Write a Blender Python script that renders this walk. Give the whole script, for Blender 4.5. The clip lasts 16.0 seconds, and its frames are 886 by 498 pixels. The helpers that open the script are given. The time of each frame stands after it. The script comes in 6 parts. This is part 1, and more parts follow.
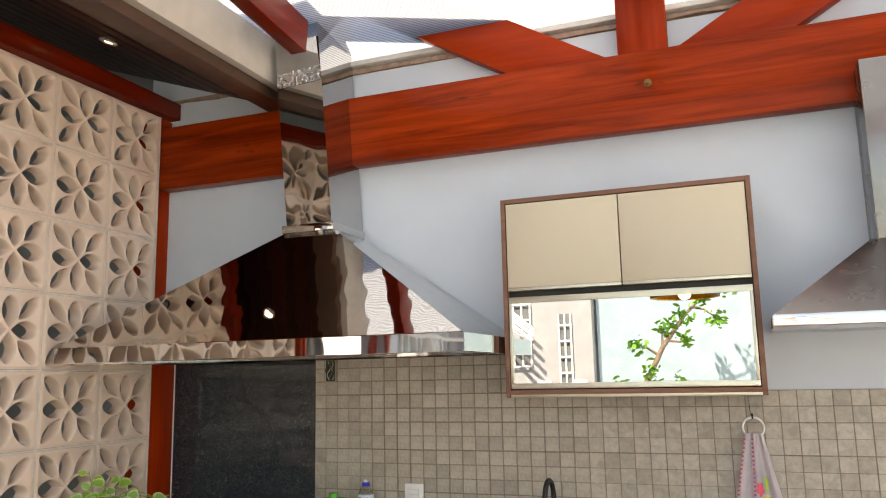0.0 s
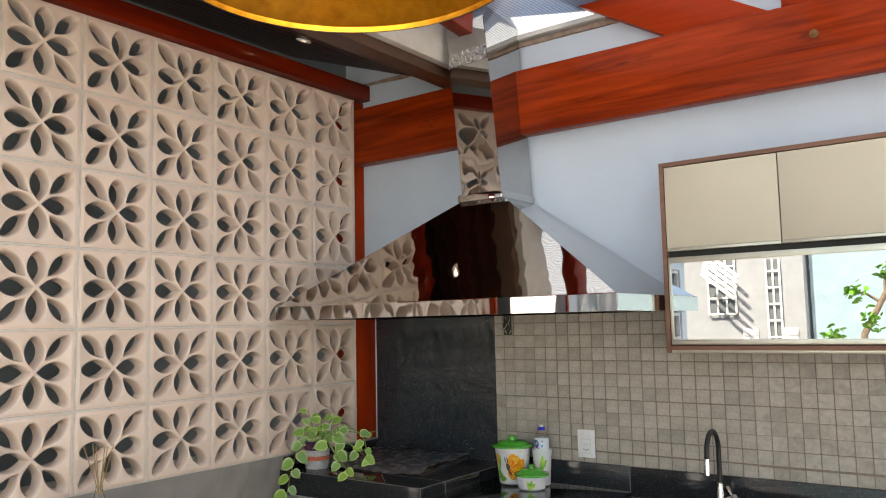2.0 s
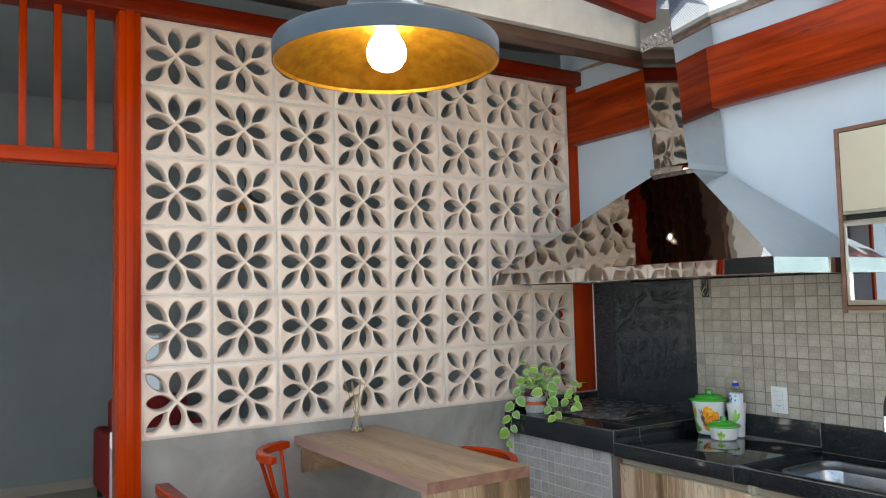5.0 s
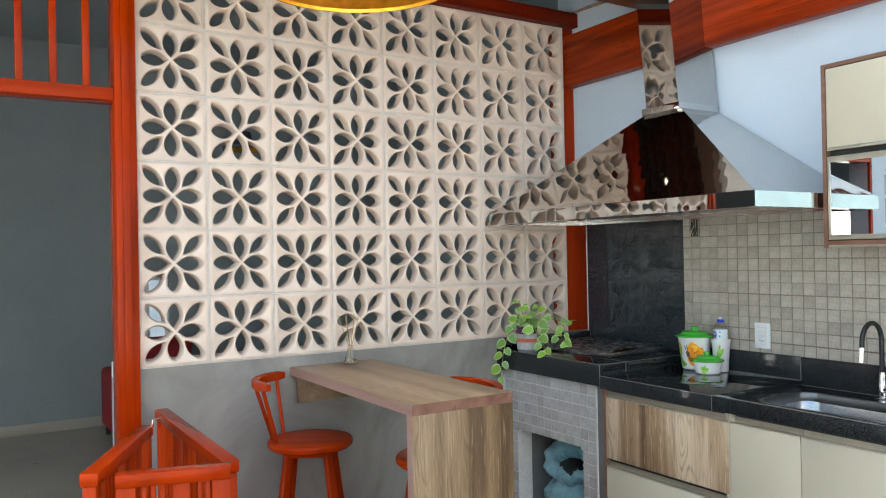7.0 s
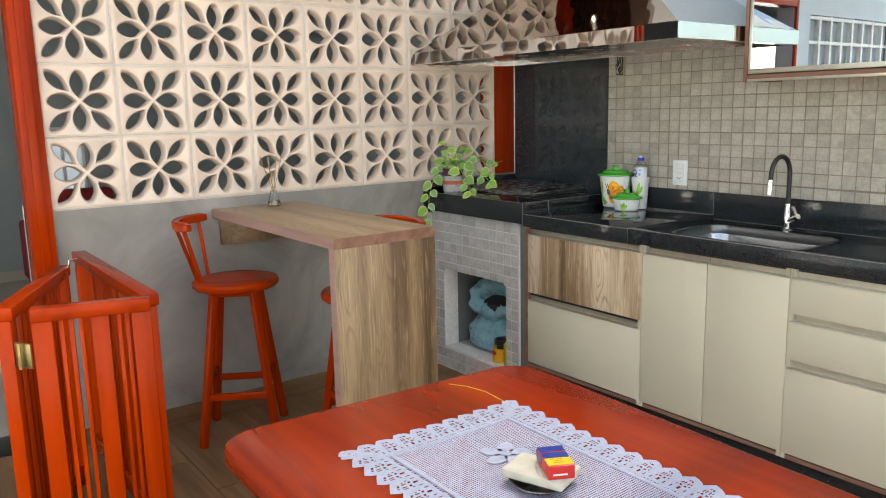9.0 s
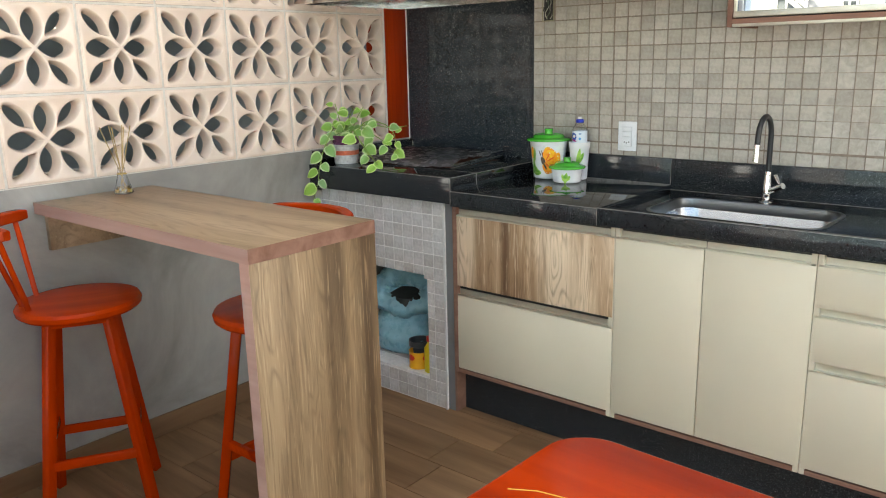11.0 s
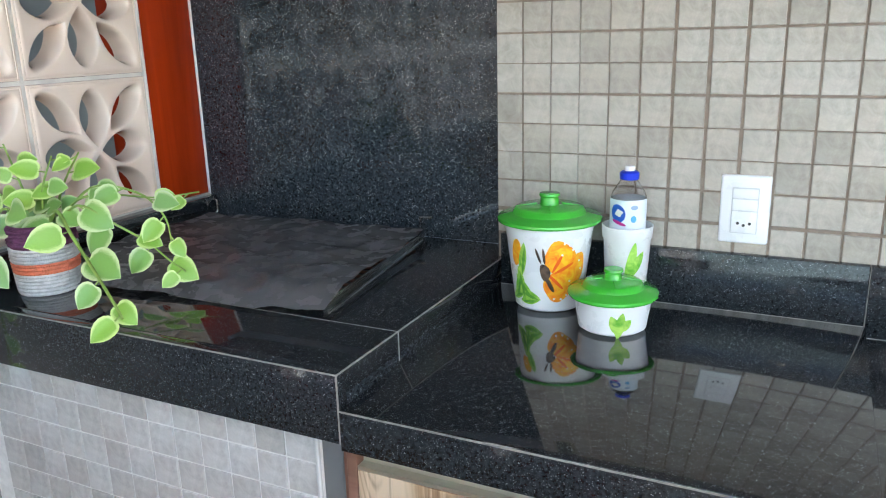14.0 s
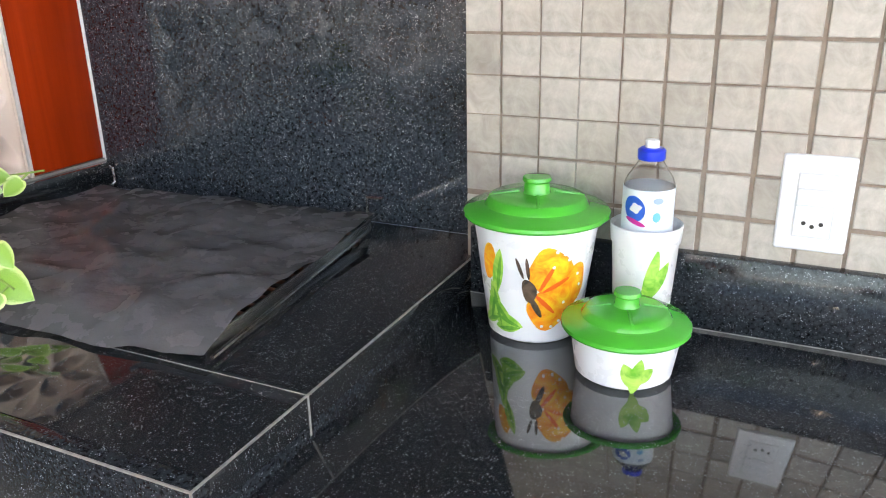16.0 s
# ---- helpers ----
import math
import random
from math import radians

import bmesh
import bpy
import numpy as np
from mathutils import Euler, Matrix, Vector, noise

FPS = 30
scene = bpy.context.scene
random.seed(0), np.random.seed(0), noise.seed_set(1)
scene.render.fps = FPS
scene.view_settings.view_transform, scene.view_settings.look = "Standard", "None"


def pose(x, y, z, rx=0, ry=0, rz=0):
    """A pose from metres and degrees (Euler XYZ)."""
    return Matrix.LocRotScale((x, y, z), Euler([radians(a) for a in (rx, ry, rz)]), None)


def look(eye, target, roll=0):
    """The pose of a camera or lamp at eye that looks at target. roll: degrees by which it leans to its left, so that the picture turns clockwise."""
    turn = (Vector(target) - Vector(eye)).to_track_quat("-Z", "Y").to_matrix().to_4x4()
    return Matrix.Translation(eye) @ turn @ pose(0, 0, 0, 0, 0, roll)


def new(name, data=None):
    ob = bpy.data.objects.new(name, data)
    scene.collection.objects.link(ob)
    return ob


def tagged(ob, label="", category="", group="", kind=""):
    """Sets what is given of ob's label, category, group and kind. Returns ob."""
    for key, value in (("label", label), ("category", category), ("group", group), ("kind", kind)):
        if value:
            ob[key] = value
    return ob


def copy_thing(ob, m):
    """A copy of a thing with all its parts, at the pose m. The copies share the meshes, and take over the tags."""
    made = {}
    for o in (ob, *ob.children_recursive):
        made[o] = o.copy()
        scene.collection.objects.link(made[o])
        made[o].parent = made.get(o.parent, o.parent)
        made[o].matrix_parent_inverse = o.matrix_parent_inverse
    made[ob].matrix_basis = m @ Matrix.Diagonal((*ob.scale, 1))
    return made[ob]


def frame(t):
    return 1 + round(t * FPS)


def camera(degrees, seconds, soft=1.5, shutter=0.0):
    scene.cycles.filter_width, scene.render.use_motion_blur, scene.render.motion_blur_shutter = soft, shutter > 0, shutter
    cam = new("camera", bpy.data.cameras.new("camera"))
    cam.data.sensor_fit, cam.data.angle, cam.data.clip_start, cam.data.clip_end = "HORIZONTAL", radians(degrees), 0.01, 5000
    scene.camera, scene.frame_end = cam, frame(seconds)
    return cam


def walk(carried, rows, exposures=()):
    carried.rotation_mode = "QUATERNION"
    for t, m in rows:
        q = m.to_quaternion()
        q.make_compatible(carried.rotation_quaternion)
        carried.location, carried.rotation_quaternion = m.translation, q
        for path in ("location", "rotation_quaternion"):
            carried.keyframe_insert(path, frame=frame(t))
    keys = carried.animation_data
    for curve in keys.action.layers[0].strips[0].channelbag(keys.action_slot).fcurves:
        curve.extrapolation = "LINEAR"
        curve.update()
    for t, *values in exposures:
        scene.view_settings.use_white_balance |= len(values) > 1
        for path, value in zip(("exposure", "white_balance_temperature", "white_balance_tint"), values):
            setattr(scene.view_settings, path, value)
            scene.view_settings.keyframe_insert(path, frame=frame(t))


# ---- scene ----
from mathutils import geometry

cam = camera(59.4, 16.0, soft=1.1)
PATH = [
    (0, (2.524, -2.864, 1.6), (1.822, -1.019, 1.921), -1.2),
    (0.5, (2.631, -2.86, 1.619), (1.738, -1.093, 1.903), -1.1),
    (1, (2.644, -2.883, 1.611), (1.653, -1.166, 1.873), -1.0),
    (1.5, (2.695, -2.964, 1.629), (1.612, -1.298, 1.852), -1.1),
    (2, (2.783, -3.016, 1.64), (1.608, -1.409, 1.833), -1.2),
    (2.5, (2.890, -3.041, 1.610), (1.638, -1.490, 1.793), -1.13),
    (3, (3.078, -3.020, 1.617), (1.699, -1.587, 1.791), -1.21),
    (3.5, (3.208, -3.054, 1.618), (1.697, -1.754, 1.782), -1.14),
    (4, (3.28, -3.097, 1.628), (1.691, -1.892, 1.781), -1.1),
    (4.2, (3.34, -3.09, 1.636), (1.715, -1.933, 1.782), -1.1),
    (6.3, (3.467, -3.069, 1.563), (1.755, -2.032, 1.668), -1.42),
    (6.5, (3.477, -3.061, 1.562), (1.765, -2.020, 1.637), -1.22),
    (7, (3.525, -3.046, 1.521), (1.826, -1.992, 1.534), -1.1),
    (7.5, (3.539, -3.033, 1.483), (1.853, -1.96, 1.429), -1.2),
    (8, (3.549, -3.027, 1.46), (1.88, -1.935, 1.312), -1.2),
    (8.5, (3.539, -3.011, 1.445), (1.902, -1.892, 1.188), -1.2),
    (9, (3.542, -2.999, 1.434), (1.957, -1.832, 1.081), -1.2),
    (9.5, (3.519, -2.982, 1.433), (2.009, -1.74, 1.014), -1.1),
    (9.7, (3.473, -2.975, 1.435), (1.994, -1.701, 0.998), -1.1),
    (11.8, (2.182, -2.596, 1.424), (1.125, -0.966, 0.949), -1.6),
    (12, (2.079, -2.52, 1.413), (1.081, -0.854, 0.934), -1.7),
    (12.5, (1.807, -2.252, 1.438), (0.956, -0.509, 0.951), -1.9),
    (13, (1.578, -1.943, 1.446), (0.76, -0.187, 0.946), -1.9),
    (13.5, (1.456, -1.625, 1.427), (0.64, 0.124, 0.903), -1.6),
    (14, (1.37, -1.302, 1.423), (0.517, 0.425, 0.884), -1.6),
    (14.5, (1.26, -1.061, 1.429), (0.344, 0.609, 0.819), -1.0),
    (15, (1.170, -0.877, 1.402), (0.249, 0.800, 0.815), -0.9),
    (15.5, (1.187, -0.862, 1.390), (0.292, 0.824, 0.784), -1.3),
    (16, (1.240, -0.912, 1.392), (0.435, 0.788, 0.708), -1.1),
]
EXPOSURES = [(0, 1.75, 9000, 16), (1.5, 1.7, 8400, 14), (4, 1.75, 7200, 8), (7, 2.05, 7000, 5), (9.5, 2.15, 8000, 8), (12, 2.5, 7300, 7), (13, 2.65, 6900, 7), (14, 2.95, 6700, 8), (15, 3.3, 7100, 13), (16, 3.35, 7400, 16)]
walk(cam, [(t, look(eye, target, roll)) for t, eye, target, roll in PATH], EXPOSURES)

# ---- light ----
world = bpy.data.worlds.new("sky")
scene.world = world
world.use_nodes = True
wn = world.node_tree.nodes
sky = wn.new("ShaderNodeTexSky")
sky.sky_type, sky.sun_disc = "NISHITA", False
sky.sun_elevation, sky.sun_rotation = radians(58), radians(20)
sky.air_density, sky.dust_density = 1.0, 2.5
world.node_tree.links.new(sky.outputs[0], wn["Background"].inputs[0])
wn["Background"].inputs[1].default_value = 0.15
sun = new("sun", bpy.data.lights.new("sun", "SUN"))
sun.data.energy, sun.data.angle, sun.data.color = 5.0, radians(1.0), (1.0, 0.95, 0.88)
sun.matrix_world = look((0, 0, 0), (0.20, -0.52, -0.83))


door_light = new("doorway_daylight", bpy.data.lights.new("doorway_daylight", "AREA"))
door_light.data.shape, door_light.data.size, door_light.data.size_y = "RECTANGLE", 0.95, 2.0
door_light.data.energy, door_light.data.color = 7.0, (0.93, 0.97, 1.0)
door_light.matrix_world = look((-1.1, -5.52, 1.05), (-1.1, -3.0, 0.55))

# ---- materials ----
def nodes_of(name):
    m = bpy.data.materials.new(name)
    m.use_nodes = True
    n, l = m.node_tree.nodes, m.node_tree.links
    return m, n, l, n["Principled BSDF"]


def ramp(n, l, src, stops):
    r = n.new("ShaderNodeValToRGB")
    e = r.color_ramp.elements
    while len(e) < len(stops):
        e.new(0.5)
    for el, (p, c) in zip(e, stops):
        el.position, el.color = p, (*c, 1)
    l.new(src, r.inputs[0])
    return r.outputs[0]


def coords(n, l, scale=(1, 1, 1), kind="Object"):
    tc, mp = n.new("ShaderNodeTexCoord"), n.new("ShaderNodeMapping")
    mp.inputs["Scale"].default_value = scale
    l.new(tc.outputs[kind], mp.inputs[0])
    return mp.outputs[0]


def noise_at(n, l, vec, scale, detail=4, rough=0.55, distortion=0.0):
    t = n.new("ShaderNodeTexNoise")
    t.inputs["Scale"].default_value, t.inputs["Detail"].default_value = scale, detail
    t.inputs["Roughness"].default_value, t.inputs["Distortion"].default_value = rough, distortion
    l.new(vec, t.inputs["Vector"])
    return t.outputs["Fac"]


def mixc(n, l, fac, a, b, mode="MIX"):
    m = n.new("ShaderNodeMix")
    m.data_type, m.blend_type = "RGBA", mode
    for sock, v in ((m.inputs[0], fac), (m.inputs[6], a), (m.inputs[7], b)):
        if isinstance(v, (int, float)):
            sock.default_value = v
        elif isinstance(v, tuple):
            sock.default_value = (*v, 1)
        else:
            l.new(v, sock)
    return m.outputs[2]


def bump(n, l, b, height, strength=0.2, dist=0.01):
    bp = n.new("ShaderNodeBump")
    bp.inputs["Strength"].default_value, bp.inputs["Distance"].default_value = strength, dist
    l.new(height, bp.inputs["Height"])
    l.new(bp.outputs[0], b.inputs["Normal"])


def spread(n, l, src, lo, hi):
    m = n.new("ShaderNodeMapRange")
    m.inputs[3].default_value, m.inputs[4].default_value = lo, hi
    l.new(src, m.inputs[0])
    return m.outputs[0]


def plain(name, colour, rough=0.5, metal=0.0, vary=0.08, scale=9.0, bumps=0.0, bscale=120.0, coat=0.0, random_tint=0.0):
    """Paint, plastic, plaster: one colour with a soft mottling, slightly uneven gloss and fine relief."""
    m, n, l, b = nodes_of(name)
    v = coords(n, l)
    f = noise_at(n, l, v, scale)
    lo = tuple(c * (1 - vary) for c in colour)
    hi = tuple(min(1, c * (1 + vary)) for c in colour)
    col = ramp(n, l, f, [(0.3, lo), (0.7, hi)])
    if random_tint:
        oi = n.new("ShaderNodeObjectInfo")
        col = mixc(n, l, 1.0, col, ramp(n, l, oi.outputs["Random"], [(0, (1 - random_tint,) * 3), (1, (1, 1, 1))]), "MULTIPLY")
    l.new(col, b.inputs["Base Color"])
    l.new(spread(n, l, noise_at(n, l, v, scale * 3), rough * 0.8, min(1, rough * 1.2)), b.inputs["Roughness"])
    b.inputs["Metallic"].default_value = metal
    b.inputs["Coat Weight"].default_value = coat
    if bumps:
        bump(n, l, b, noise_at(n, l, v, bscale), bumps, 0.004)
    return m


def wood(name, dark, light, axis="x", rough=0.36, grain=14.0, coat=0.12, knots=0.35, kind="Object", pores=0.3):
    """Sawn wood: fibres along one axis, broad figure and fine pores."""
    m, n, l, b = nodes_of(name)
    k = {"x": (0.06, 1, 1), "y": (1, 0.06, 1), "z": (1, 1, 0.06)}[axis]
    v = coords(n, l, k, kind)
    f1 = noise_at(n, l, v, grain, 5, 0.6, 0.8)
    f2 = noise_at(n, l, v, grain * 7, 3, 0.6)
    f3 = noise_at(n, l, coords(n, l, (1, 1, 1), kind), 2.3, 3, 0.5, 0.5)
    mid = tuple((a + c) / 2 for a, c in zip(dark, light))
    col = ramp(n, l, f1, [(0.32, dark), (0.5, mid), (0.68, light)])
    col = mixc(n, l, spread(n, l, f2, 0.0, pores), col, tuple(c * 0.8 for c in dark))
    col = mixc(n, l, spread(n, l, f3, 0.0, knots), col, tuple(c * 0.6 for c in mid))
    oi = n.new("ShaderNodeObjectInfo")
    col = mixc(n, l, 1.0, col, ramp(n, l, oi.outputs["Random"], [(0, (0.82, 0.82, 0.82)), (1, (1, 1, 1))]), "MULTIPLY")
    l.new(col, b.inputs["Base Color"])
    l.new(spread(n, l, f2, rough * 0.7, rough * 1.35), b.inputs["Roughness"])
    b.inputs["Coat Weight"].default_value = coat
    b.inputs["Coat Roughness"].default_value = 0.10
    b.inputs["Specular IOR Level"].default_value = 0.09
    bump(n, l, b, f2, 0.08, 0.002)
    return m


RED_D, RED_L = (0.27, 0.020, 0.004), (0.52, 0.048, 0.006)
red_x = wood("red_varnished_wood_x", RED_D, RED_L, "x")
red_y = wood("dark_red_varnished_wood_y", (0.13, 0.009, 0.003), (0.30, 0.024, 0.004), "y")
red_z = wood("red_varnished_wood_z", RED_D, RED_L, "z")
ORD, ORL = (0.28, 0.017, 0.002), (0.72, 0.064, 0.004)
orange_x = wood("orange_stained_wood_x", ORD, ORL, "x", 0.22, 5, 0.05, 0.45, "Object", 0.14)
orange_y = wood("orange_stained_wood_y", ORD, ORL, "y", 0.22, 5, 0.05, 0.45, "Object", 0.14)
orange_z = wood("orange_stained_wood_z", ORD, ORL, "z", 0.22, 5, 0.05, 0.45, "Object", 0.14)
table_wood = wood("table_top_wood", (0.17, 0.009, 0.0015), (0.44, 0.036, 0.004), "x", 0.22, 5, 0.15, 0.40, "Object", 0.12)
beam_wood = wood("figured_tie_beam_wood", (0.13, 0.009, 0.002), (0.60, 0.064, 0.008), "x", 0.30, 22, 0.08, 0.6)
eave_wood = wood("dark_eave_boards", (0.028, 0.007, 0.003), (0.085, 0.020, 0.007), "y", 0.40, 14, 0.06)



def stain(m, spots):
    """Dark weathered patches round the given places of a timber, in its own coordinates."""
    n, l = m.node_tree.nodes, m.node_tree.links
    b = n["Principled BSDF"]
    col = b.inputs["Base Color"].links[0].from_socket
    rough_edge = noise_at(n, l, coords(n, l, (0.4, 1, 1)), 30, 4, 0.6)
    for at, size in spots:
        tc, mp, ln = n.new("ShaderNodeTexCoord"), n.new("ShaderNodeMapping"), n.new("ShaderNodeVectorMath")
        mp.inputs["Scale"].default_value = (1 / size[0], 1, 1 / size[1])
        mp.inputs["Location"].default_value = (-at[0] / size[0], 0, -at[1] / size[1])
        ln.operation = "LENGTH"
        l.new(tc.outputs["Object"], mp.inputs[0])
        l.new(mp.outputs[0], ln.inputs[0])
        add = n.new("ShaderNodeMath")
        add.operation = "MULTIPLY_ADD"
        add.inputs[1].default_value = 1.4
        l.new(rough_edge, add.inputs[0])
        l.new(ln.outputs["Value"], add.inputs[2])
        k = ramp(n, l, add.outputs[0], [(0.55, (0.85,) * 3), (1.0, (0, 0, 0))])
        col = mixc(n, l, k, col, (0.05, 0.012, 0.006))
    l.new(col, b.inputs["Base Color"])


stain(beam_wood, [((0.016, 0.155), (0.16, 0.10)), ((-1.75, 0.14), (0.22, 0.07)), ((0.95, 0.08), (0.30, 0.03)), ((-0.7, 0.22), (0.30, 0.025))])


def oak(name, axis, tones, band, rings, streak):
    """Printed oak laminate: boards of changing tone, growth rings that arch along one axis, pale limed pores."""
    m, n, l, b = nodes_of(name)
    v = coords(n, l, {"x": (0.05, 1, 1), "z": (1, 1, 0.05)}[axis])
    arch = coords(n, l, {"x": (0.16, 1, 1), "z": (1, 1, 0.16)}[axis])
    boards = noise_at(n, l, v, band, 2, 0.5)
    field = noise_at(n, l, arch, 7, 2, 0.45, 0.7)
    mul, fold = n.new("ShaderNodeMath"), n.new("ShaderNodeMath")
    mul.operation, fold.operation = "MULTIPLY", "PINGPONG"
    mul.inputs[1].default_value, fold.inputs[1].default_value = rings, 1.0
    l.new(field, mul.inputs[0])
    l.new(mul.outputs[0], fold.inputs[0])
    pores = noise_at(n, l, v, 150, 3, 0.6)
    col = ramp(n, l, boards, [(0.34, tones[0]), (0.48, tones[1]), (0.64, tones[2])])
    line = ramp(n, l, fold.outputs[0], [(0.05, (0.45,) * 3), (0.55, (0, 0, 0))])
    gaps = ramp(n, l, noise_at(n, l, arch, 26, 3, 0.6), [(0.40, (0.1,) * 3), (0.62, (1, 1, 1))])
    col = mixc(n, l, mixc(n, l, 1.0, line, gaps, "MULTIPLY"), col, tuple(c * 0.75 for c in tones[0]))
    col = mixc(n, l, ramp(n, l, pores, [(0.56, (0, 0, 0)), (0.72, (streak,) * 3)]), col, tuple(min(1, c * 1.3) for c in tones[2]))
    col = mixc(n, l, ramp(n, l, pores, [(0.28, (0.4,) * 3), (0.42, (0, 0, 0))]), col, tuple(c * 0.7 for c in tones[0]))
    l.new(col, b.inputs["Base Color"])
    b.inputs["Roughness"].default_value = 0.42
    bump(n, l, b, pores, 0.15, 0.002)
    return m


oak_y = oak("grey_oak_laminate_top", "x", ((0.19, 0.118, 0.066), (0.34, 0.228, 0.136), (0.45, 0.315, 0.198)), 6, 22, 0.3)
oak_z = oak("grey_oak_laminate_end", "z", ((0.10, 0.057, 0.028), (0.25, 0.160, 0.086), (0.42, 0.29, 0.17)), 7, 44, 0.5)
drawer_oak = oak("rustic_oak_drawer", "z", ((0.15, 0.080, 0.040), (0.38, 0.245, 0.142), (0.68, 0.53, 0.38)), 9, 52, 0.5)
pink_edge = wood("pinkish_edge_band", (0.40, 0.23, 0.19), (0.52, 0.33, 0.28), "x", 0.5, 12, 0.0, 0.1)
brown_edge = wood("brown_cabinet_carcass", (0.20, 0.10, 0.07), (0.34, 0.19, 0.14), "x", 0.5, 12, 0.0, 0.1)
cream_ceramic = plain("cream_glazed_block", (0.79, 0.645, 0.545), 0.14, 0, 0.05, 7, 0.03, 60, 0.45, 0.06)
mortar_white = plain("pale_mortar", (0.62, 0.57, 0.52), 0.8, 0, 0.1, 25, 0.3, 200)
blue_wall = plain("pale_blue_painted_plaster", (0.56, 0.64, 0.74), 0.75, 0, 0.04, 3, 0.12, 160)
grey_room = plain("grey_painted_room_wall", (0.31, 0.355, 0.38), 0.8, 0, 0.06, 2, 0.1, 120)
white_plaster = plain("white_painted_plaster", (0.80, 0.80, 0.79), 0.8, 0, 0.05, 3, 0.15, 90)
cream_gutter = plain("cream_painted_gutter", (0.62, 0.60, 0.55), 0.55, 0, 0.14, 5, 0.05, 60)
beige = plain("beige_lacquered_board", (0.60, 0.545, 0.425), 0.38, 0, 0.03, 3, 0.02, 200)
champagne = plain("champagne_aluminium", (0.58, 0.56, 0.47), 0.36, 0.85, 0.05, 20)
# near-black: painted shade of gaps and holes; also colours charcoal, feet and a cord
dark_gap = plain("dark_recess", (0.022, 0.022, 0.018), 0.6, 0, 0.1, 10)
chrome = plain("polished_chrome", (0.80, 0.80, 0.80), 0.08, 1.0, 0.03, 20)
black_rubber = plain("black_rubber_hose", (0.015, 0.015, 0.017), 0.45, 0, 0.1, 30)
black_enamel = plain("black_enamel", (0.012, 0.012, 0.013), 0.16, 0, 0.1, 8, 0.0, 100, 0.5)
white_plastic = plain("white_plastic", (0.80, 0.81, 0.82), 0.28, 0, 0.03, 9, 0.0, 100, 0.2)
green_plastic = plain("green_plastic_lid", (0.045, 0.42, 0.035), 0.25, 0, 0.06, 12, 0.0, 100, 0.3)
lamp_grey = plain("blue_grey_lamp_paint", (0.045, 0.062, 0.080), 0.42, 0, 0.06, 9, 0.05, 300)
tile_floor_pale = plain("pale_room_floor_tile", (0.46, 0.42, 0.36), 0.3, 0, 0.06, 3)
skirting_wood = wood("wood_look_skirting", (0.16, 0.085, 0.045), (0.30, 0.18, 0.10), "y", 0.45, 10, 0.0)


def concrete():
    m, n, l, b = nodes_of("burnt_cement_render")
    v = coords(n, l)
    a = noise_at(n, l, v, 1.8, 6, 0.6, 0.8)
    c = noise_at(n, l, v, 9, 5, 0.6)
    col = ramp(n, l, a, [(0.30, (0.17, 0.162, 0.150)), (0.5, (0.32, 0.303, 0.28)), (0.70, (0.44, 0.42, 0.39))])
    col = mixc(n, l, spread(n, l, c, 0.0, 0.45), col, (0.18, 0.175, 0.17))
    l.new(col, b.inputs["Base Color"])
    l.new(spread(n, l, a, 0.38, 0.62), b.inputs["Roughness"])
    bump(n, l, b, c, 0.12, 0.004)
    return m


def granite(name, low, high, fleck, gloss, ior):
    m, n, l, b = nodes_of(name)
    v = coords(n, l)
    vo = n.new("ShaderNodeTexVoronoi")
    vo.inputs["Scale"].default_value = 400
    l.new(v, vo.inputs["Vector"])
    sp = ramp(n, l, vo.outputs["Distance"], [(0.14, (1, 1, 1)), (0.30, (0, 0, 0))])
    big = noise_at(n, l, v, 130, 3)
    gate = ramp(n, l, big, [(0.46, (0.06, 0.06, 0.06)), (0.66, (1, 1, 1))])
    fl = mixc(n, l, 1.0, sp, gate, "MULTIPLY")
    base = ramp(n, l, noise_at(n, l, v, 230, 4), [(0.35, low), (0.7, high)])
    l.new(mixc(n, l, fl, base, fleck), b.inputs["Base Color"])
    l.new(spread(n, l, noise_at(n, l, v, 7, 4), *gloss), b.inputs["Roughness"])
    b.inputs["IOR"].default_value = ior
    return m


def stone_tile(name, dark, light, rough):
    m, n, l, b = nodes_of(name)
    v = coords(n, l)
    oi = n.new("ShaderNodeObjectInfo")
    gi = n.new("ShaderNodeNewGeometry")
    f = noise_at(n, l, v, 34, 6, 0.68, 0.6)
    g = noise_at(n, l, v, 190, 4, 0.65)
    col = ramp(n, l, f, [(0.28, dark), (0.68, light)])
    col = mixc(n, l, spread(n, l, g, 0.0, 0.22), col, tuple(c * 0.8 for c in dark))
    tint = n.new("ShaderNodeMath")
    tint.operation = "ADD"
    l.new(oi.outputs["Random"], tint.inputs[0])
    l.new(gi.outputs["Random Per Island"], tint.inputs[1])
    half = n.new("ShaderNodeMath")
    half.operation = "FRACT"
    l.new(tint.outputs[0], half.inputs[0])
    col = mixc(n, l, 1.0, col, ramp(n, l, half.outputs[0], [(0, (0.76, 0.75, 0.73)), (0.35, (0.92, 0.90, 0.88)), (0.7, (0.97, 0.97, 0.97)), (1, (1.0, 1.0, 1.0))]), "MULTIPLY")
    l.new(col, b.inputs["Base Color"])
    l.new(spread(n, l, f, rough * 0.8, rough * 1.3), b.inputs["Roughness"])
    bump(n, l, b, f, 0.25, 0.002)
    return m


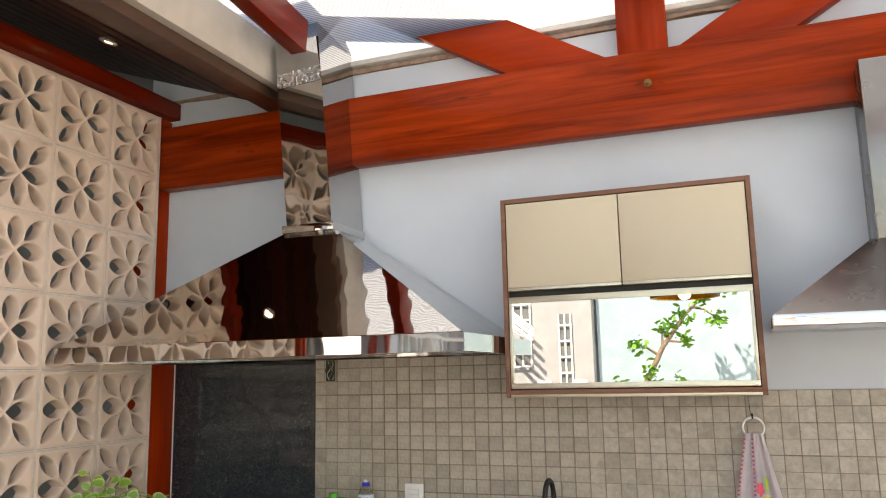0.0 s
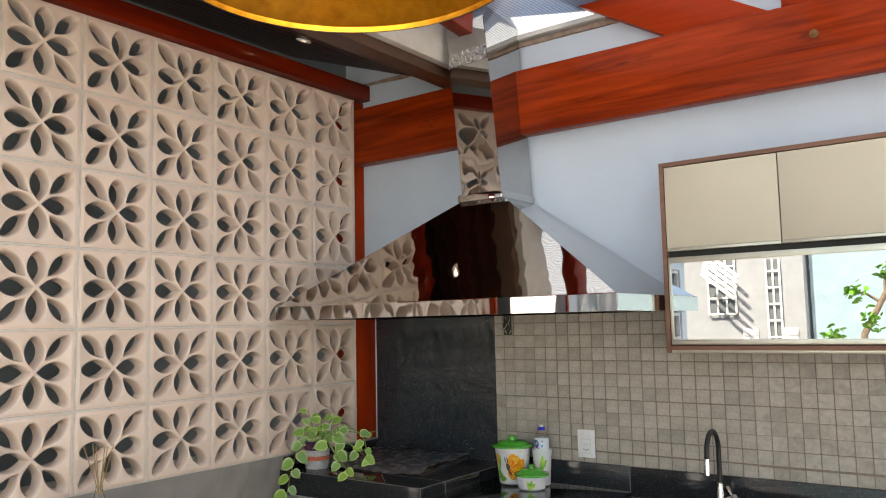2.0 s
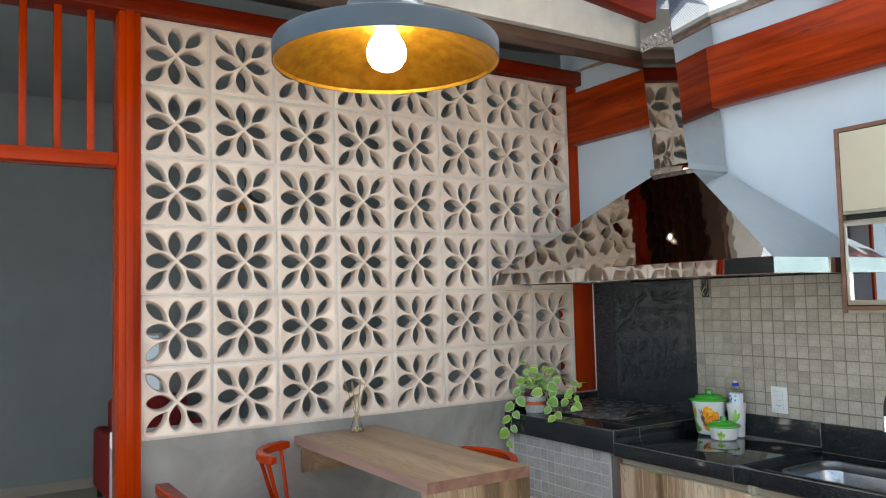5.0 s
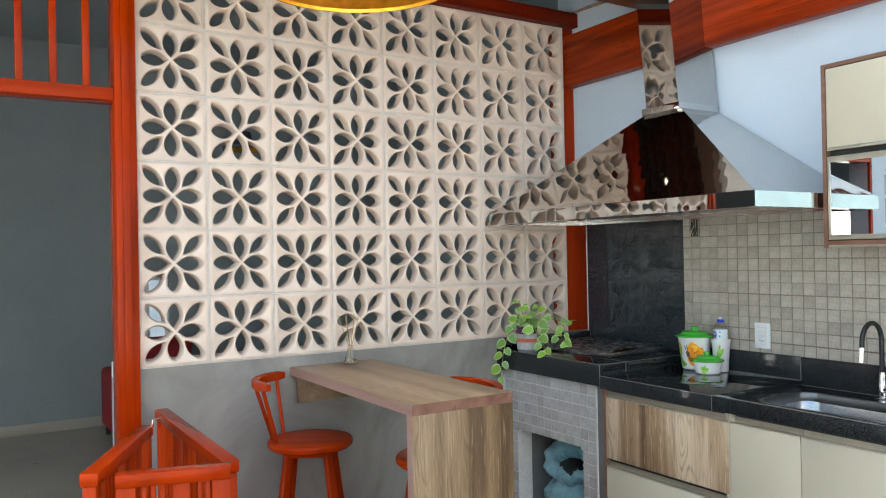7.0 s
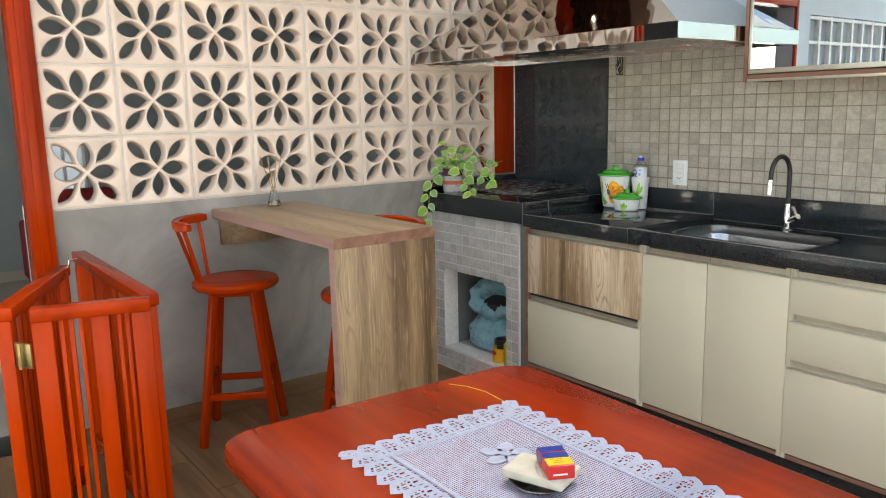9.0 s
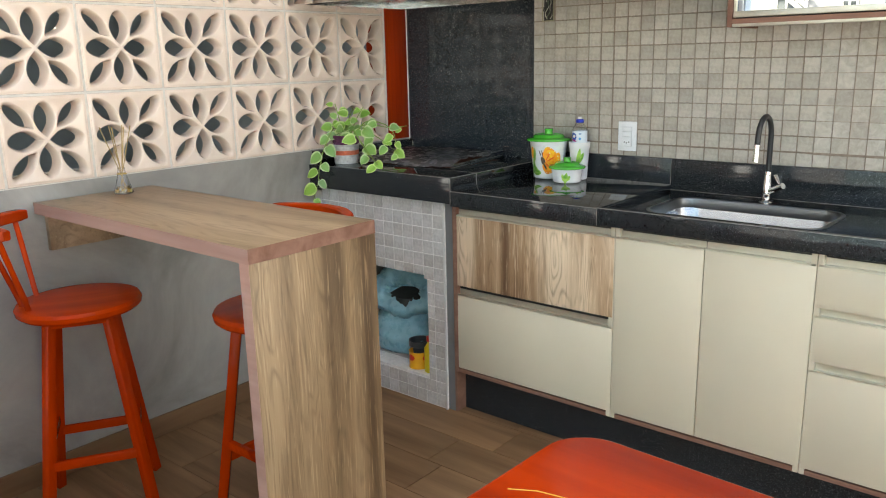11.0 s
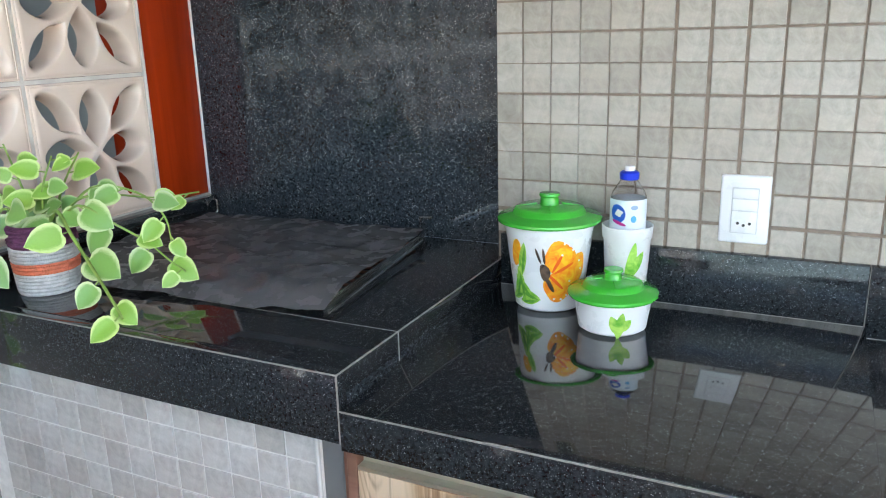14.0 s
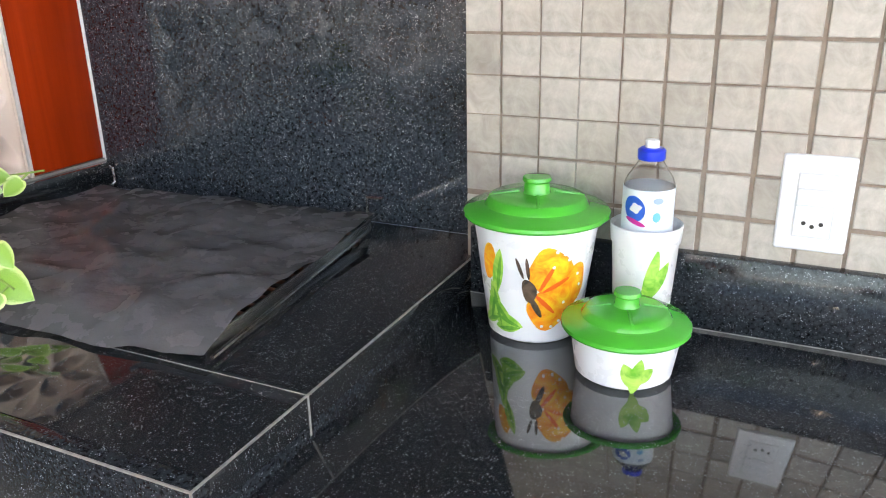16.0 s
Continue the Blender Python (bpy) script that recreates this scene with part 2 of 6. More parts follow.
def steel(name, rough, wave, wscale, colour=(0.62, 0.61, 0.60), grain=(1, 1, 1)):
    """Thin polished sheet steel, slightly buckled."""
    m, n, l, b = nodes_of(name)
    v = coords(n, l)
    b.inputs["Metallic"].default_value = 1.0
    l.new(ramp(n, l, noise_at(n, l, v, 30), [(0.3, tuple(c * 0.95 for c in colour)), (0.7, colour)]), b.inputs["Base Color"])
    l.new(spread(n, l, noise_at(n, l, v, 14), rough * 0.7, rough * 1.4), b.inputs["Roughness"])
    if wave:
        bump(n, l, b, noise_at(n, l, coords(n, l, grain), wscale, 1, 0.4), wave, 0.02)
    return m


def clear_glass(name, colour=(1, 1, 1), rough=0.0):
    m, n, l, b = nodes_of(name)
    b.inputs["Base Color"].default_value = (*colour, 1)
    b.inputs["Transmission Weight"].default_value = 1.0
    b.inputs["Roughness"].default_value = rough
    b.inputs["IOR"].default_value = 1.45
    return m


def glow(name, colour, strength):
    m, n, l, b = nodes_of(name)
    b.inputs["Base Color"].default_value = (*colour, 1)
    b.inputs["Emission Color"].default_value = (*colour, 1)
    b.inputs["Emission Strength"].default_value = strength
    return m


def polycarbonate():
    m, n, l, b = nodes_of("fluted_polycarbonate")
    n.remove(b)
    out = n["Material Output"]
    v = coords(n, l)
    w = n.new("ShaderNodeTexWave")
    w.wave_type, w.bands_direction = "BANDS", "Y"
    w.inputs["Scale"].default_value = 26
    w.inputs["Distortion"].default_value = 0.0
    l.new(v, w.inputs["Vector"])
    col = ramp(n, l, w.outputs["Fac"], [(0.15, (0.13, 0.155, 0.185)), (0.6, (0.31, 0.35, 0.39))])
    tr, tl, mx = n.new("ShaderNodeBsdfTransparent"), n.new("ShaderNodeBsdfTranslucent"), n.new("ShaderNodeMixShader")
    l.new(col, tr.inputs[0])
    l.new(col, tl.inputs[0])
    mx.inputs[0].default_value = 0.72
    l.new(tr.outputs[0], mx.inputs[1])
    l.new(tl.outputs[0], mx.inputs[2])
    l.new(mx.outputs[0], out.inputs[0])
    return m


def leaf_mat(name, inner, edge):
    m, n, l, b = nodes_of(name)
    v = coords(n, l)
    a = n.new("ShaderNodeVertexColor")
    a.layer_name = "rim"
    f = noise_at(n, l, v, 60, 3)
    wob = n.new("ShaderNodeMath")
    wob.operation = "MULTIPLY_ADD"
    l.new(f, wob.inputs[0])
    wob.inputs[1].default_value = 0.5
    l.new(a.outputs["Color"], wob.inputs[2])
    base = ramp(n, l, f, [(0.3, tuple(c * 0.75 for c in inner)), (0.7, inner)])
    k = ramp(n, l, wob.outputs[0], [(0.78, (0, 0, 0)), (0.90, (0.35, 0.35, 0.35)), (1.05, (0.85, 0.85, 0.85))])
    l.new(mixc(n, l, k, base, edge), b.inputs["Base Color"])
    b.inputs["Roughness"].default_value = 0.32
    b.inputs["Subsurface Weight"].default_value = 0.0
    return m


cement = concrete()
black_granite = granite("black_speckled_granite", (0.005, 0.006, 0.007), (0.024, 0.027, 0.030), (0.32, 0.33, 0.34), (0.03, 0.07), 1.9)
edge_granite = granite("polished_granite_edge", (0.006, 0.008, 0.0095), (0.030, 0.035, 0.040), (0.34, 0.36, 0.38), (0.06, 0.12), 1.42)
# polished panel: its reflected brightness is put into the paler base colour
sheen_granite = granite("granite_panel_painted_sheen", (0.010, 0.0135, 0.0175), (0.048, 0.059, 0.070), (0.66, 0.71, 0.74), (0.03, 0.08), 1.6)
wall_tile = stone_tile("beige_stone_mosaic", (0.35, 0.315, 0.265), (0.58, 0.535, 0.47), 0.36)
grill_tile = stone_tile("grey_stone_mosaic", (0.41, 0.405, 0.395), (0.68, 0.67, 0.655), 0.42)
grout = plain("brown_grout", (0.25, 0.195, 0.15), 0.9, 0, 0.2, 60)
pale_grout = plain("pale_grout", (0.74, 0.73, 0.71), 0.9, 0, 0.1, 60)
floor_plank = wood("wood_look_floor_tile", (0.15, 0.080, 0.040), (0.42, 0.25, 0.135), "x", 0.34, 7, 0.0, 0.5)
hood_steel = steel("polished_hood_steel", 0.030, 0.10, 4.0, (0.58, 0.565, 0.55), (2.2, 2.2, 0.7))
chimney_steel = steel("buckled_chimney_steel", 0.03, 0.004, 5.0, (0.50, 0.49, 0.48))
brushed = steel("brushed_steel", 0.24, 0.0, 1.0, (0.26, 0.255, 0.25))
sink_steel = steel("sink_steel", 0.20, 0.0, 20.0, (0.38, 0.39, 0.41))
mirror = steel("mirror_glass", 0.004, 0.0, 1.0, (0.60, 0.63, 0.63))
pane_glass = clear_glass("pane_glass")
sheet_roof = polycarbonate()


# ---- building tools ----
ORIGIN = {}


def thing(name, at, label="", category="", group="", kind=""):
    ob = new(name)
    ob.empty_display_size = 0.1
    ob.location = at
    ORIGIN[ob.name] = Vector(at)
    return tagged(ob, label, category, group, kind)


def finish(bm, name, mat, angle=35):
    me = bpy.data.meshes.new(name)
    bmesh.ops.recalc_face_normals(bm, faces=bm.faces)
    for f in bm.faces:
        f.smooth = True
    bm.to_mesh(me)
    bm.free()
    me.set_sharp_from_angle(angle=radians(angle))
    for m in mat if isinstance(mat, (list, tuple)) else [mat]:
        me.materials.append(m)
    return me


def part(name, bm, mat, parent, label="", angle=35):
    """One mesh, modelled in world coordinates, under a thing or a part of it."""
    o = ORIGIN[parent.name]
    bmesh.ops.translate(bm, verts=bm.verts, vec=-o)
    ob = new(name, finish(bm, name, mat, angle))
    ob.parent = parent
    ORIGIN[ob.name] = o
    return tagged(ob, label)


def solid(name, bm, mat, label="", category="", kind="", group="", angle=35):
    """A thing that is one mesh; its origin lies at the middle of its base."""
    vs = [v.co for v in bm.verts]
    o = Vector((sum(v.x for v in vs) / len(vs), sum(v.y for v in vs) / len(vs), min(v.z for v in vs)))
    bmesh.ops.translate(bm, verts=bm.verts, vec=-o)
    ob = new(name, finish(bm, name, mat, angle))
    ob.location = o
    ORIGIN[ob.name] = o
    return tagged(ob, label, category, group, kind)


def box(x0, x1, y0, y1, z0, z1, bev=0.0, seg=2, bm=None):
    b = bmesh.new()
    bmesh.ops.create_cube(b, size=1)
    for v in b.verts:
        v.co = Vector((x0 + (v.co.x + 0.5) * (x1 - x0), y0 + (v.co.y + 0.5) * (y1 - y0), z0 + (v.co.z + 0.5) * (z1 - z0)))
    if bev:
        bmesh.ops.bevel(b, geom=b.edges[:], offset=bev, segments=seg, affect="EDGES", profile=0.5)
    return join(bm, b)


def join(bm, b):
    if bm is None:
        return b
    me = bpy.data.meshes.new("tmp")
    b.to_mesh(me)
    b.free()
    bm.from_mesh(me)
    bpy.data.meshes.remove(me)
    return bm


def beam(p, q, w, h, bev=0.004, bm=None, up=(0, 0, 1)):
    """A bar of section w by h from p to q; h lies along up."""
    p, q = Vector(p), Vector(q)
    d = (q - p).normalized()
    side = d.cross(Vector(up)).normalized()
    top = side.cross(d).normalized()
    b = box(-w / 2, w / 2, 0, (q - p).length, -h / 2, h / 2, bev)
    m = Matrix((side, d, top)).transposed().to_4x4()
    m.translation = p
    bmesh.ops.transform(b, matrix=m, verts=b.verts)
    return join(bm, b)


def prism(outline, axis, lo, hi, bm=None, bev=0.0):
    """An outline of 2D points pushed along an axis from lo to hi."""
    b = bmesh.new()
    put = {"x": lambda a, c, k: (k, a, c), "y": lambda a, c, k: (a, k, c), "z": lambda a, c, k: (a, c, k)}[axis]
    vs = [b.verts.new(put(a, c, lo)) for a, c in outline]
    f = b.faces.new(vs)
    r = bmesh.ops.extrude_face_region(b, geom=[f])
    bmesh.ops.translate(b, verts=[g for g in r["geom"] if isinstance(g, bmesh.types.BMVert)], vec=Vector(put(0, 0, hi - lo)))
    if bev:
        bmesh.ops.bevel(b, geom=b.edges[:], offset=bev, segments=2, affect="EDGES", profile=0.5)
    return join(bm, b)


def lathe(profile, at, seg=48, bm=None, close=False):
    """A turned shape: radius and height pairs round a vertical axis."""
    b = bmesh.new()
    rings = []
    for r, z in profile:
        if r < 1e-5:
            rings.append([b.verts.new((at[0], at[1], at[2] + z))])
        else:
            rings.append([b.verts.new((at[0] + r * math.cos(2 * math.pi * k / seg), at[1] + r * math.sin(2 * math.pi * k / seg), at[2] + z)) for k in range(seg)])
    for a, c in zip(rings, rings[1:]):
        for k in range(seg):
            i, j = k, (k + 1) % seg
            if len(a) == 1 and len(c) == 1:
                continue
            if len(a) == 1:
                b.faces.new((a[0], c[i], c[j]))
            elif len(c) == 1:
                b.faces.new((a[i], a[j], c[0]))
            else:
                b.faces.new((a[i], a[j], c[j], c[i]))
    return join(bm, b)


def tube(pts, r, seg=10, bm=None, taper=None):
    """A round bar that follows points."""
    b = bmesh.new()
    pts = [Vector(p) for p in pts]
    rings, n = [], None
    for i, p in enumerate(pts):
        d = (pts[min(i + 1, len(pts) - 1)] - pts[max(i - 1, 0)]).normalized()
        if n is None:
            n = d.orthogonal().normalized()
        n = (n - d * n.dot(d)).normalized()
        c = d.cross(n)
        rr = r * (taper[i] if taper else 1)
        rings.append([b.verts.new(p + rr * (n * math.cos(2 * math.pi * k / seg) + c * math.sin(2 * math.pi * k / seg))) for k in range(seg)])
    for a, c in zip(rings, rings[1:]):
        for k in range(seg):
            b.faces.new((a[k], a[(k + 1) % seg], c[(k + 1) % seg], c[k]))
    b.faces.new(rings[0])
    b.faces.new(rings[-1])
    return join(bm, b)


def arc(centre, r, a0, a1, steps, u=(1, 0, 0), v=(0, 0, 1)):
    u, v, c = Vector(u), Vector(v), Vector(centre)
    return [c + r * (u * math.cos(radians(a0 + (a1 - a0) * k / steps)) + v * math.sin(radians(a0 + (a1 - a0) * k / steps))) for k in range(steps + 1)]


def round_rect(x0, x1, y0, y1, r, steps=6):
    out = []
    for cx, cy, a in ((x1 - r, y1 - r, 0), (x0 + r, y1 - r, 90), (x0 + r, y0 + r, 180), (x1 - r, y0 + r, 270)):
        for k in range(steps + 1):
            t = radians(a + 90 * k / steps)
            out.append((cx + r * math.cos(t), cy + r * math.sin(t)))
    return out


# ---- structure: ground, floors, walls, roof ----
WALL, SPLASH = 0.085, 0.165
COUNTER, GRILL = 0.94, 0.99

solid("ground", box(-14, 16, -16, 12, -0.30, -0.06), plain("courtyard_concrete", (0.55, 0.53, 0.49), 0.8, 0, 0.15, 3, 0.3, 60),
      "pale concrete ground of the courtyard around the house", "ground", "structure")
floor = solid("floor", box(-0.12, 5.2, -5.6, 0.30, -0.06, -0.006), plain("floor_bed", (0.10, 0.085, 0.07), 0.9), "brown wood-look tiled kitchen floor", "floor", "structure")
solid("floor_room", box(-5.2, -0.36, -6.2, 1.4, -0.06, 0.0), tile_floor_pale, "pale tiled floor of the next room", "floor", "structure")
solid("threshold", box(-0.36, -0.12, -3.9, -2.44, -0.06, 0.004, 0.003), black_granite, "black granite threshold between the two rooms", "threshold", "structure")

# the tiled kitchen wall with its recessed bay for the grill
wall_n = thing("wall_north", (2, WALL, 0), "pale blue painted kitchen wall with beige mosaic", "wall", "", "structure")
part("plaster", box(0.812, 5.2, WALL, 0.33, 0, 2.93), blue_wall, wall_n)
part("bay_plaster", box(-0.13, 0.812, SPLASH + 0.02, 0.33, 0, 2.93), blue_wall, wall_n)
part("upper_plaster", prism([(-0.13, 1.70), (0.812, 1.70), (0.812, 2.93), (-0.13, 2.93)], "y", WALL, SPLASH + 0.02), blue_wall, wall_n)
part("gable_plaster", box(-0.13, 0.60, WALL, 0.33, 2.93, 3.12), blue_wall, wall_n)
part("wall_cap", prism([(-0.13 + k * 0.2, 2.930 + (0.012 * random.random() if k % 2 else 0)) for k in range(27)] + [(5.2, 2.952), (-0.13, 2.952)], "y", WALL - 0.012, 0.33), plain("rough_mortar_cap", (0.34, 0.24, 0.19), 0.9, 0, 0.3, 30, 0.5, 60), wall_n)
part("flashing", box(0.60, 5.2, WALL - 0.03, 0.36, 2.962, 2.985, 0.002), plain("white_flashing", (0.66, 0.66, 0.65), 0.5), wall_n)
part("granite_panel", box(-0.04, 0.812, SPLASH, SPLASH + 0.02, GRILL, 1.70), sheen_granite, wall_n, "black granite panel behind the grill")
for x0, x1, z1 in ((0.812, 1.735, 1.70), (1.735, 5.2, 1.527)):
    part("grout_bed", box(x0, x1, WALL - 0.0065, WALL, 0.90, z1), grout, wall_n)

# west wall below the block screen, the door side and the wall beyond the door
solid("wall_west_low", box(-0.13, 0.0, -2.40, 0.33, 0, 1.05), cement, "low grey burnt-cement wall under the block screen", "wall", "structure")
solid("sill_west", box(-0.36, -0.13, -2.46, 0.3, 0.98, 1.05, 0.003), white_plaster, "pale ledge behind the low wall", "ledge", "structure")
solid("wall_west_room_side", box(-0.36, -0.13, -2.46, 0.3, 0, 0.98), grey_room, "grey inner face of the low wall", "wall", "structure")
solid("skirting_west", box(0.0, 0.012, -2.40, -0.50, 0, 0.085, 0.002), skirting_wood, "wood-look skirting along the grey wall", "skirting", "structure")
wall_sw = thing("wall_southwest", (-0.1, -4.5, 0), "pale blue house wall with a white grid window", "wall", "", "structure")
for y0, y1, z0, z1 in ((-3.80, -3.55, 0, 3.25), (-5.3, -3.80, 0, 0.95), (-5.3, -3.80, 2.15, 3.25), (-5.45, -5.30, 0, 3.25)):
    part("plaster", box(-0.15, 0.0, y0, y1, z0, z1), blue_wall, wall_sw)

# next room behind the screen
wall_far = thing("wall_room_far", (-4.35, -2, 0), "grey wall of the next room with a low window", "wall", "", "structure")
for y0, y1, z0, z1 in ((-6.2, -1.72, 0, 3.6), (-1.34, 1.4, 0, 3.6), (-1.72, -1.34, 0, 0.70), (-1.72, -1.34, 1.35, 3.6)):
    part("plaster", box(-4.45, -4.25, y0, y1, z0, z1), grey_room, wall_far)
solid("wall_room_north", box(-4.25, -0.13, 1.2, 1.4, 0, 3.6), grey_room, "grey end wall of the next room", "wall", "structure")
solid("wall_room_return", box(-0.13, -0.10, 0.33, 1.2, 0, 3.6), grey_room, "grey wall return of the next room", "wall", "structure")
wall_rs = thing("wall_room_south", (-2.2, -5.5, 0), "grey south wall of the next room with a doorway", "wall", "", "structure")
for x0, x1, z0, z1 in ((-4.25, -1.6, 0, 3.6), (-0.6, -0.15, 0, 3.6), (-1.6, -0.6, 2.1, 3.6)):
    part("plaster", box(x0, x1, -5.6, -5.45, z0, z1), grey_room, wall_rs)
solid("ceiling_room", box(-4.45, -0.13, -5.6, 1.4, 3.5, 3.6), grey_room, "plain ceiling of the next room", "ceiling", "structure")
solid("skirting_room", box(-4.25, -4.238, -5.4, 1.2, 0, 0.09, 0.002), tile_floor_pale, "pale tile skirting of the next room", "skirting", "structure")
# added backdrop: gives the low window its pale bluish brightness
solid("window_backdrop", box(-6.6, -6.4, -6.0, 3.0, -0.06, 3.4), plain("pale_bluish_backdrop", (0.24, 0.30, 0.37), 0.85, 0, 0.05, 4, 0.3, 60), "plain pale bluish backdrop added outside the low window", "wall", "structure")
solid("wall_east", box(8.8, 9.0, -8.5, 0.3, -0.06, 3.2), white_plaster, "plain white side wall", "wall", "structure")

# ---- light roof over the kitchen ----
roof = thing("roof", (2.8, -2, 3.0), "fluted translucent polycarbonate roof on red timbers", "roof", "", "structure")
ROOF_SLOPE = 0.10


def roof_z(y):
    return 2.99 + ROOF_SLOPE * (0.36 - y)


b = bmesh.new()
for k in range(4):
    x0, x1 = 0.62 + k * 1.16, 0.62 + k * 1.16 + 1.16
    v = [b.verts.new(p) for p in ((x0, 0.40, roof_z(0.40)), (x1, 0.40, roof_z(0.40)), (x1, -4.2, roof_z(-4.2)), (x0, -4.2, roof_z(-4.2)))]
    b.faces.new(v)
part("sheet", b, sheet_roof, roof)
for x in (0.95, 2.215, 3.26, 4.42):
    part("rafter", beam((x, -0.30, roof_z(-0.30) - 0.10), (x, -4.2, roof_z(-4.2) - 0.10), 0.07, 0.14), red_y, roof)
for y in (-1.6,):
    part("purlin", box(0.62, 5.0, y - 0.05, y + 0.05, roof_z(y) - 0.30, roof_z(y) - 0.175, 0.004), red_x, roof)

# the trussed tie beam in front of the wall
truss = thing("roof_truss", (2.25, 0.05, 2.5), "red varnished timber truss against the blue wall", "truss")
part("tie_beam", box(-0.03, 5.0, 0.012, WALL - 0.002, 2.495, 2.797, 0.004), beam_wood, truss, "long red tie beam with dark knots")
part("king_post", box(2.16, 2.345, 0.016, WALL - 0.004, 2.797, 3.6, 0.004), red_z, truss)
for s in (-1, 1):
    pts = [(2.25 + s * 0.135, 2.797), (2.25 + s * 0.535, 2.797), (2.25 + s * 1.75, 3.515), (2.25 + s * 1.75, 3.75)]
    pts[3] = (2.25 + s * 1.75, 2.797 + (1.75 - 0.135) * 0.591)
    part("strut", prism(pts, "y", 0.018, WALL - 0.004, None, 0.003), red_x, truss)
bolt = part("bolt", lathe([(0.0, 0), (0.015, 0.0), (0.015, 0.003), (0.008, 0.005), (0.007, 0.012), (0, 0.013)], (0, 0, 0), 20), plain("brass_bolt", (0.22, 0.13, 0.045), 0.5, 0.8), truss)
bolt.matrix_local = Matrix.Translation((2.266 - 2.25, 0.012 - 0.05, 2.668 - 2.5)) @ Euler((radians(90), 0, 0)).to_matrix().to_4x4() @ Matrix.Translation((2.25, 0.05, 2.5))

# eave of the neighbouring roof: boarded underside, edge board, gutter
eave = thing("eave", (0.3, -2, 2.9), "dark boarded eave with an edge board and a cream gutter", "eave", "", "structure")


def eave_z(x):
    return 3.045 - 0.34 * x


for k in range(12):
    x0 = -0.55 + k * 0.0955
    b = bmesh.new()
    o = [(x0 + 0.002, eave_z(x0 + 0.002)), (x0 + 0.0935, eave_z(x0 + 0.0935)), (x0 + 0.0935, eave_z(x0 + 0.0935) + 0.02), (x0 + 0.002, eave_z(x0 + 0.002) + 0.02)]
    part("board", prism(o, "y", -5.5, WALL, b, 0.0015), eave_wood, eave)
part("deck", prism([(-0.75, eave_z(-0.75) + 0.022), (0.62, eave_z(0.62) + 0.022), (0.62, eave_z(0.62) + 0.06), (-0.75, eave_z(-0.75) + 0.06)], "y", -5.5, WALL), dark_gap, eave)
part("edge_board", box(0.595, 0.700, -5.5, 0.07, 2.795, 2.845, 0.003), plain("brown_painted_board", (0.10, 0.055, 0.035), 0.45, 0, 0.15, 6), eave)
b = prism([(0.600, 2.846), (0.735, 2.846), (0.742, 3.04), (0.728, 3.045), (0.722, 2.862), (0.615, 2.862), (0.61, 3.04), (0.60, 3.04)], "y", -5.5, 0.07)
part("gutter", b, cream_gutter, eave, "cream painted metal gutter with water marks")
spot = thing("recessed_spotlight", (0.19, -0.54, 2.98), "small recessed spotlight lit in the boarded eave", "spotlight")
tilt = Euler((0, math.atan(0.34), 0)).to_matrix().to_4x4()
for nm, prof, mt in (("trim_ring", [(0.020, -0.002), (0.034, -0.004), (0.036, 0.0), (0.036, 0.006), (0.020, 0.006)], white_plastic), ("lens", [(0.0, 0.001), (0.020, 0.001), (0.020, 0.008), (0.0, 0.008)], glow("warm_spot_lens", (1, 0.86, 0.62), 3.0))):
    b = lathe(prof, (0, 0, 0), 24)
    bmesh.ops.transform(b, matrix=tilt, verts=b.verts)
    bmesh.ops.translate(b, verts=b.verts, vec=Vector((0.19, -0.54, 2.976)))
    part(nm, b, mt, spot)

# ---- posts and lintel of the screen ----
frame_w = thing("timber_frame", (0, -1.2, 1.05), "red varnished posts, lintel and plate round the block screen", "frame")
part("corner_post", box(-0.13, -0.005, 0.002, SPLASH, 1.05, 2.85, 0.004), red_z, frame_w)
part("post_bead", box(-0.0048, 0.0012, SPLASH - 0.004, SPLASH - 0.0004, 1.047, 1.72, 0.001), white_plaster, frame_w, "thin white sealant bead")
part("screen_bead", box(-0.008, 0.0025, -0.0038, 0.0018, 1.05, 2.85, 0.001), mortar_white, frame_w, "pale sealant along the blocks")
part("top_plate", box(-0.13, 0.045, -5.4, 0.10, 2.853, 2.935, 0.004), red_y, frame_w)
part("door_post", box(-0.12, 0.03, -2.490, -2.403, 0.0, 2.853, 0.006), orange_z, frame_w)
part("door_post_strip", box(0.03, 0.045, -2.465, -2.43, 0.0, 2.853, 0.004), orange_z, frame_w)
part("lintel", box(-0.10, 0.02, -3.55, -2.491, 2.195, 2.250, 0.004), orange_y, frame_w)
for k in range(8):
    y = -2.590 - 0.125 * k
    part("baluster", box(-0.055, -0.020, y - 0.014, y + 0.014, 2.251, 2.852, 0.003), orange_z, frame_w)

# ---- block screen ----
P, JOINT, DEPTH = 0.30, 0.008, 0.054


def petal(angle, r0, r1, w, fullness, n=24):
    """Outline of one petal in the block's plane, pointed towards the middle and round at its outer end."""
    pts = []
    c, d = math.cos(angle), math.sin(angle)
    for k in range(n):
        u = 0.5 - 0.5 * math.cos(2 * math.pi * k / n)
        along = r0 + (r1 - r0) * u
        v = u ** 1.1
        across = w * max(0.0, math.sin(math.pi * v)) ** (fullness - (fullness - 0.5) * v) * (1 if k < n / 2 else -1)
        pts.append((along * c - across * d, along * d + across * c))
    return pts


def inside(p, outline):
    """Whether a point of the plane lies inside an outline."""
    hit = False
    for (x0, y0), (x1, y1) in zip(outline, outline[1:] + outline[:1]):
        if (y0 > p.y) != (y1 > p.y) and p.x < (x1 - x0) * (p.y - y0) / (y1 - y0) + x0:
            hit = not hit
    return hit


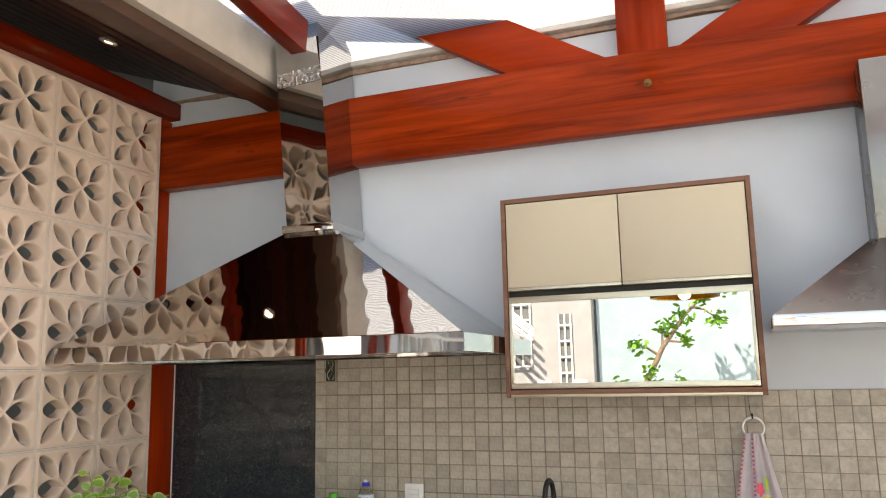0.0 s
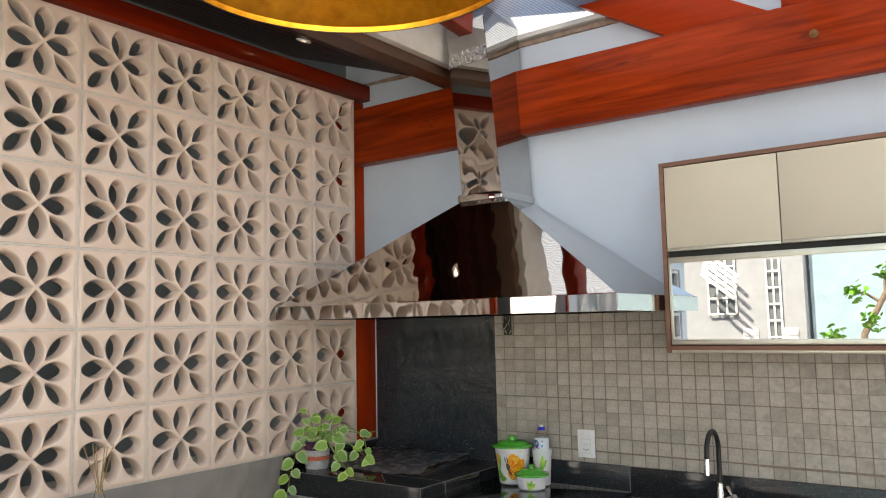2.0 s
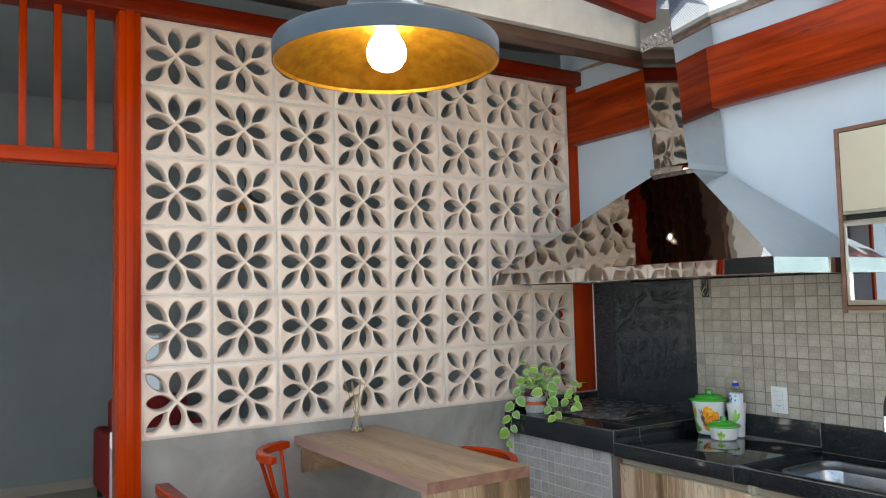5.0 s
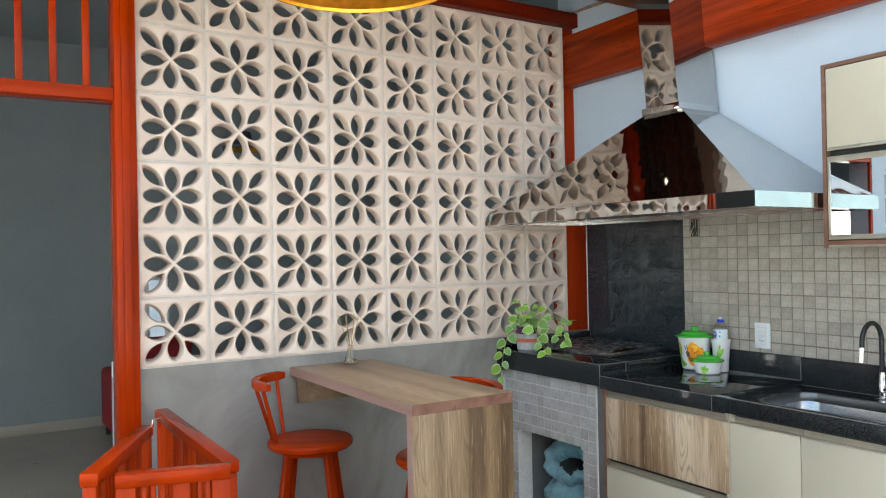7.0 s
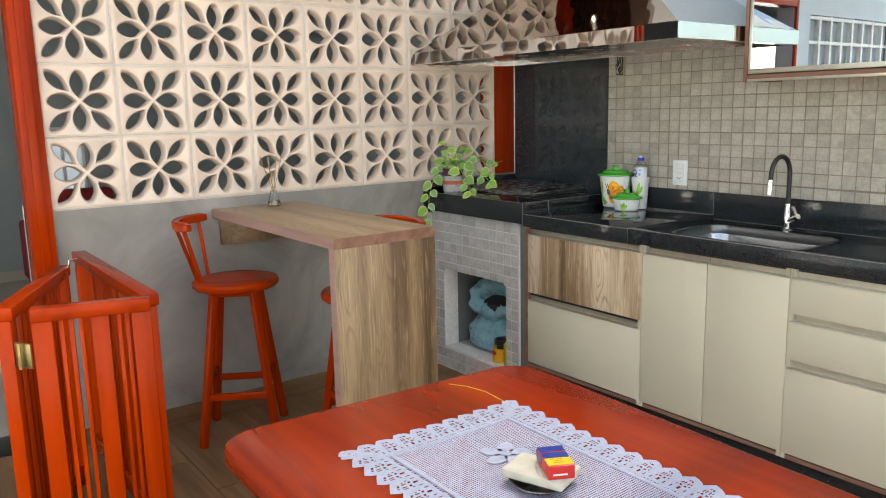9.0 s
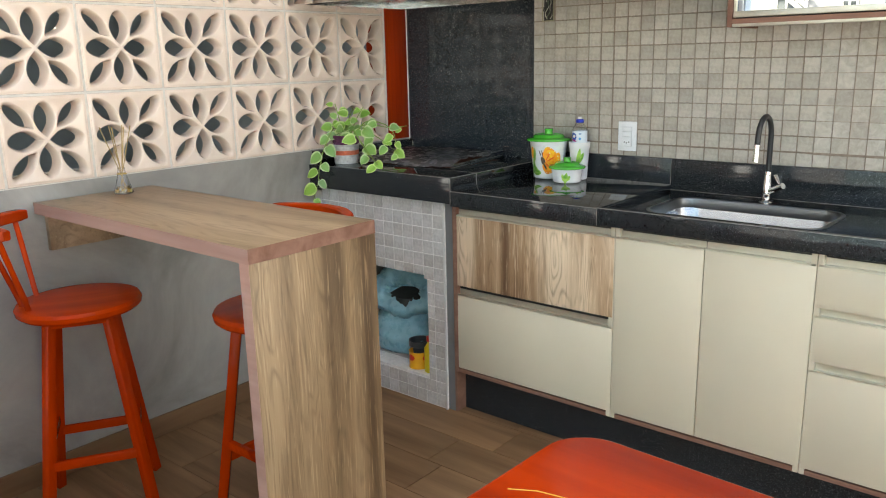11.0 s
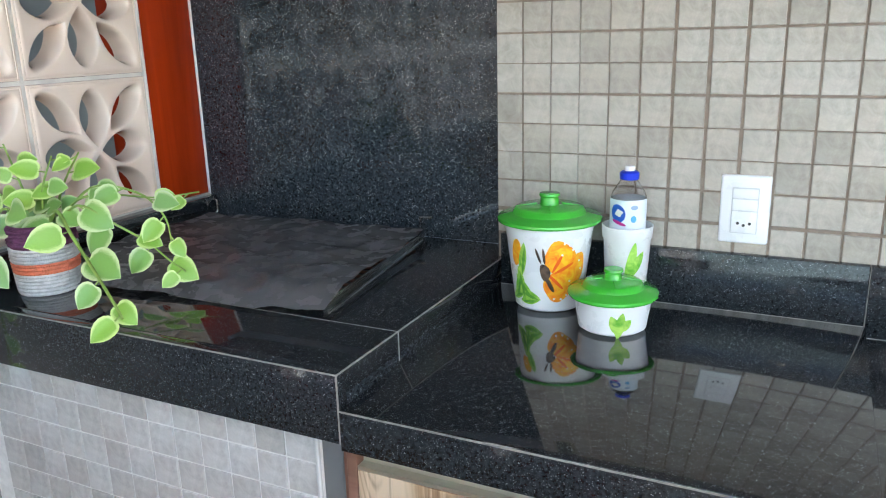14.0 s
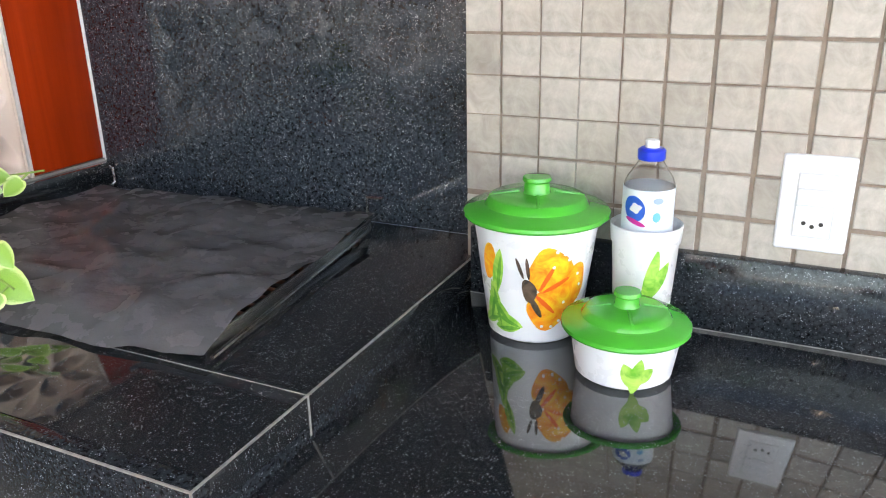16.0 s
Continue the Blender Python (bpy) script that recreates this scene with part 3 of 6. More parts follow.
def block_mesh():
    b = bmesh.new()
    h = (P - JOINT) / 2
    petals = []
    for k in range(8):
        a = k * math.pi / 4
        wide, deep = ((0.006, 0.1320, 0.0385, 0.80), (0.017, 0.1190, 0.0285, 0.82)) if k % 2 == 0 else ((0.052, 0.1840, 0.0300, 0.70), (0.066, 0.1650, 0.0212, 0.76))
        petals.append((petal(a, *wide), petal(a, *deep)))

    def ring(wide, deep, k, x):
        return [b.verts.new((x, p[0] + (q[0] - p[0]) * k, p[1] + (q[1] - p[1]) * k)) for p, q in zip(wide, deep)]

    def skin(a, c):
        for i in range(len(a)):
            j = (i + 1) % len(a)
            b.faces.new((a[i], a[j], c[j], c[i]))

    def square(k, x):
        return [b.verts.new((x, sx * k, sz * k)) for sx, sz in ((-1, -1), (1, -1), (1, 1), (-1, 1))]

    fronts, backs = [], []
    for wide, deep in petals:
        steps = [(0.0, 0.0), (0.10, -0.0004), (0.24, -0.0018), (0.40, -0.0046), (0.58, -0.0094), (0.76, -0.0165), (0.91, -0.0260), (1.0, -0.0380), (1.0, -DEPTH)]
        rings = [ring(wide, deep, k, x) for k, x in steps]
        for a, e in zip(rings, rings[1:]):
            skin(a, e)
        fronts.append(rings[0])
        backs.append(rings[-1])
    rim = [square(h, -DEPTH), square(h, -0.0045), square(h - 0.0012, -0.0016), square(h - 0.0045, -0.0006), square(h - 0.0055, -0.0014), square(h - 0.0075, 0.0)]
    for a, e in zip(rim, rim[1:]):
        skin(a, e)
    for square_, holes in ((rim[-1], fronts), (rim[0], backs)):
        loops = [square_] + holes
        vs = [v for lp in loops for v in lp]
        edges, k = [], 0
        for lp in loops:
            edges += [(k + i, k + (i + 1) % len(lp)) for i in range(len(lp))]
            k += len(lp)
        flat = [Vector((v.co.y, v.co.z)) for v in vs]
        for tri in geometry.delaunay_2d_cdt(flat, edges, [], 1, 1e-7)[2]:
            mid = sum((flat[i] for i in tri), Vector((0, 0))) / 3
            if not any(inside(mid, [(v.co.y, v.co.z) for v in lp]) for lp in holes):
                b.faces.new([vs[i] for i in tri])
    return finish(b, "block", cream_ceramic, 40)


screen = thing("breeze_block_screen", (0, -1.2, 1.05), "wall of cream glazed breeze blocks with eight-petal openings", "screen wall")
block = block_mesh()
b = bmesh.new()
for c in range(9):
    y = -c * P
    box(-DEPTH + 0.004, -0.0040, y - (JOINT if c else 0.004), y + (JOINT if c < 8 else 0.004) if c else y, 1.05, 2.85, 0, 2, b)
for r in range(7):
    z = 1.05 + r * P
    for c in range(8):
        box(-DEPTH + 0.004, -0.0044, -(c + 1) * P + JOINT, -c * P - JOINT, max(1.05, z - 0.0062), min(2.85, z + 0.0062), 0, 2, b)
part("mortar_joints", b, mortar_white, screen)
for c in range(8):
    for r in range(6):
        ob = new("block", block)
        ob.parent = screen
        ob.location = (0, -(c + 0.5) * P + 1.2, (r + 0.5) * P)
        if (c + r) % 2:
            ob.rotation_euler = (radians(180), 0, 0)

# ---- grill bench ----
bench = thing("grill_bench", (0.4, -0.2, 0), "built-in barbecue bench of grey mosaic with a black granite top", "barbecue bench")
NX0, NX1, NZ0, NZ1 = 0.145, 0.67, 0.125, 0.57
body = bmesh.new()
for x0, x1, z0, z1 in ((0.001, NX0, 0, 0.87), (NX1, 0.765, 0, 0.87), (NX0, NX1, 0, NZ0), (NX0, NX1, NZ1, 0.87)):
    box(x0, x1, -0.4950, -0.40, z0, z1, 0, 2, body)
box(0.001, 0.765, -0.40, 0.15, NZ1, 0.87, 0, 2, body)
part("body", body, pale_grout, bench)
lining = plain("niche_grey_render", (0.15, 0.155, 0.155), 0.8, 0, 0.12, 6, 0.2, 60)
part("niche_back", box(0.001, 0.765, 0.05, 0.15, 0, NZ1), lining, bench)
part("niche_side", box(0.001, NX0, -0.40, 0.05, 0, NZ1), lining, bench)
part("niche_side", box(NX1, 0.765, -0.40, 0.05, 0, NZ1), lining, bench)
part("niche_floor", box(NX0, NX1, -0.40, 0.05, 0, NZ0), grill_tile, bench)
part("granite_band", box(0.002, 0.822, -0.522, -0.500, 0.888, GRILL, 0.0015), edge_granite, bench)
part("granite_top", box(0.002, 0.822, -0.4995, SPLASH, 0.955, GRILL, 0.0015), black_granite, bench)
part("granite_band_return", box(0.800, 0.8225, -0.4995, WALL, 0.888, 0.9545, 0.001), edge_granite, bench)
part("curb", box(0.002, 0.020, -0.50, SPLASH, GRILL, 1.046, 0.0015), black_granite, bench)
# pale strips for the slab joints and, painted on, the glint of polished edges
seam_and_glint = plain("pale_seam_and_glint", (0.22, 0.21, 0.19), 0.7, 0, 0.3, 80)
for x0, x1, y0, y1, z0, z1 in ((0.36, 0.822, -0.3550, -0.3532, GRILL, GRILL + 0.0005), (0.8206, 0.8230, -0.522, WALL, GRILL - 0.001, GRILL + 0.0006), (0.002, 0.822, -0.5228, -0.5206, GRILL - 0.001, GRILL + 0.0006), (0.8208, 0.8229, -0.5228, -0.5212, 0.888, GRILL - 0.001), (0.8224, 0.8230, -0.3555, -0.3525, 0.943, GRILL)):
    part("seam_and_glint", box(x0, x1, y0, y1, z0, z1), seam_and_glint, bench)
part("corner_trim", box(0.764, 0.771, -0.505, -0.4985, 0, 0.886, 0.002), plain("pale_grey_trim", (0.52, 0.52, 0.51), 0.4), bench, "white tile corner trim")
part("side_render", box(0.765, 0.800, -0.486, -0.10, 0, 0.886), lining, bench)

# ---- worktop ----
top = thing("worktop", (1.7, -0.2, 0.88), "polished black granite worktop with a recessed wet area", "worktop")
part("dry_slab", box(0.8235, 1.462, -0.5215, WALL - 0.005, 0.905, COUNTER, 0.0015), black_granite, top)
part("front_edge", box(0.8235, 1.4570, -0.5235, -0.500, 0.880, COUNTER - 0.002, 0.001), edge_granite, top)
part("front_edge", box(1.4585, 2.568, -0.5235, -0.490, 0.880, COUNTER, 0.0015), edge_granite, top)
part("right_edge", box(2.540, 2.568, -0.489, WALL - 0.005, 0.880, COUNTER, 0.0015), black_granite, top)
part("backsplash", box(0.8235, 1.4585, WALL - 0.025, WALL - 0.0045, COUNTER, 1.042, 0.0015), edge_granite, top)
part("backsplash", box(1.4605, 2.568, WALL - 0.025, WALL - 0.0045, 0.921, 1.042, 0.0015), edge_granite, top)
SX0, SX1, SY0, SY1 = 1.565, 2.125, -0.405, -0.075


def slab_with_hole(x0, x1, y0, y1, z0, z1, hole):
    b = bmesh.new()
    for z in (z0, z1):
        o = [b.verts.new((x, y, z)) for x, y in ((x0, y0), (x1, y0), (x1, y1), (x0, y1))]
        i = [b.verts.new((x, y, z)) for x, y in hole]
        es = [b.edges.new((r[k], r[(k + 1) % len(r)])) for r in (o, i) for k in range(len(r))]
        bmesh.ops.triangle_fill(b, edges=es, use_beauty=True)
        if z == z0:
            o0, i0 = o, i
    for a, c in ((o0, o), (i0, i)):
        for k in range(len(a)):
            j = (k + 1) % len(a)
            b.faces.new((a[k], a[j], c[j], c[k]))
    return b


part("wet_slab", slab_with_hole(1.4625, 2.5395, -0.4895, WALL - 0.0255, 0.895, 0.921, round_rect(SX0, SX1, SY0, SY1, 0.07)), black_granite, top, "lowered granite slab round the sink")
# front rim lines again carry the bevel's glint as a pale colour
part("seam_and_glint", box(0.8236, 1.457, -0.5242, -0.5226, COUNTER - 0.0026, COUNTER - 0.0006), seam_and_glint, top)
part("seam_and_glint", box(1.4586, 2.568, -0.5242, -0.5226, COUNTER - 0.0012, COUNTER + 0.0006), seam_and_glint, top)
part("seam_and_glint", box(1.4572, 1.4584, -0.524, -0.49, 0.88, COUNTER + 0.0004), seam_and_glint, top)
part("seam_and_glint", box(0.8235, 1.4585, WALL - 0.0262, WALL - 0.0246, COUNTER, COUNTER + 0.0012), seam_and_glint, top)
part("seam_and_glint", box(1.4590, 1.4602, WALL - 0.026, WALL - 0.005, 0.93, 1.0424), seam_and_glint, top)
part("seam_and_glint", box(1.4605, 2.54, WALL - 0.0262, WALL - 0.0246, 0.921, 0.9222), seam_and_glint, top)

sink = thing("sink", (1.84, -0.24, 0.70), "brushed stainless steel sink bowl set under the granite", "sink")
b = bmesh.new()
rings = []
for inset, z, r in ((-0.012, 0.894, 0.08), (0.001, 0.894, 0.07), (0.004, 0.885, 0.07), (0.012, 0.76, 0.075), (0.030, 0.735, 0.07), (0.16, 0.728, 0.004)):
    rings.append([b.verts.new((x, y, z)) for x, y in round_rect(SX0 + inset, SX1 - inset, SY0 + inset, SY1 - inset, r)])
for a, c in zip(rings, rings[1:]):
    for k in range(len(a)):
        j = (k + 1) % len(a)
        b.faces.new((a[k], a[j], c[j], c[k]))
b.faces.new(rings[-1])
part("bowl", b, sink_steel, sink)
b = bmesh.new()
rings = [[b.verts.new((x, y, z)) for x, y in round_rect(SX0 + i, SX1 - i, SY0 + i, SY1 - i, 0.07 - i)] for i, z in ((-0.010, 0.9212), (-0.009, 0.9226), (0.002, 0.9226), (0.004, 0.918), (0.004, 0.886))]
for a, c in zip(rings, rings[1:]):
    for k in range(len(a)):
        j = (k + 1) % len(a)
        b.faces.new((a[k], a[j], c[j], c[k]))
part("rim", b, steel("sink_rim_steel", 0.30, 0.0, 20.0, (0.16, 0.165, 0.17)), sink, "thin steel rim")
part("drain", lathe([(0, 0.004), (0.018, 0.004), (0.03, 0.007), (0.045, 0.006), (0.047, 0.0)], (1.84, -0.24, 0.728), 28), chrome, sink)

# ---- lower cabinets ----
FRONT = -0.497


def front(name, x0, x1, z0, z1, mat, parent, label=""):
    return part(name, box(x0, x1, FRONT, FRONT + 0.018, z0, z1, 0.0012), mat, parent, label)


def profile(x0, x1, z, parent):
    """Recessed aluminium finger pull over a front."""
    p = part("finger_pull", prism([(FRONT + 0.001, z), (FRONT + 0.001, z + 0.006), (FRONT + 0.017, z + 0.006), (FRONT + 0.017, z + 0.026), (FRONT + 0.020, z + 0.026), (FRONT + 0.020, z)], "x", x0, x1), champagne, parent)
    return p


for nm, x0, x1, lab in (("drawer_cabinet", 0.812, 1.515, "low cabinet with a rustic oak drawer over a beige one"), ("door_cabinet", 1.517, 2.150, "low sink cabinet with two plain beige doors"), ("drawer_cabinet", 2.152, 2.552, "low cabinet with three beige drawers")):
    cab = thing(nm, ((x0 + x1) / 2, -0.2, 0.18), lab, "cabinet", "kitchen base cabinets")
    left_board, right_board = brown_edge if x0 < 1 else beige, brown_edge if x1 > 2.5 else beige
    part("side_panel", box(x0, x0 + 0.016, FRONT + 0.001, 0.05, 0.185, 0.879, 0.001, 1), left_board, cab)
    part("side_panel", box(x1 - 0.016, x1, FRONT + 0.001, 0.05, 0.185, 0.879, 0.001, 1), right_board, cab)
    part("base_panel", box(x0 + 0.016, x1 - 0.016, FRONT + 0.001, 0.05, 0.185, 0.200, 0.001, 1), brown_edge, cab, "pinkish brown base board")
    # dark sheet close behind the fronts, painted as the shade in their gaps
    part("gap_shade_sheet", box(x0 + 0.016, x1 - 0.016, FRONT + 0.022, FRONT + 0.03, 0.2, 0.879), dark_gap, cab)
    if x0 < 1:
        for z0, z1, mt, lb in ((0.556, 0.838, drawer_oak, "rustic oak drawer front"), (0.206, 0.514, beige, "beige drawer front")):
            d = front("drawer_front", x0 + 0.018, x1 - 0.002, z0, z1, mt, cab, lb)
            profile(x0 + 0.018, x1 - 0.002, z1, d)
    elif x1 < 2.5:
        for a, e in ((1.519, 1.8215), (1.8245, 2.148)):
            d = front("door", a, e, 0.206, 0.838, beige, cab)
            profile(a, e, 0.838, d)
    else:
        for z0, z1 in ((0.716, 0.838), (0.550, 0.686), (0.206, 0.518)):
            d = front("drawer_front", x0 + 0.004, x1 - 0.020, z0, z1, beige, cab)
            profile(x0 + 0.004, x1 - 0.020, z1, d)
solid("plinth", box(0.812, 2.552, -0.430, -0.412, 0.0, 0.184), edge_granite, "black granite plinth under the base cabinets", "plinth", "structure")
solid("plinth_return", box(0.801, 0.811, -0.486, 0.05, 0.0, 0.879), brown_edge, "brown board between the bench and the cabinets", "filler board", "structure")

# ---- stove ----
stove = thing("stove", (2.9, -0.2, 0), "black freestanding gas stove beside the cabinets", "stove")
part("body", box(2.600, 3.16, -0.50, 0.05, 0.03, 0.875, 0.006), black_enamel, stove)
part("hob", box(2.596, 3.164, -0.51, 0.055, 0.876, 0.905, 0.008), black_enamel, stove)
part("control_panel", box(2.604, 3.156, -0.520, -0.501, 0.78, 0.87, 0.005), black_enamel, stove)
d = part("oven_door", box(2.606, 3.154, -0.532, -0.501, 0.24, 0.77, 0.006), black_enamel, stove)
part("handle", tube([(2.64, -0.534, 0.72), (2.64, -0.57, 0.72), (2.67, -0.578, 0.72), (3.09, -0.578, 0.72), (3.12, -0.57, 0.72), (3.12, -0.534, 0.72)], 0.010), chrome, d)
part("drawer_front", box(2.606, 3.154, -0.528, -0.501, 0.05, 0.23, 0.006), black_enamel, stove)
for k in range(5):
    b = lathe([(0, 0.024), (0.014, 0.024), (0.018, 0.016), (0.020, 0)], (0, 0, 0), 20)
    bmesh.ops.rotate(b, verts=b.verts, matrix=Euler((radians(90), 0, 0)).to_matrix())
    bmesh.ops.translate(b, verts=b.verts, vec=(2.70 + k * 0.095, -0.520, 0.825))
    part("knob", b, chrome, stove)

# ---- extractor hood over the grill ----
hood = thing("grill_hood", (0.88, -0.2, 1.674), "large polished stainless steel extractor hood with a square flue", "extractor hood")
HX0, HX1, HY0, HY1, HZ0, HZ1 = 0.045, 1.72, -0.583, 0.08, 1.674, 1.732
CX0, CX1, CY0, CY1, CZ = 0.822, 1.045, -0.190, 0.07, 2.185


def loft(bottom, bz, upper, uz, bm=None):
    b = bmesh.new()
    lo = [b.verts.new((x, y, bz)) for x, y in bottom]
    hi = [b.verts.new((x, y, uz)) for x, y in upper]
    for k in range(4):
        j = (k + 1) % 4
        b.faces.new((lo[k], lo[j], hi[j], hi[k]))
    return join(bm, b)


rect = lambda x0, x1, y0, y1: [(x0, y0), (x1, y0), (x1, y1), (x0, y1)]
part("canopy", loft(rect(HX0 + 0.004, HX1 - 0.004, HY0 + 0.004, HY1), HZ1, rect(CX0 + 0.004, CX1 - 0.004, CY0 + 0.004, CY1), CZ), hood_steel, hood, "sloping polished canopy")
b = loft(rect(HX0, HX1, HY0, HY1), HZ0, rect(HX0, HX1, HY0, HY1), HZ1)
loft(rect(HX0, HX1, HY0, HY1), HZ1, rect(HX0 + 0.006, HX1 - 0.006, HY0 + 0.006, HY1), HZ1 + 0.003, b)
loft(rect(HX0, HX1, HY0, HY1), HZ0, rect(HX0 + 0.03, HX1 - 0.03, HY0 + 0.03, HY1 - 0.03), HZ0 - 0.001, b)
loft(rect(HX0 + 0.03, HX1 - 0.03, HY0 + 0.03, HY1 - 0.03), HZ0 - 0.001, rect(HX0 + 0.03, HX1 - 0.03, HY0 + 0.03, HY1 - 0.03), HZ0 + 0.03, b)
bmesh.ops.remove_doubles(b, verts=b.verts, dist=0.0005)
part("lip", b, hood_steel, hood, "polished folded lip")
part("collar", box(CX0 - 0.004, CX1 + 0.006, CY0 - 0.019, CY1 + 0.001, CZ - 0.006, CZ + 0.024, 0.0015), hood_steel, hood)
b = bmesh.new()
rings = []
for k in range(91):
    z = CZ + 0.02 + (3.30 - CZ - 0.02) * k / 90
    soft = max(0.0, min(1.0, (2.56 - z) / 0.12))
    ring_ = []
    for j in range(19):
        u = j / 18
        bulge = 0.0017 * soft * math.sin(math.pi * u) * noise.noise((u * 2.6, z * 9, 4)) + 0.0002 * soft * noise.noise((u * 6, z * 18, 1))
        lean = z - CZ
        ring_.append(b.verts.new((CX0 + (CX1 - CX0) * u - 0.066 * lean, CY0 + bulge + 0.014 * (1 - 2 * u) - 0.030 * lean, z)))
    rings.append(ring_ + [b.verts.new((CX1 - 0.066 * lean, CY1, z)), b.verts.new((CX0 - 0.066 * lean, CY1, z))])
for a, c in zip(rings, rings[1:]):
    for k in range(len(a)):
        j = (k + 1) % len(a)
        b.faces.new((a[k], a[j], c[j], c[k]))
b.faces.new(rings[-1])
part("flue", b, chimney_steel, hood, "square steel flue, buckled low down")
tape = bmesh.new()
lo_ = CX0 - 0.066 * (2.83 - CZ)
rings = []
for k in range(9):
    z = 2.800 + 0.064 * k / 8
    d = 0.0009 * noise.noise((3, z * 90, 1))
    rings.append([tape.verts.new((lo_ + (CX1 - CX0) * u, CY0 + 0.014 * (1 - 2 * u) - 0.030 * (z - CZ) - 0.0022 + d + 0.0008 * noise.noise((u * 9, z * 60, 7)), z)) for u in [i / 16 for i in range(17)]])
for a, c in zip(rings, rings[1:]):
    for k in range(16):
        tape.faces.new((a[k], a[k + 1], c[k + 1], c[k]))
part("foil_tape", tape, steel("crinkled_foil", 0.22, 0.9, 60.0, (0.62, 0.61, 0.60)), hood, "crinkled foil tape over the flue joint")
part("inner_filter", box(HX0 + 0.031, HX1 - 0.031, HY0 + 0.031, HY1 - 0.031, HZ0 + 0.02, HZ0 + 0.03), brushed, hood)

# ---- wall cabinet ----
up = thing("wall_cabinet", (2.16, -0.05, 1.517), "brown wall cabinet with two beige doors above a mirrored flap", "wall cabinet")
UX0, UX1, UY, UZ0, UZ1 = 1.731, 2.587, -0.180, 1.517, 2.230
for x0, x1, z0, z1 in ((UX0, UX0 + 0.016, UZ0, UZ1), (UX1 - 0.016, UX1, UZ0, UZ1), (UX0 + 0.016, UX1 - 0.016, UZ1 - 0.016, UZ1), (UX0 + 0.016, UX1 - 0.016, UZ0 + 0.010, UZ0 + 0.026)):
    part("side_panel" if z1 - z0 > 0.1 else "cross_panel", box(x0, x1, UY, WALL - 0.006, z0, z1, 0.001, 1), brown_edge, up)
# near-black sheet behind the doors gives their gaps painted shade
part("back", box(UX0 + 0.016, UX1 - 0.016, UY + 0.03, UY + 0.036, UZ0 + 0.026, UZ1 - 0.016), dark_gap, up)
for x0, x1 in ((UX0 + 0.019, 2.152), (2.156, UX1 - 0.019)):
    d = part("door", box(x0, x1, UY + 0.002, UY + 0.020, 1.905, UZ1 - 0.019, 0.0012), beige, up)
    part("finger_pull", box(x0, x1, UY + 0.001, UY + 0.018, 1.893, 1.904, 0.001), champagne, d)
flap = part("mirror_flap", box(UX0 + 0.030, UX1 - 0.030, UY + 0.004, UY + 0.012, 1.566, 1.848), mirror, up, "mirror panel")
for x0, x1, z0, z1 in ((UX0 + 0.019, UX1 - 0.019, 1.848, 1.870), (UX0 + 0.019, UX1 - 0.019, UZ0 + 0.030, 1.566), (UX0 + 0.019, UX0 + 0.030, 1.566, 1.848), (UX1 - 0.030, UX1 - 0.019, 1.566, 1.848)):
    part("flap_frame", box(x0, x1, UY + 0.001, UY + 0.016, z0, z1, 0.001), champagne, flap)
part("bottom_pull", box(UX0 + 0.016, UX1 - 0.016, UY + 0.002, UY + 0.02, UZ0, UZ0 + 0.022, 0.002), champagne, up)
for x in (1.82, 2.50):
    part("hinge_foot", box(x - 0.012, x + 0.012, UY + 0.02, UY + 0.05, UZ0 + 0.002, UZ0 + 0.009, 0.002), chrome, up)

# second hood, over the stove
hood2 = thing("stove_hood", (2.98, -0.2, 1.70), "brushed steel extractor hood over the stove", "extractor hood")
part("canopy", loft(rect(2.615, 3.35, -0.40, 0.08), 1.755, rect(2.93, 3.05 + 0.15, -0.10, 0.08), 2.0), brushed, hood2)
part("lip", box(2.612, 3.353, -0.403, 0.08, 1.720, 1.755, 0.002), chrome, hood2)
part("flue", box(2.95, 3.18, -0.10, 0.08, 2.0, 2.60, 0.002), brushed, hood2)

# ---- breakfast bar ----
BAR = 1.0
bar = thing("breakfast_bar", (0.6, -1.52, 0), "grey oak laminate breakfast bar fixed to the cement wall", "bar counter")
BX, BY0, BY1 = 1.182, -1.732, -1.298
part("top", box(0.013, BX - 0.0006, BY0 + 0.0006, BY1, BAR - 0.038, BAR, 0.0008), oak_y, bar, "oak laminate top")
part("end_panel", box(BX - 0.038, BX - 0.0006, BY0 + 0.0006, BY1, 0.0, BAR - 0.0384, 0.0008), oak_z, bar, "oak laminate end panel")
part("wall_panel", box(0.013, 0.036, BY0 + 0.03, BY1, 0.832, BAR - 0.0384, 0.0008), oak_y, bar)
part("edge_band", box(0.013, BX, BY0, BY0 + 0.0006, BAR - 0.038, BAR, 0), pink_edge, bar, "pinkish front edge band")
part("edge_band", box(BX - 0.0006, BX, BY0 + 0.0008, BY1, BAR - 0.038, BAR, 0), brown_edge, bar, "brown end edge band")
part("edge_band", box(BX - 0.038, BX, BY0, BY0 + 0.0006, 0, BAR - 0.038, 0), pink_edge, bar)


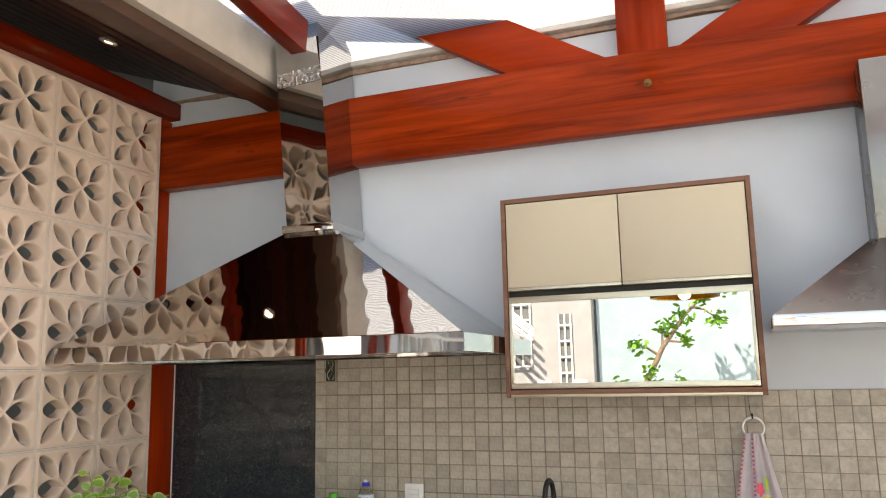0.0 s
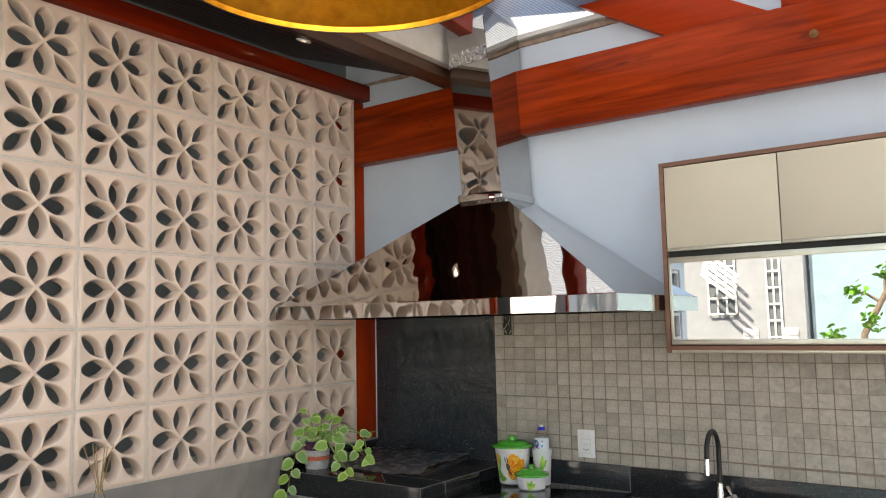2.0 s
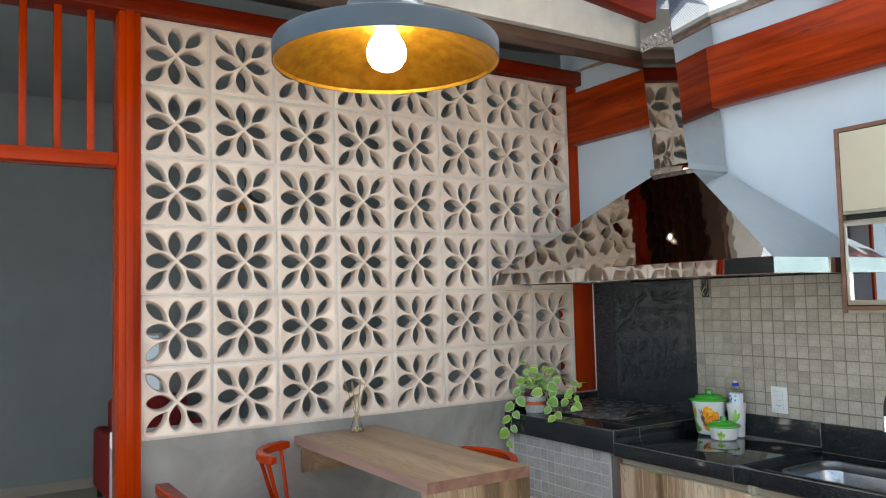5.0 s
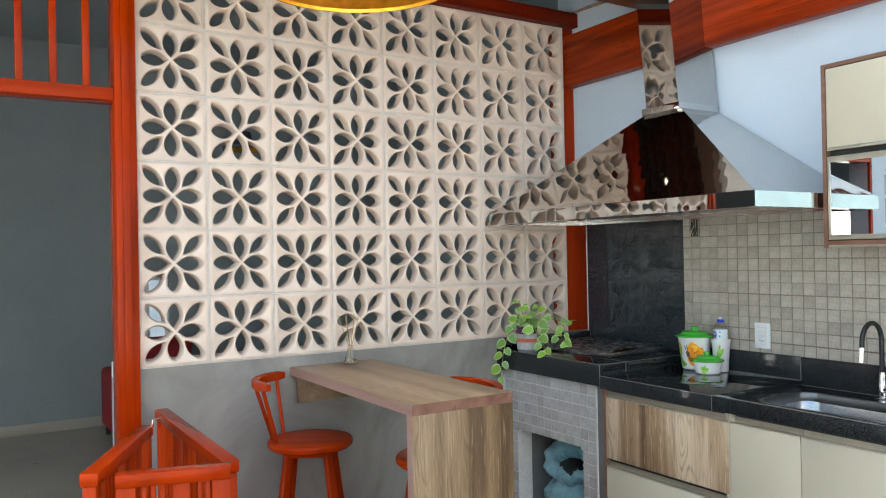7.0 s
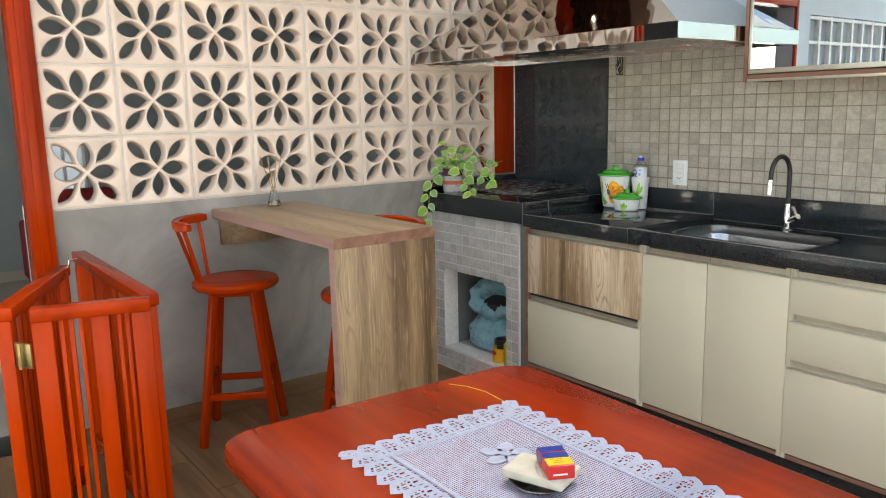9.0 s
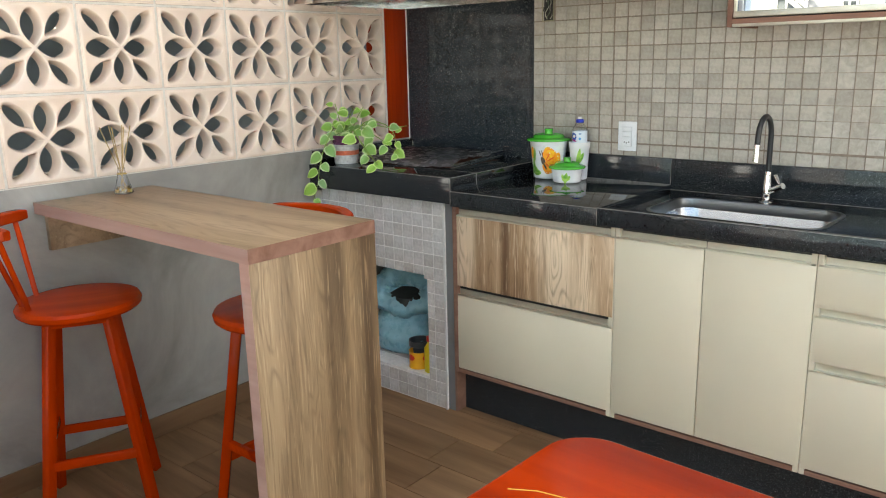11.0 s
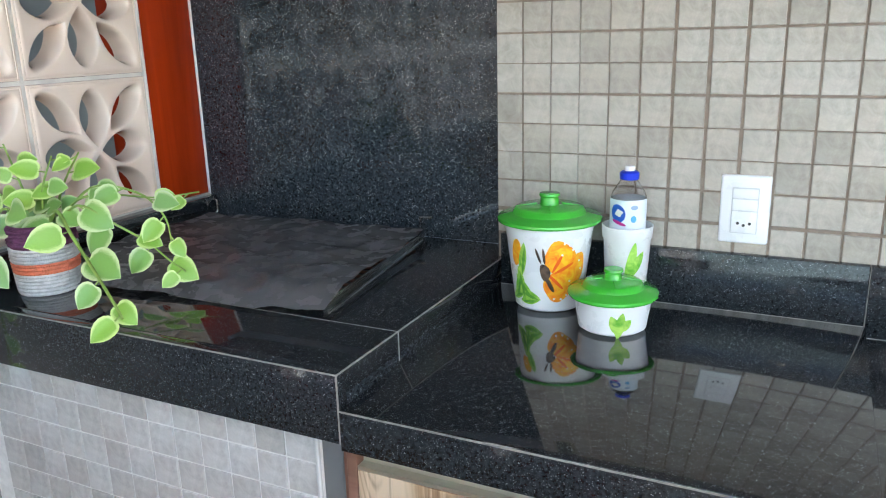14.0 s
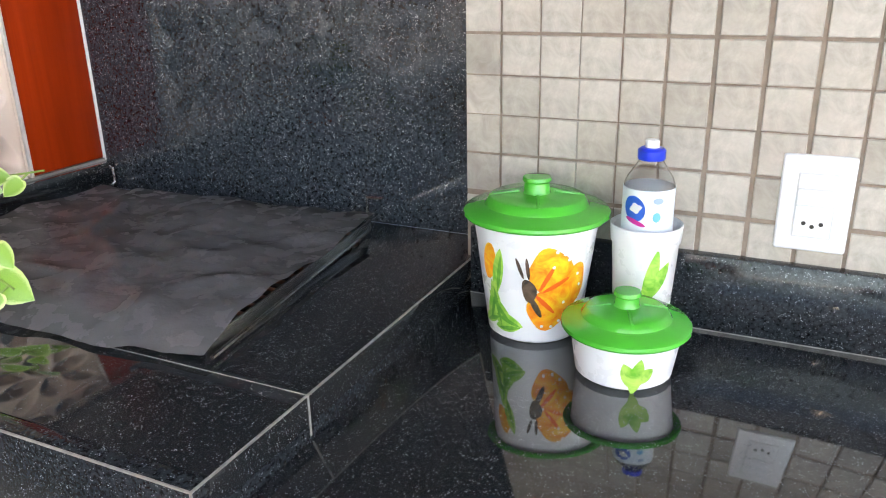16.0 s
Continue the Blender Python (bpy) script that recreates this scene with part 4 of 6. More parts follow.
# ---- bar stools ----
def bar_stool(at, turn):
    st = thing("bar_stool", (0, 0, 0), "tall orange-red varnished wooden bar stool with a curved backrest", "stool", "stools at the breakfast bar")
    seat = lathe([(0, 0.682), (0.15, 0.682), (0.176, 0.685), (0.186, 0.694), (0.188, 0.708), (0.182, 0.718), (0.165, 0.722), (0.08, 0.718), (0, 0.716)], (0, 0, 0), 40)
    part("seat", seat, orange_x, st, "round dished seat")
    part("seat_block", box(-0.10, 0.10, -0.10, 0.10, 0.655, 0.6815, 0.006), orange_x, st)
    feet = []
    for k in range(4):
        a = radians(45 + 90 * k)
        lo, hi = Vector((0.225 * math.cos(a), 0.225 * math.sin(a), 0.0)), Vector((0.120 * math.cos(a), 0.120 * math.sin(a), 0.668))
        feet.append((lo, hi))
        b = beam(lo, hi, 0.031, 0.031, 0.004, None, (math.cos(a), math.sin(a), 0))
        for v in b.verts:
            v.co.z = max(v.co.z, 0.0)
        part("leg", b, orange_z, st)
    for k, h in ((0, 0.22), (1, 0.27), (2, 0.22), (3, 0.27)):
        (l0, h0), (l1, h1) = feet[k], feet[(k + 1) % 4]
        t = h / 0.668
        p, q = l0.lerp(h0, t), l1.lerp(h1, t)
        d = (q - p).normalized() * 0.012
        part("stretcher", beam(p + d, q - d, 0.018, 0.030, 0.003), orange_x, st)
    crest = []
    for k in range(17):
        a = radians(-52 + 104 * k / 16)
        crest.append((0.232 * math.cos(a), 0.232 * math.sin(a), 0.974))
    b = bmesh.new()
    rings = []
    for i, p in enumerate(crest):
        a = math.atan2(p[1], p[0])
        u = Vector((math.cos(a), math.sin(a), 0))
        w = 0.0165 if 0 < i < 16 else 0.012
        hh = 0.0185 if 0 < i < 16 else 0.014
        sec = [(-w, -hh * 0.7), (-w * 0.7, -hh), (w * 0.7, -hh), (w, -hh * 0.7), (w, hh * 0.7), (w * 0.7, hh), (-w * 0.7, hh), (-w, hh * 0.7)]
        rings.append([b.verts.new(Vector(p) + u * s + Vector((0, 0, z))) for s, z in sec])
    for a, c in zip(rings, rings[1:]):
        for k in range(8):
            b.faces.new((a[k], a[(k + 1) % 8], c[(k + 1) % 8], c[k]))
    b.faces.new(rings[0])
    b.faces.new(rings[-1])
    part("crest_rail", b, orange_y, st, "curved crest rail")
    for a in (-42, -14, 14, 42):
        a = radians(a)
        part("spindle", tube([(0.158 * math.cos(a * 0.8), 0.158 * math.sin(a * 0.8), 0.715), (0.232 * math.cos(a), 0.232 * math.sin(a), 0.960)], 0.0082, 10), orange_z, st)
    st.matrix_basis = pose(at[0], at[1], 0, 0, 0, turn)
    return st


stool = bar_stool((0.285, -1.745), 240)
copy_thing(stool, pose(0.86, -1.415, 0, 0, 0, 90))


# ---- folding gate ----
gate = thing("folding_gate", (0.6, -2.5, 0), "orange-red slatted wooden folding gate standing half open", "gate")
GT = 0.892


def gate_panel(p, q, slats, mid):
    p, q = Vector((*p, 0)), Vector((*q, 0))
    d = (q - p).normalized()
    n = (q - p).length
    leaf = part("panel_rail", beam(p + Vector((0, 0, GT - 0.020)), q + Vector((0, 0, GT - 0.020)), 0.054, 0.040, 0.004), orange_x, gate, "flat top rail of a gate panel")
    part("bottom_rail", beam(p + d * 0.055 + Vector((0, 0, 0.085)), q - d * 0.055 + Vector((0, 0, 0.085)), 0.040, 0.06, 0.003), orange_x, leaf)
    for s in (0.0285, n - 0.0285):
        c = p + d * s
        part("stile", beam(c + Vector((0, 0, 0.03)), c + Vector((0, 0, GT - 0.0405)), 0.040, 0.056, 0.004, None, d), orange_z, leaf)
    for s in mid:
        c = p + d * (n * s)
        part("stile", beam(c + Vector((0, 0, 0.115)), c + Vector((0, 0, GT - 0.0405)), 0.034, 0.050, 0.003, None, d), orange_z, leaf)
    for s in slats:
        c = p + d * (n * s)
        part("slat", beam(c + Vector((0, 0, 0.115)), c + Vector((0, 0, GT - 0.0405)), 0.020, 0.013, 0.002, None, d), orange_z, leaf)
    return leaf


A, B1, B2, C, D = (0.40, -2.455), (1.012, -2.735), (1.062, -2.668), (1.150, -2.352), (0.105, -2.338)
gate_panel(A, B1, (0.16, 0.22, 0.28, 0.34, 0.62, 0.68, 0.74, 0.80), (0.48,))
hinged = gate_panel(B2, C, (0.24, 0.32, 0.40, 0.72, 0.79), (0.56,))
gate_panel((C[0] - 0.035, C[1] + 0.010), D, (0.12, 0.16, 0.20, 0.24, 0.46, 0.50, 0.54, 0.58, 0.80, 0.84, 0.88), (0.34, 0.69))
brass = plain("tarnished_brass", (0.42, 0.33, 0.14), 0.35, 0.9, 0.2, 20)
hv = (Vector((*B2, 0)) - Vector((*B1, 0))).normalized()
hinge = part("hinge", beam((B1[0] + 0.004, B1[1] + 0.024, 0.75), (B2[0] + 0.012, B2[1] - 0.010, 0.75), 0.006, 0.075, 0.001), brass, gate, "brass butt hinge")
part("hinge_pin", tube([(1.052, -2.706, 0.712), (1.052, -2.706, 0.790)], 0.006, 10), brass, hinge)
part("latch", tube([(0.395, -2.43, GT - 0.01), (0.395, -2.43, GT + 0.012), (0.375, -2.40, GT + 0.012), (0.375, -2.40, GT - 0.02)], 0.0035, 8), chrome, gate)

# ---- dining table with its cloth ----
TABLE = 0.76
table = thing("dining_table", (2.95, -2.06, 0), "large orange-red varnished wooden dining table with rounded corners", "table")
TX0, TX1, TY0, TY1 = 2.030, 3.75, -2.482, -1.645
b = bmesh.new()
rings = []
for inset, z in ((0.012, TABLE - 0.045), (0.003, TABLE - 0.040), (0.0, TABLE - 0.032), (0.0, TABLE - 0.010), (0.003, TABLE - 0.003), (0.010, TABLE)):
    rings.append([b.verts.new((x, y, z)) for x, y in round_rect(TX0 + inset, TX1 - inset, TY0 + inset, TY1 - inset, 0.085, 10)])
for a, c in zip(rings, rings[1:]):
    for k in range(len(a)):
        j = (k + 1) % len(a)
        b.faces.new((a[k], a[j], c[j], c[k]))
b.faces.new(rings[0])
b.faces.new(rings[-1])
part("tabletop", b, table_wood, table, "varnished top with a rounded edge")
for x in (2.20, 3.58):
    for y in (-2.36, -1.77):
        part("leg", box(x - 0.04, x + 0.04, y - 0.04, y + 0.04, 0, TABLE - 0.0455, 0.006), orange_z, table)
for y in (-2.36, -1.77):
    part("apron", box(2.241, 3.539, y - 0.012, y + 0.012, 0.62, TABLE - 0.0455, 0.003), orange_x, table)
for x in (2.20, 3.58):
    part("apron", box(x - 0.012, x + 0.012, -2.319, -1.811, 0.62, TABLE - 0.0455, 0.003), orange_y, table)
part("scratch", tube([(2.07, -1.90, TABLE + 0.0002), (2.11, -1.875, TABLE + 0.0003), (2.17, -1.86, TABLE + 0.0003), (2.25, -1.865, TABLE + 0.0002)], 0.0009, 6), plain("yellow_thread", (0.65, 0.42, 0.05), 0.6), table)

PIVOT = Matrix.Translation((2.14, -1.64, 0))
table.matrix_basis = PIVOT @ Euler((0, 0, radians(-2.5))).to_matrix().to_4x4() @ PIVOT.inverted() @ Matrix.Translation((2.95, -2.06, 0))


def lace():
    """White net: square threads with open holes between them."""
    m, n, l, b = nodes_of("net_lace")
    vo = n.new("ShaderNodeTexVoronoi")
    vo.inputs["Scale"].default_value, vo.inputs["Randomness"].default_value = 1.0, 0.06
    l.new(coords(n, l, (165, 205, 1)), vo.inputs["Vector"])
    thick = noise_at(n, l, coords(n, l, (1, 1, 1)), 26, 2)
    add = n.new("ShaderNodeMath")
    add.operation = "MULTIPLY_ADD"
    add.inputs[1].default_value = 0.16
    l.new(thick, add.inputs[0])
    l.new(vo.outputs["Distance"], add.inputs[2])
    l.new(ramp(n, l, add.outputs[0], [(0.36, (0, 0, 0)), (0.46, (1, 1, 1))]), b.inputs["Alpha"])
    b.inputs["Base Color"].default_value = (0.43, 0.44, 0.56, 1)
    b.inputs["Roughness"].default_value = 0.85
    return m


cloth_solid = plain("white_cotton", (0.44, 0.45, 0.57), 0.9, 0, 0.10, 90, 0.8, 700)
lace_net = lace()
cloth = thing("lace_cloth", (2.68, -2.08, TABLE), "white crocheted lace cloth with a scalloped border on the table", "tablecloth")
CL = (2.235, 3.13, -2.318, -1.846)
IN = 0.085
zc = TABLE + 0.0022


def openwork(f, v):
    """Where the border is open: f along one scallop, v from the inner edge to the outer."""
    if v < 0.16:
        return 0.05 < v < 0.11 and (f * 6) % 1 < 0.5
    if v < 0.46:
        k = (f * 3) % 1
        return abs(k - 0.5) * 1.3 + abs((v - 0.31) / 0.13) * 0.5 < 0.30
    r = math.hypot((f - 0.5) * 1.15, (v - 0.46) * 0.9)
    a = math.atan2(v - 0.46, f - 0.5)
    if 0.10 < r < 0.22:
        return math.sin(a * 7) > 0.25
    if 0.27 < r < 0.34:
        return math.sin(a * 11 + 1) > 0.2
    return False


def border_side(b, p, q, inward, n):
    """One side of the border: n scallops between two corners, with the holes left out."""
    p, q, w = Vector(p), Vector(q), Vector(inward)
    na, nv, d = n * 16, 16, q - p
    grid = {}

    def at(i, j):
        if (i, j) not in grid:
            t, v = i / na, j / nv
            f = (t * n) % 1.0
            tip = 0.019 * (f / 0.68 if f < 0.68 else (1 - f) / 0.32) ** 0.85
            depth = (IN - 0.018) * (1 - v) - tip * v
            reach = min(t * d.length, (1 - t) * d.length)
            s = t + (1 if t < 0.5 else -1) * max(0.0, depth - reach) / d.length
            c = p + d * s + w * (0.018 + depth)
            grid[i, j] = b.verts.new((c.x, c.y, zc + 0.0016 * noise.noise((c.x * 22, c.y * 22, 0)) + 0.0012 * v * math.sin(f * 6.28)))
        return grid[i, j]

    for i in range(na):
        for j in range(nv):
            if openwork(((i + 0.5) / na * n) % 1.0, (j + 0.5) / nv):
                continue
            quad = [at(i, j), at(i + 1, j), at(i + 1, j + 1), at(i, j + 1)]
            if len({tuple(round(c, 5) for c in v.co) for v in quad}) == 4:
                b.faces.new(quad)


b = bmesh.new()
(x0, x1), (y0, y1) = (CL[0], CL[1]), (CL[2], CL[3])
for p, q, w, n in (((x0, y0), (x1, y0), (0, 1), 20), ((x1, y0), (x1, y1), (-1, 0), 11), ((x1, y1), (x0, y1), (0, -1), 20), ((x0, y1), (x0, y0), (1, 0), 11)):
    border_side(b, p, q, w, n)
part("border", b, cloth_solid, cloth, "openwork scalloped border")
b = bmesh.new()
nx, ny = 40, 20
g = [[b.verts.new((CL[0] + IN + (CL[1] - CL[0] - 2 * IN) * i / nx, CL[2] + IN + (CL[3] - CL[2] - 2 * IN) * j / ny, zc + 0.0006 * noise.noise((i * 0.7, j * 0.7, 3)))) for j in range(ny + 1)] for i in range(nx + 1)]
for i in range(nx):
    for j in range(ny):
        b.faces.new((g[i][j], g[i + 1][j], g[i + 1][j + 1], g[i][j + 1]))
part("net", b, lace_net, cloth, "fine net centre")
for y in (CL[2] + IN, CL[3] - IN):
    part("braid", box(CL[0] + IN - 0.006, CL[1] - IN + 0.006, y - 0.005, y + 0.005, zc - 0.001, zc + 0.0022, 0.001), cloth_solid, cloth)
for x in (CL[0] + IN, CL[1] - IN):
    part("braid", box(x - 0.005, x + 0.005, CL[2] + IN + 0.0055, CL[3] - IN - 0.0055, zc - 0.001, zc + 0.0022, 0.001), cloth_solid, cloth)


def flat_patch(outline, z, thick, bm=None):
    return prism(outline, "z", z, z + thick, bm)


def blob(cx, cy, rx, ry, turn, n=14, wob=0.0):
    c, s = math.cos(turn), math.sin(turn)
    out = []
    for k in range(n):
        a = 2 * math.pi * k / n
        r = 1 + wob * math.sin(3 * a + cx * 50)
        x, y = rx * r * math.cos(a), ry * r * math.sin(a)
        out.append((cx + x * c - y * s, cy + x * s + y * c))
    return out


for cx, cy in ((2.455, -2.055), (2.76, -2.13), (2.93, -2.05)):
    for k in range(5):
        a = 2 * math.pi * k / 5 + cx
        part("crochet_petal", flat_patch(blob(cx + 0.028 * math.cos(a), cy + 0.028 * math.sin(a), 0.026, 0.017, a, 12, 0.06), zc + 0.0008, 0.0016), cloth_solid, cloth)
    part("crochet_centre", flat_patch(blob(cx, cy, 0.012, 0.012, 0), zc + 0.0025, 0.0014), cloth_solid, cloth)

dish = solid("small_dish", lathe([(0, 0.002), (0.046, 0.002), (0.055, 0.008), (0.057, 0.010), (0.055, 0.0105), (0.045, 0.004), (0, 0.0035)], (2.588, -2.088, TABLE + 0.004), 40), brushed, "small tarnished metal dish on the lace cloth", "dish")
b = box(-0.060, 0.060, -0.042, 0.042, 0, 0.016, 0.003)
for v in b.verts:
    v.co.z += 0.002 * noise.noise((v.co.x * 40, v.co.y * 40, 1)) + 0.003
bmesh.ops.transform(b, matrix=pose(2.583, -2.082, TABLE + 0.0135, 0, 0, 20), verts=b.verts)
solid("folded_sponge", b, plain("cream_sponge", (0.58, 0.53, 0.43), 0.95, 0, 0.1, 40, 0.8, 250), "cream folded cloth pad lying on the dish", "cloth pad")
mb = thing("match_packet", (2.607, -2.070, TABLE + 0.033), "blue, yellow and red paper matchbox packet on the pad", "matchbox")
MBP = pose(2.607, -2.070, TABLE + 0.0335, 0, 0, -28)
box_blue, box_red, box_yellow = plain("blue_card", (0.015, 0.04, 0.24), 0.35), plain("red_card", (0.55, 0.02, 0.015), 0.35), plain("yellow_card", (0.75, 0.48, 0.02), 0.35)
white_card = plain("white_card", (0.75, 0.73, 0.68), 0.4)


def on_box(nm, x0, x1, y0, y1, z0, z1, mat, bev=0.0):
    b = box(x0, x1, y0, y1, z0, z1, bev)
    bmesh.ops.transform(b, matrix=MBP, verts=b.verts)
    return part(nm, b, mat, mb)


on_box("packet", -0.040, 0.040, -0.024, 0.024, 0, 0.026, box_red, 0.002)
on_box("blue_panel", -0.0392, 0.0085, -0.0232, 0.0232, 0.0255, 0.0266, box_blue)
on_box("red_stripe", -0.0165, -0.0140, -0.0232, 0.0232, 0.0266, 0.0268, box_red)
on_box("yellow_panel", 0.0087, 0.0360, -0.0232, 0.0232, 0.0255, 0.0266, box_yellow)
on_box("blue_side", -0.0392, -0.004, -0.0246, -0.0238, 0.010, 0.0225, box_blue)
for k, w in ((0, 0.014), (1, 0.009), (2, 0.012)):
    on_box("printed_line", 0.013 + k * 0.007, 0.0145 + k * 0.007, -w, w * 0.6, 0.0266, 0.0268, plain("brown_print", (0.25, 0.12, 0.02), 0.5))
on_box("printed_line", 0.0404, 0.0408, -0.016, 0.010, 0.008, 0.011, white_card)

# ---- pendant lamp ----
lamp = thing("pendant_lamp", (2.215, -2.415, 2.030), "dark grey pendant lamp with a gold lined wide shade, lit", "pendant lamp")
LO = (2.215, -2.415, 0)
part("shade", lathe([(0.2021, 2.0370), (0.2038, 2.0370), (0.2038, 2.0692), (0.2009, 2.0738), (0.0856, 2.1221), (0.0733, 2.1359), (0.0615, 2.1738), (0.0568, 2.2486), (0.0355, 2.2658), (0.0000, 2.2670)], LO, 72), lamp_grey, lamp, "dark grey metal shade")


def gold():
    m, n, l, b = nodes_of("gold_leaf_lining")
    v = coords(n, l)
    f = noise_at(n, l, v, 40, 4)
    l.new(ramp(n, l, f, [(0.3, (0.34, 0.15, 0.012)), (0.7, (0.56, 0.28, 0.025))]), b.inputs["Base Color"])
    b.inputs["Metallic"].default_value = 0.85
    l.new(spread(n, l, f, 0.28, 0.42), b.inputs["Roughness"])
    return m


part("lining", lathe([(0.2019, 2.0376), (0.2003, 2.0439), (0.1827, 2.0589), (0.1780, 2.0646), (0.0822, 2.1152), (0.0686, 2.1313), (0.0556, 2.1727), (0.0509, 2.2371)], LO, 72), gold(), lamp, "gold lining")
part("bulb", lathe([(0.0000, 2.0244), (0.0142, 2.0267), (0.0260, 2.0335), (0.0343, 2.0462), (0.0361, 2.0600), (0.0331, 2.0738), (0.0237, 2.0899), (0.0166, 2.1037), (0.0154, 2.1221)], LO, 32), glow("lit_bulb", (1.0, 0.93, 0.80), 15.0), lamp, "lit frosted globe bulb")
part("socket", lathe([(0.0172, 2.1221), (0.0237, 2.1279), (0.0237, 2.1911), (0.0000, 2.1911)], LO, 24), black_rubber, lamp)
part("cord", tube([(2.215, -2.415, 2.255), (2.215, -2.415, 3.100)], 0.003, 8), black_rubber, lamp)

# ---- faucet ----
tap = thing("faucet", (1.840, 0.012, 0.921), "chrome sink mixer with a black rubber gooseneck hose", "faucet")
FX, FY = 1.840, 0.012
part("base_ring", lathe([(0, 0), (0.026, 0), (0.027, 0.004), (0.020, 0.008), (0, 0.009)], (FX, FY, 0.921), 28), chrome, tap)
part("body", lathe([(0.0140, 0.009), (0.0140, 0.072), (0.0120, 0.076), (0.0115, 0.105), (0, 0.105)], (FX, FY, 0.921), 28), chrome, tap)
neck = [(FX, FY, 1.02), (FX, FY, 1.06), (FX, FY, 1.10), (FX, FY, 1.145)] + [(FX, FY - 0.068 + 0.068 * math.cos(radians(a)), 1.150 + 0.072 * math.sin(radians(a))) for a in range(10, 181, 14)] + [(FX, FY - 0.138, 1.130)]
part("hose", tube(neck, 0.0092, 14), black_rubber, tap, "black rubber gooseneck")
part("spout", tube([(FX, FY - 0.138, 1.132), (FX, FY - 0.139, 1.125), (FX, FY - 0.143, 1.075)], 0.0108, 16), chrome, tap)
arm = part("lever_arm", tube([(FX + 0.012, FY - 0.004, 0.958), (FX + 0.03, FY - 0.014, 0.967), (FX + 0.062, FY - 0.03, 0.983)], 0.0110, 14), chrome, tap)
part("lever", beam((FX + 0.050, FY - 0.024, 0.985), (FX + 0.030, FY - 0.016, 1.018), 0.016, 0.006, 0.002), chrome, arm)

# ---- outlet, junction box, towel ----
out = thing("outlet_plate", (1.262, WALL - 0.01, 1.06), "white plastic switch and socket plate on the mosaic", "socket")
part("plate", box(1.222, 1.302, WALL - 0.014, WALL - 0.003, 1.060, 1.178, 0.004, 3), white_plastic, out)
# insert coloured grey to paint the shaded gaps round the rockers
part("insert", box(1.241, 1.284, WALL - 0.0158, WALL - 0.0140, 1.078, 1.157, 0.001), plain("gap_shade_grey", (0.62, 0.63, 0.64), 0.4), out)
part("switch_rocker", box(1.2425, 1.2825, WALL - 0.0175, WALL - 0.0158, 1.118, 1.137, 0.001), white_plastic, out)
part("switch_rocker", box(1.2425, 1.2825, WALL - 0.0170, WALL - 0.0158, 1.1385, 1.1555, 0.001), white_plastic, out)
part("socket_face", box(1.2425, 1.2825, WALL - 0.0170, WALL - 0.0158, 1.0795, 1.1165, 0.001), white_plastic, out)
for x, z in ((1.2530, 1.096), (1.2625, 1.0925), (1.2720, 1.096)):
    b = lathe([(0, 0.0006), (0.0026, 0.0006), (0.0026, 0)], (0, 0, 0), 14)
    bmesh.ops.rotate(b, verts=b.verts, matrix=Euler((radians(90), 0, 0)).to_matrix())
    bmesh.ops.translate(b, verts=b.verts, vec=(x, WALL - 0.0171, z))
    part("pin_hole", b, dark_gap, out)

jb = thing("open_wall_box", (0.882, WALL, 1.59), "open wall box with bare wires in the mosaic", "wall box")
part("cavity", box(0.857, 0.905, WALL - 0.0085, WALL - 0.0045, 1.585, 1.672, 0.001), dark_gap, jb)
for x0, x1, z0, z1 in ((0.853, 0.857, 1.581, 1.676), (0.905, 0.909, 1.581, 1.676), (0.857, 0.905, 1.581, 1.585), (0.857, 0.905, 1.672, 1.676)):
    part("rim", box(x0, x1, WALL - 0.010, WALL - 0.0045, z0, z1, 0.0005), plain("dusty_yellow_plastic", (0.30, 0.27, 0.17), 0.7), jb)
for k in range(4):
    pts = [(0.868 + 0.009 * k + 0.006 * math.sin(t * 3 + k * 2), WALL - 0.012 - 0.006 * math.sin(t * 1.6 + k), 1.590 + t * 0.026) for t in [0, 0.5, 1, 1.5, 2, 2.5, 3]]
    part("wire", tube(pts, 0.0018, 8), plain("wire_sleeve", ((0.02, 0.02, 0.02), (0.5, 0.48, 0.40), (0.10, 0.13, 0.08), (0.35, 0.33, 0.28))[k], 0.5), jb)

ring = thing("towel_ring", (2.535, 0.03, 1.36), "white plastic towel ring hanging under the wall cabinet", "towel ring")
part("hoop", tube(arc((2.535, 0.045, 1.402), 0.034, 0, 360, 36), 0.0042, 10), white_plastic, ring)
part("hook", tube([(2.535, WALL - 0.005, 1.446), (2.535, 0.045, 1.446), (2.535, 0.038, 1.440), (2.535, 0.038, 1.432)], 0.003, 8), black_rubber, ring)
part("cord", tube([(2.530, 0.050, 1.445), (2.528, 0.02, 1.48), (2.525, -0.02, 1.520)], 0.0008, 6), dark_gap, ring)

towel = thing("dish_towel", (2.535, 0.04, 1.0), "white dish towel with pink edging and printed flowers", "towel")
towel_white, pink = plain("white_towel_cotton", (0.86, 0.80, 0.84), 0.95, 0, 0.05, 30, 0.7, 500), plain("pink_stitching", (0.75, 0.16, 0.30), 0.8)


def towel_at(u, v):
    """u across, v down the towel, both 0 to 1."""
    w = 0.028 + 0.052 * min(1, v * 1.5)
    y = 0.034 - 0.007 * math.sin(u * 15 + 0.5) * (0.4 + 0.6 * v) - 0.002 * math.sin(u * 31)
    return Vector((2.535 + (u - 0.5) * 2 * w + 0.006 * v, y, 1.384 - 0.39 * v))


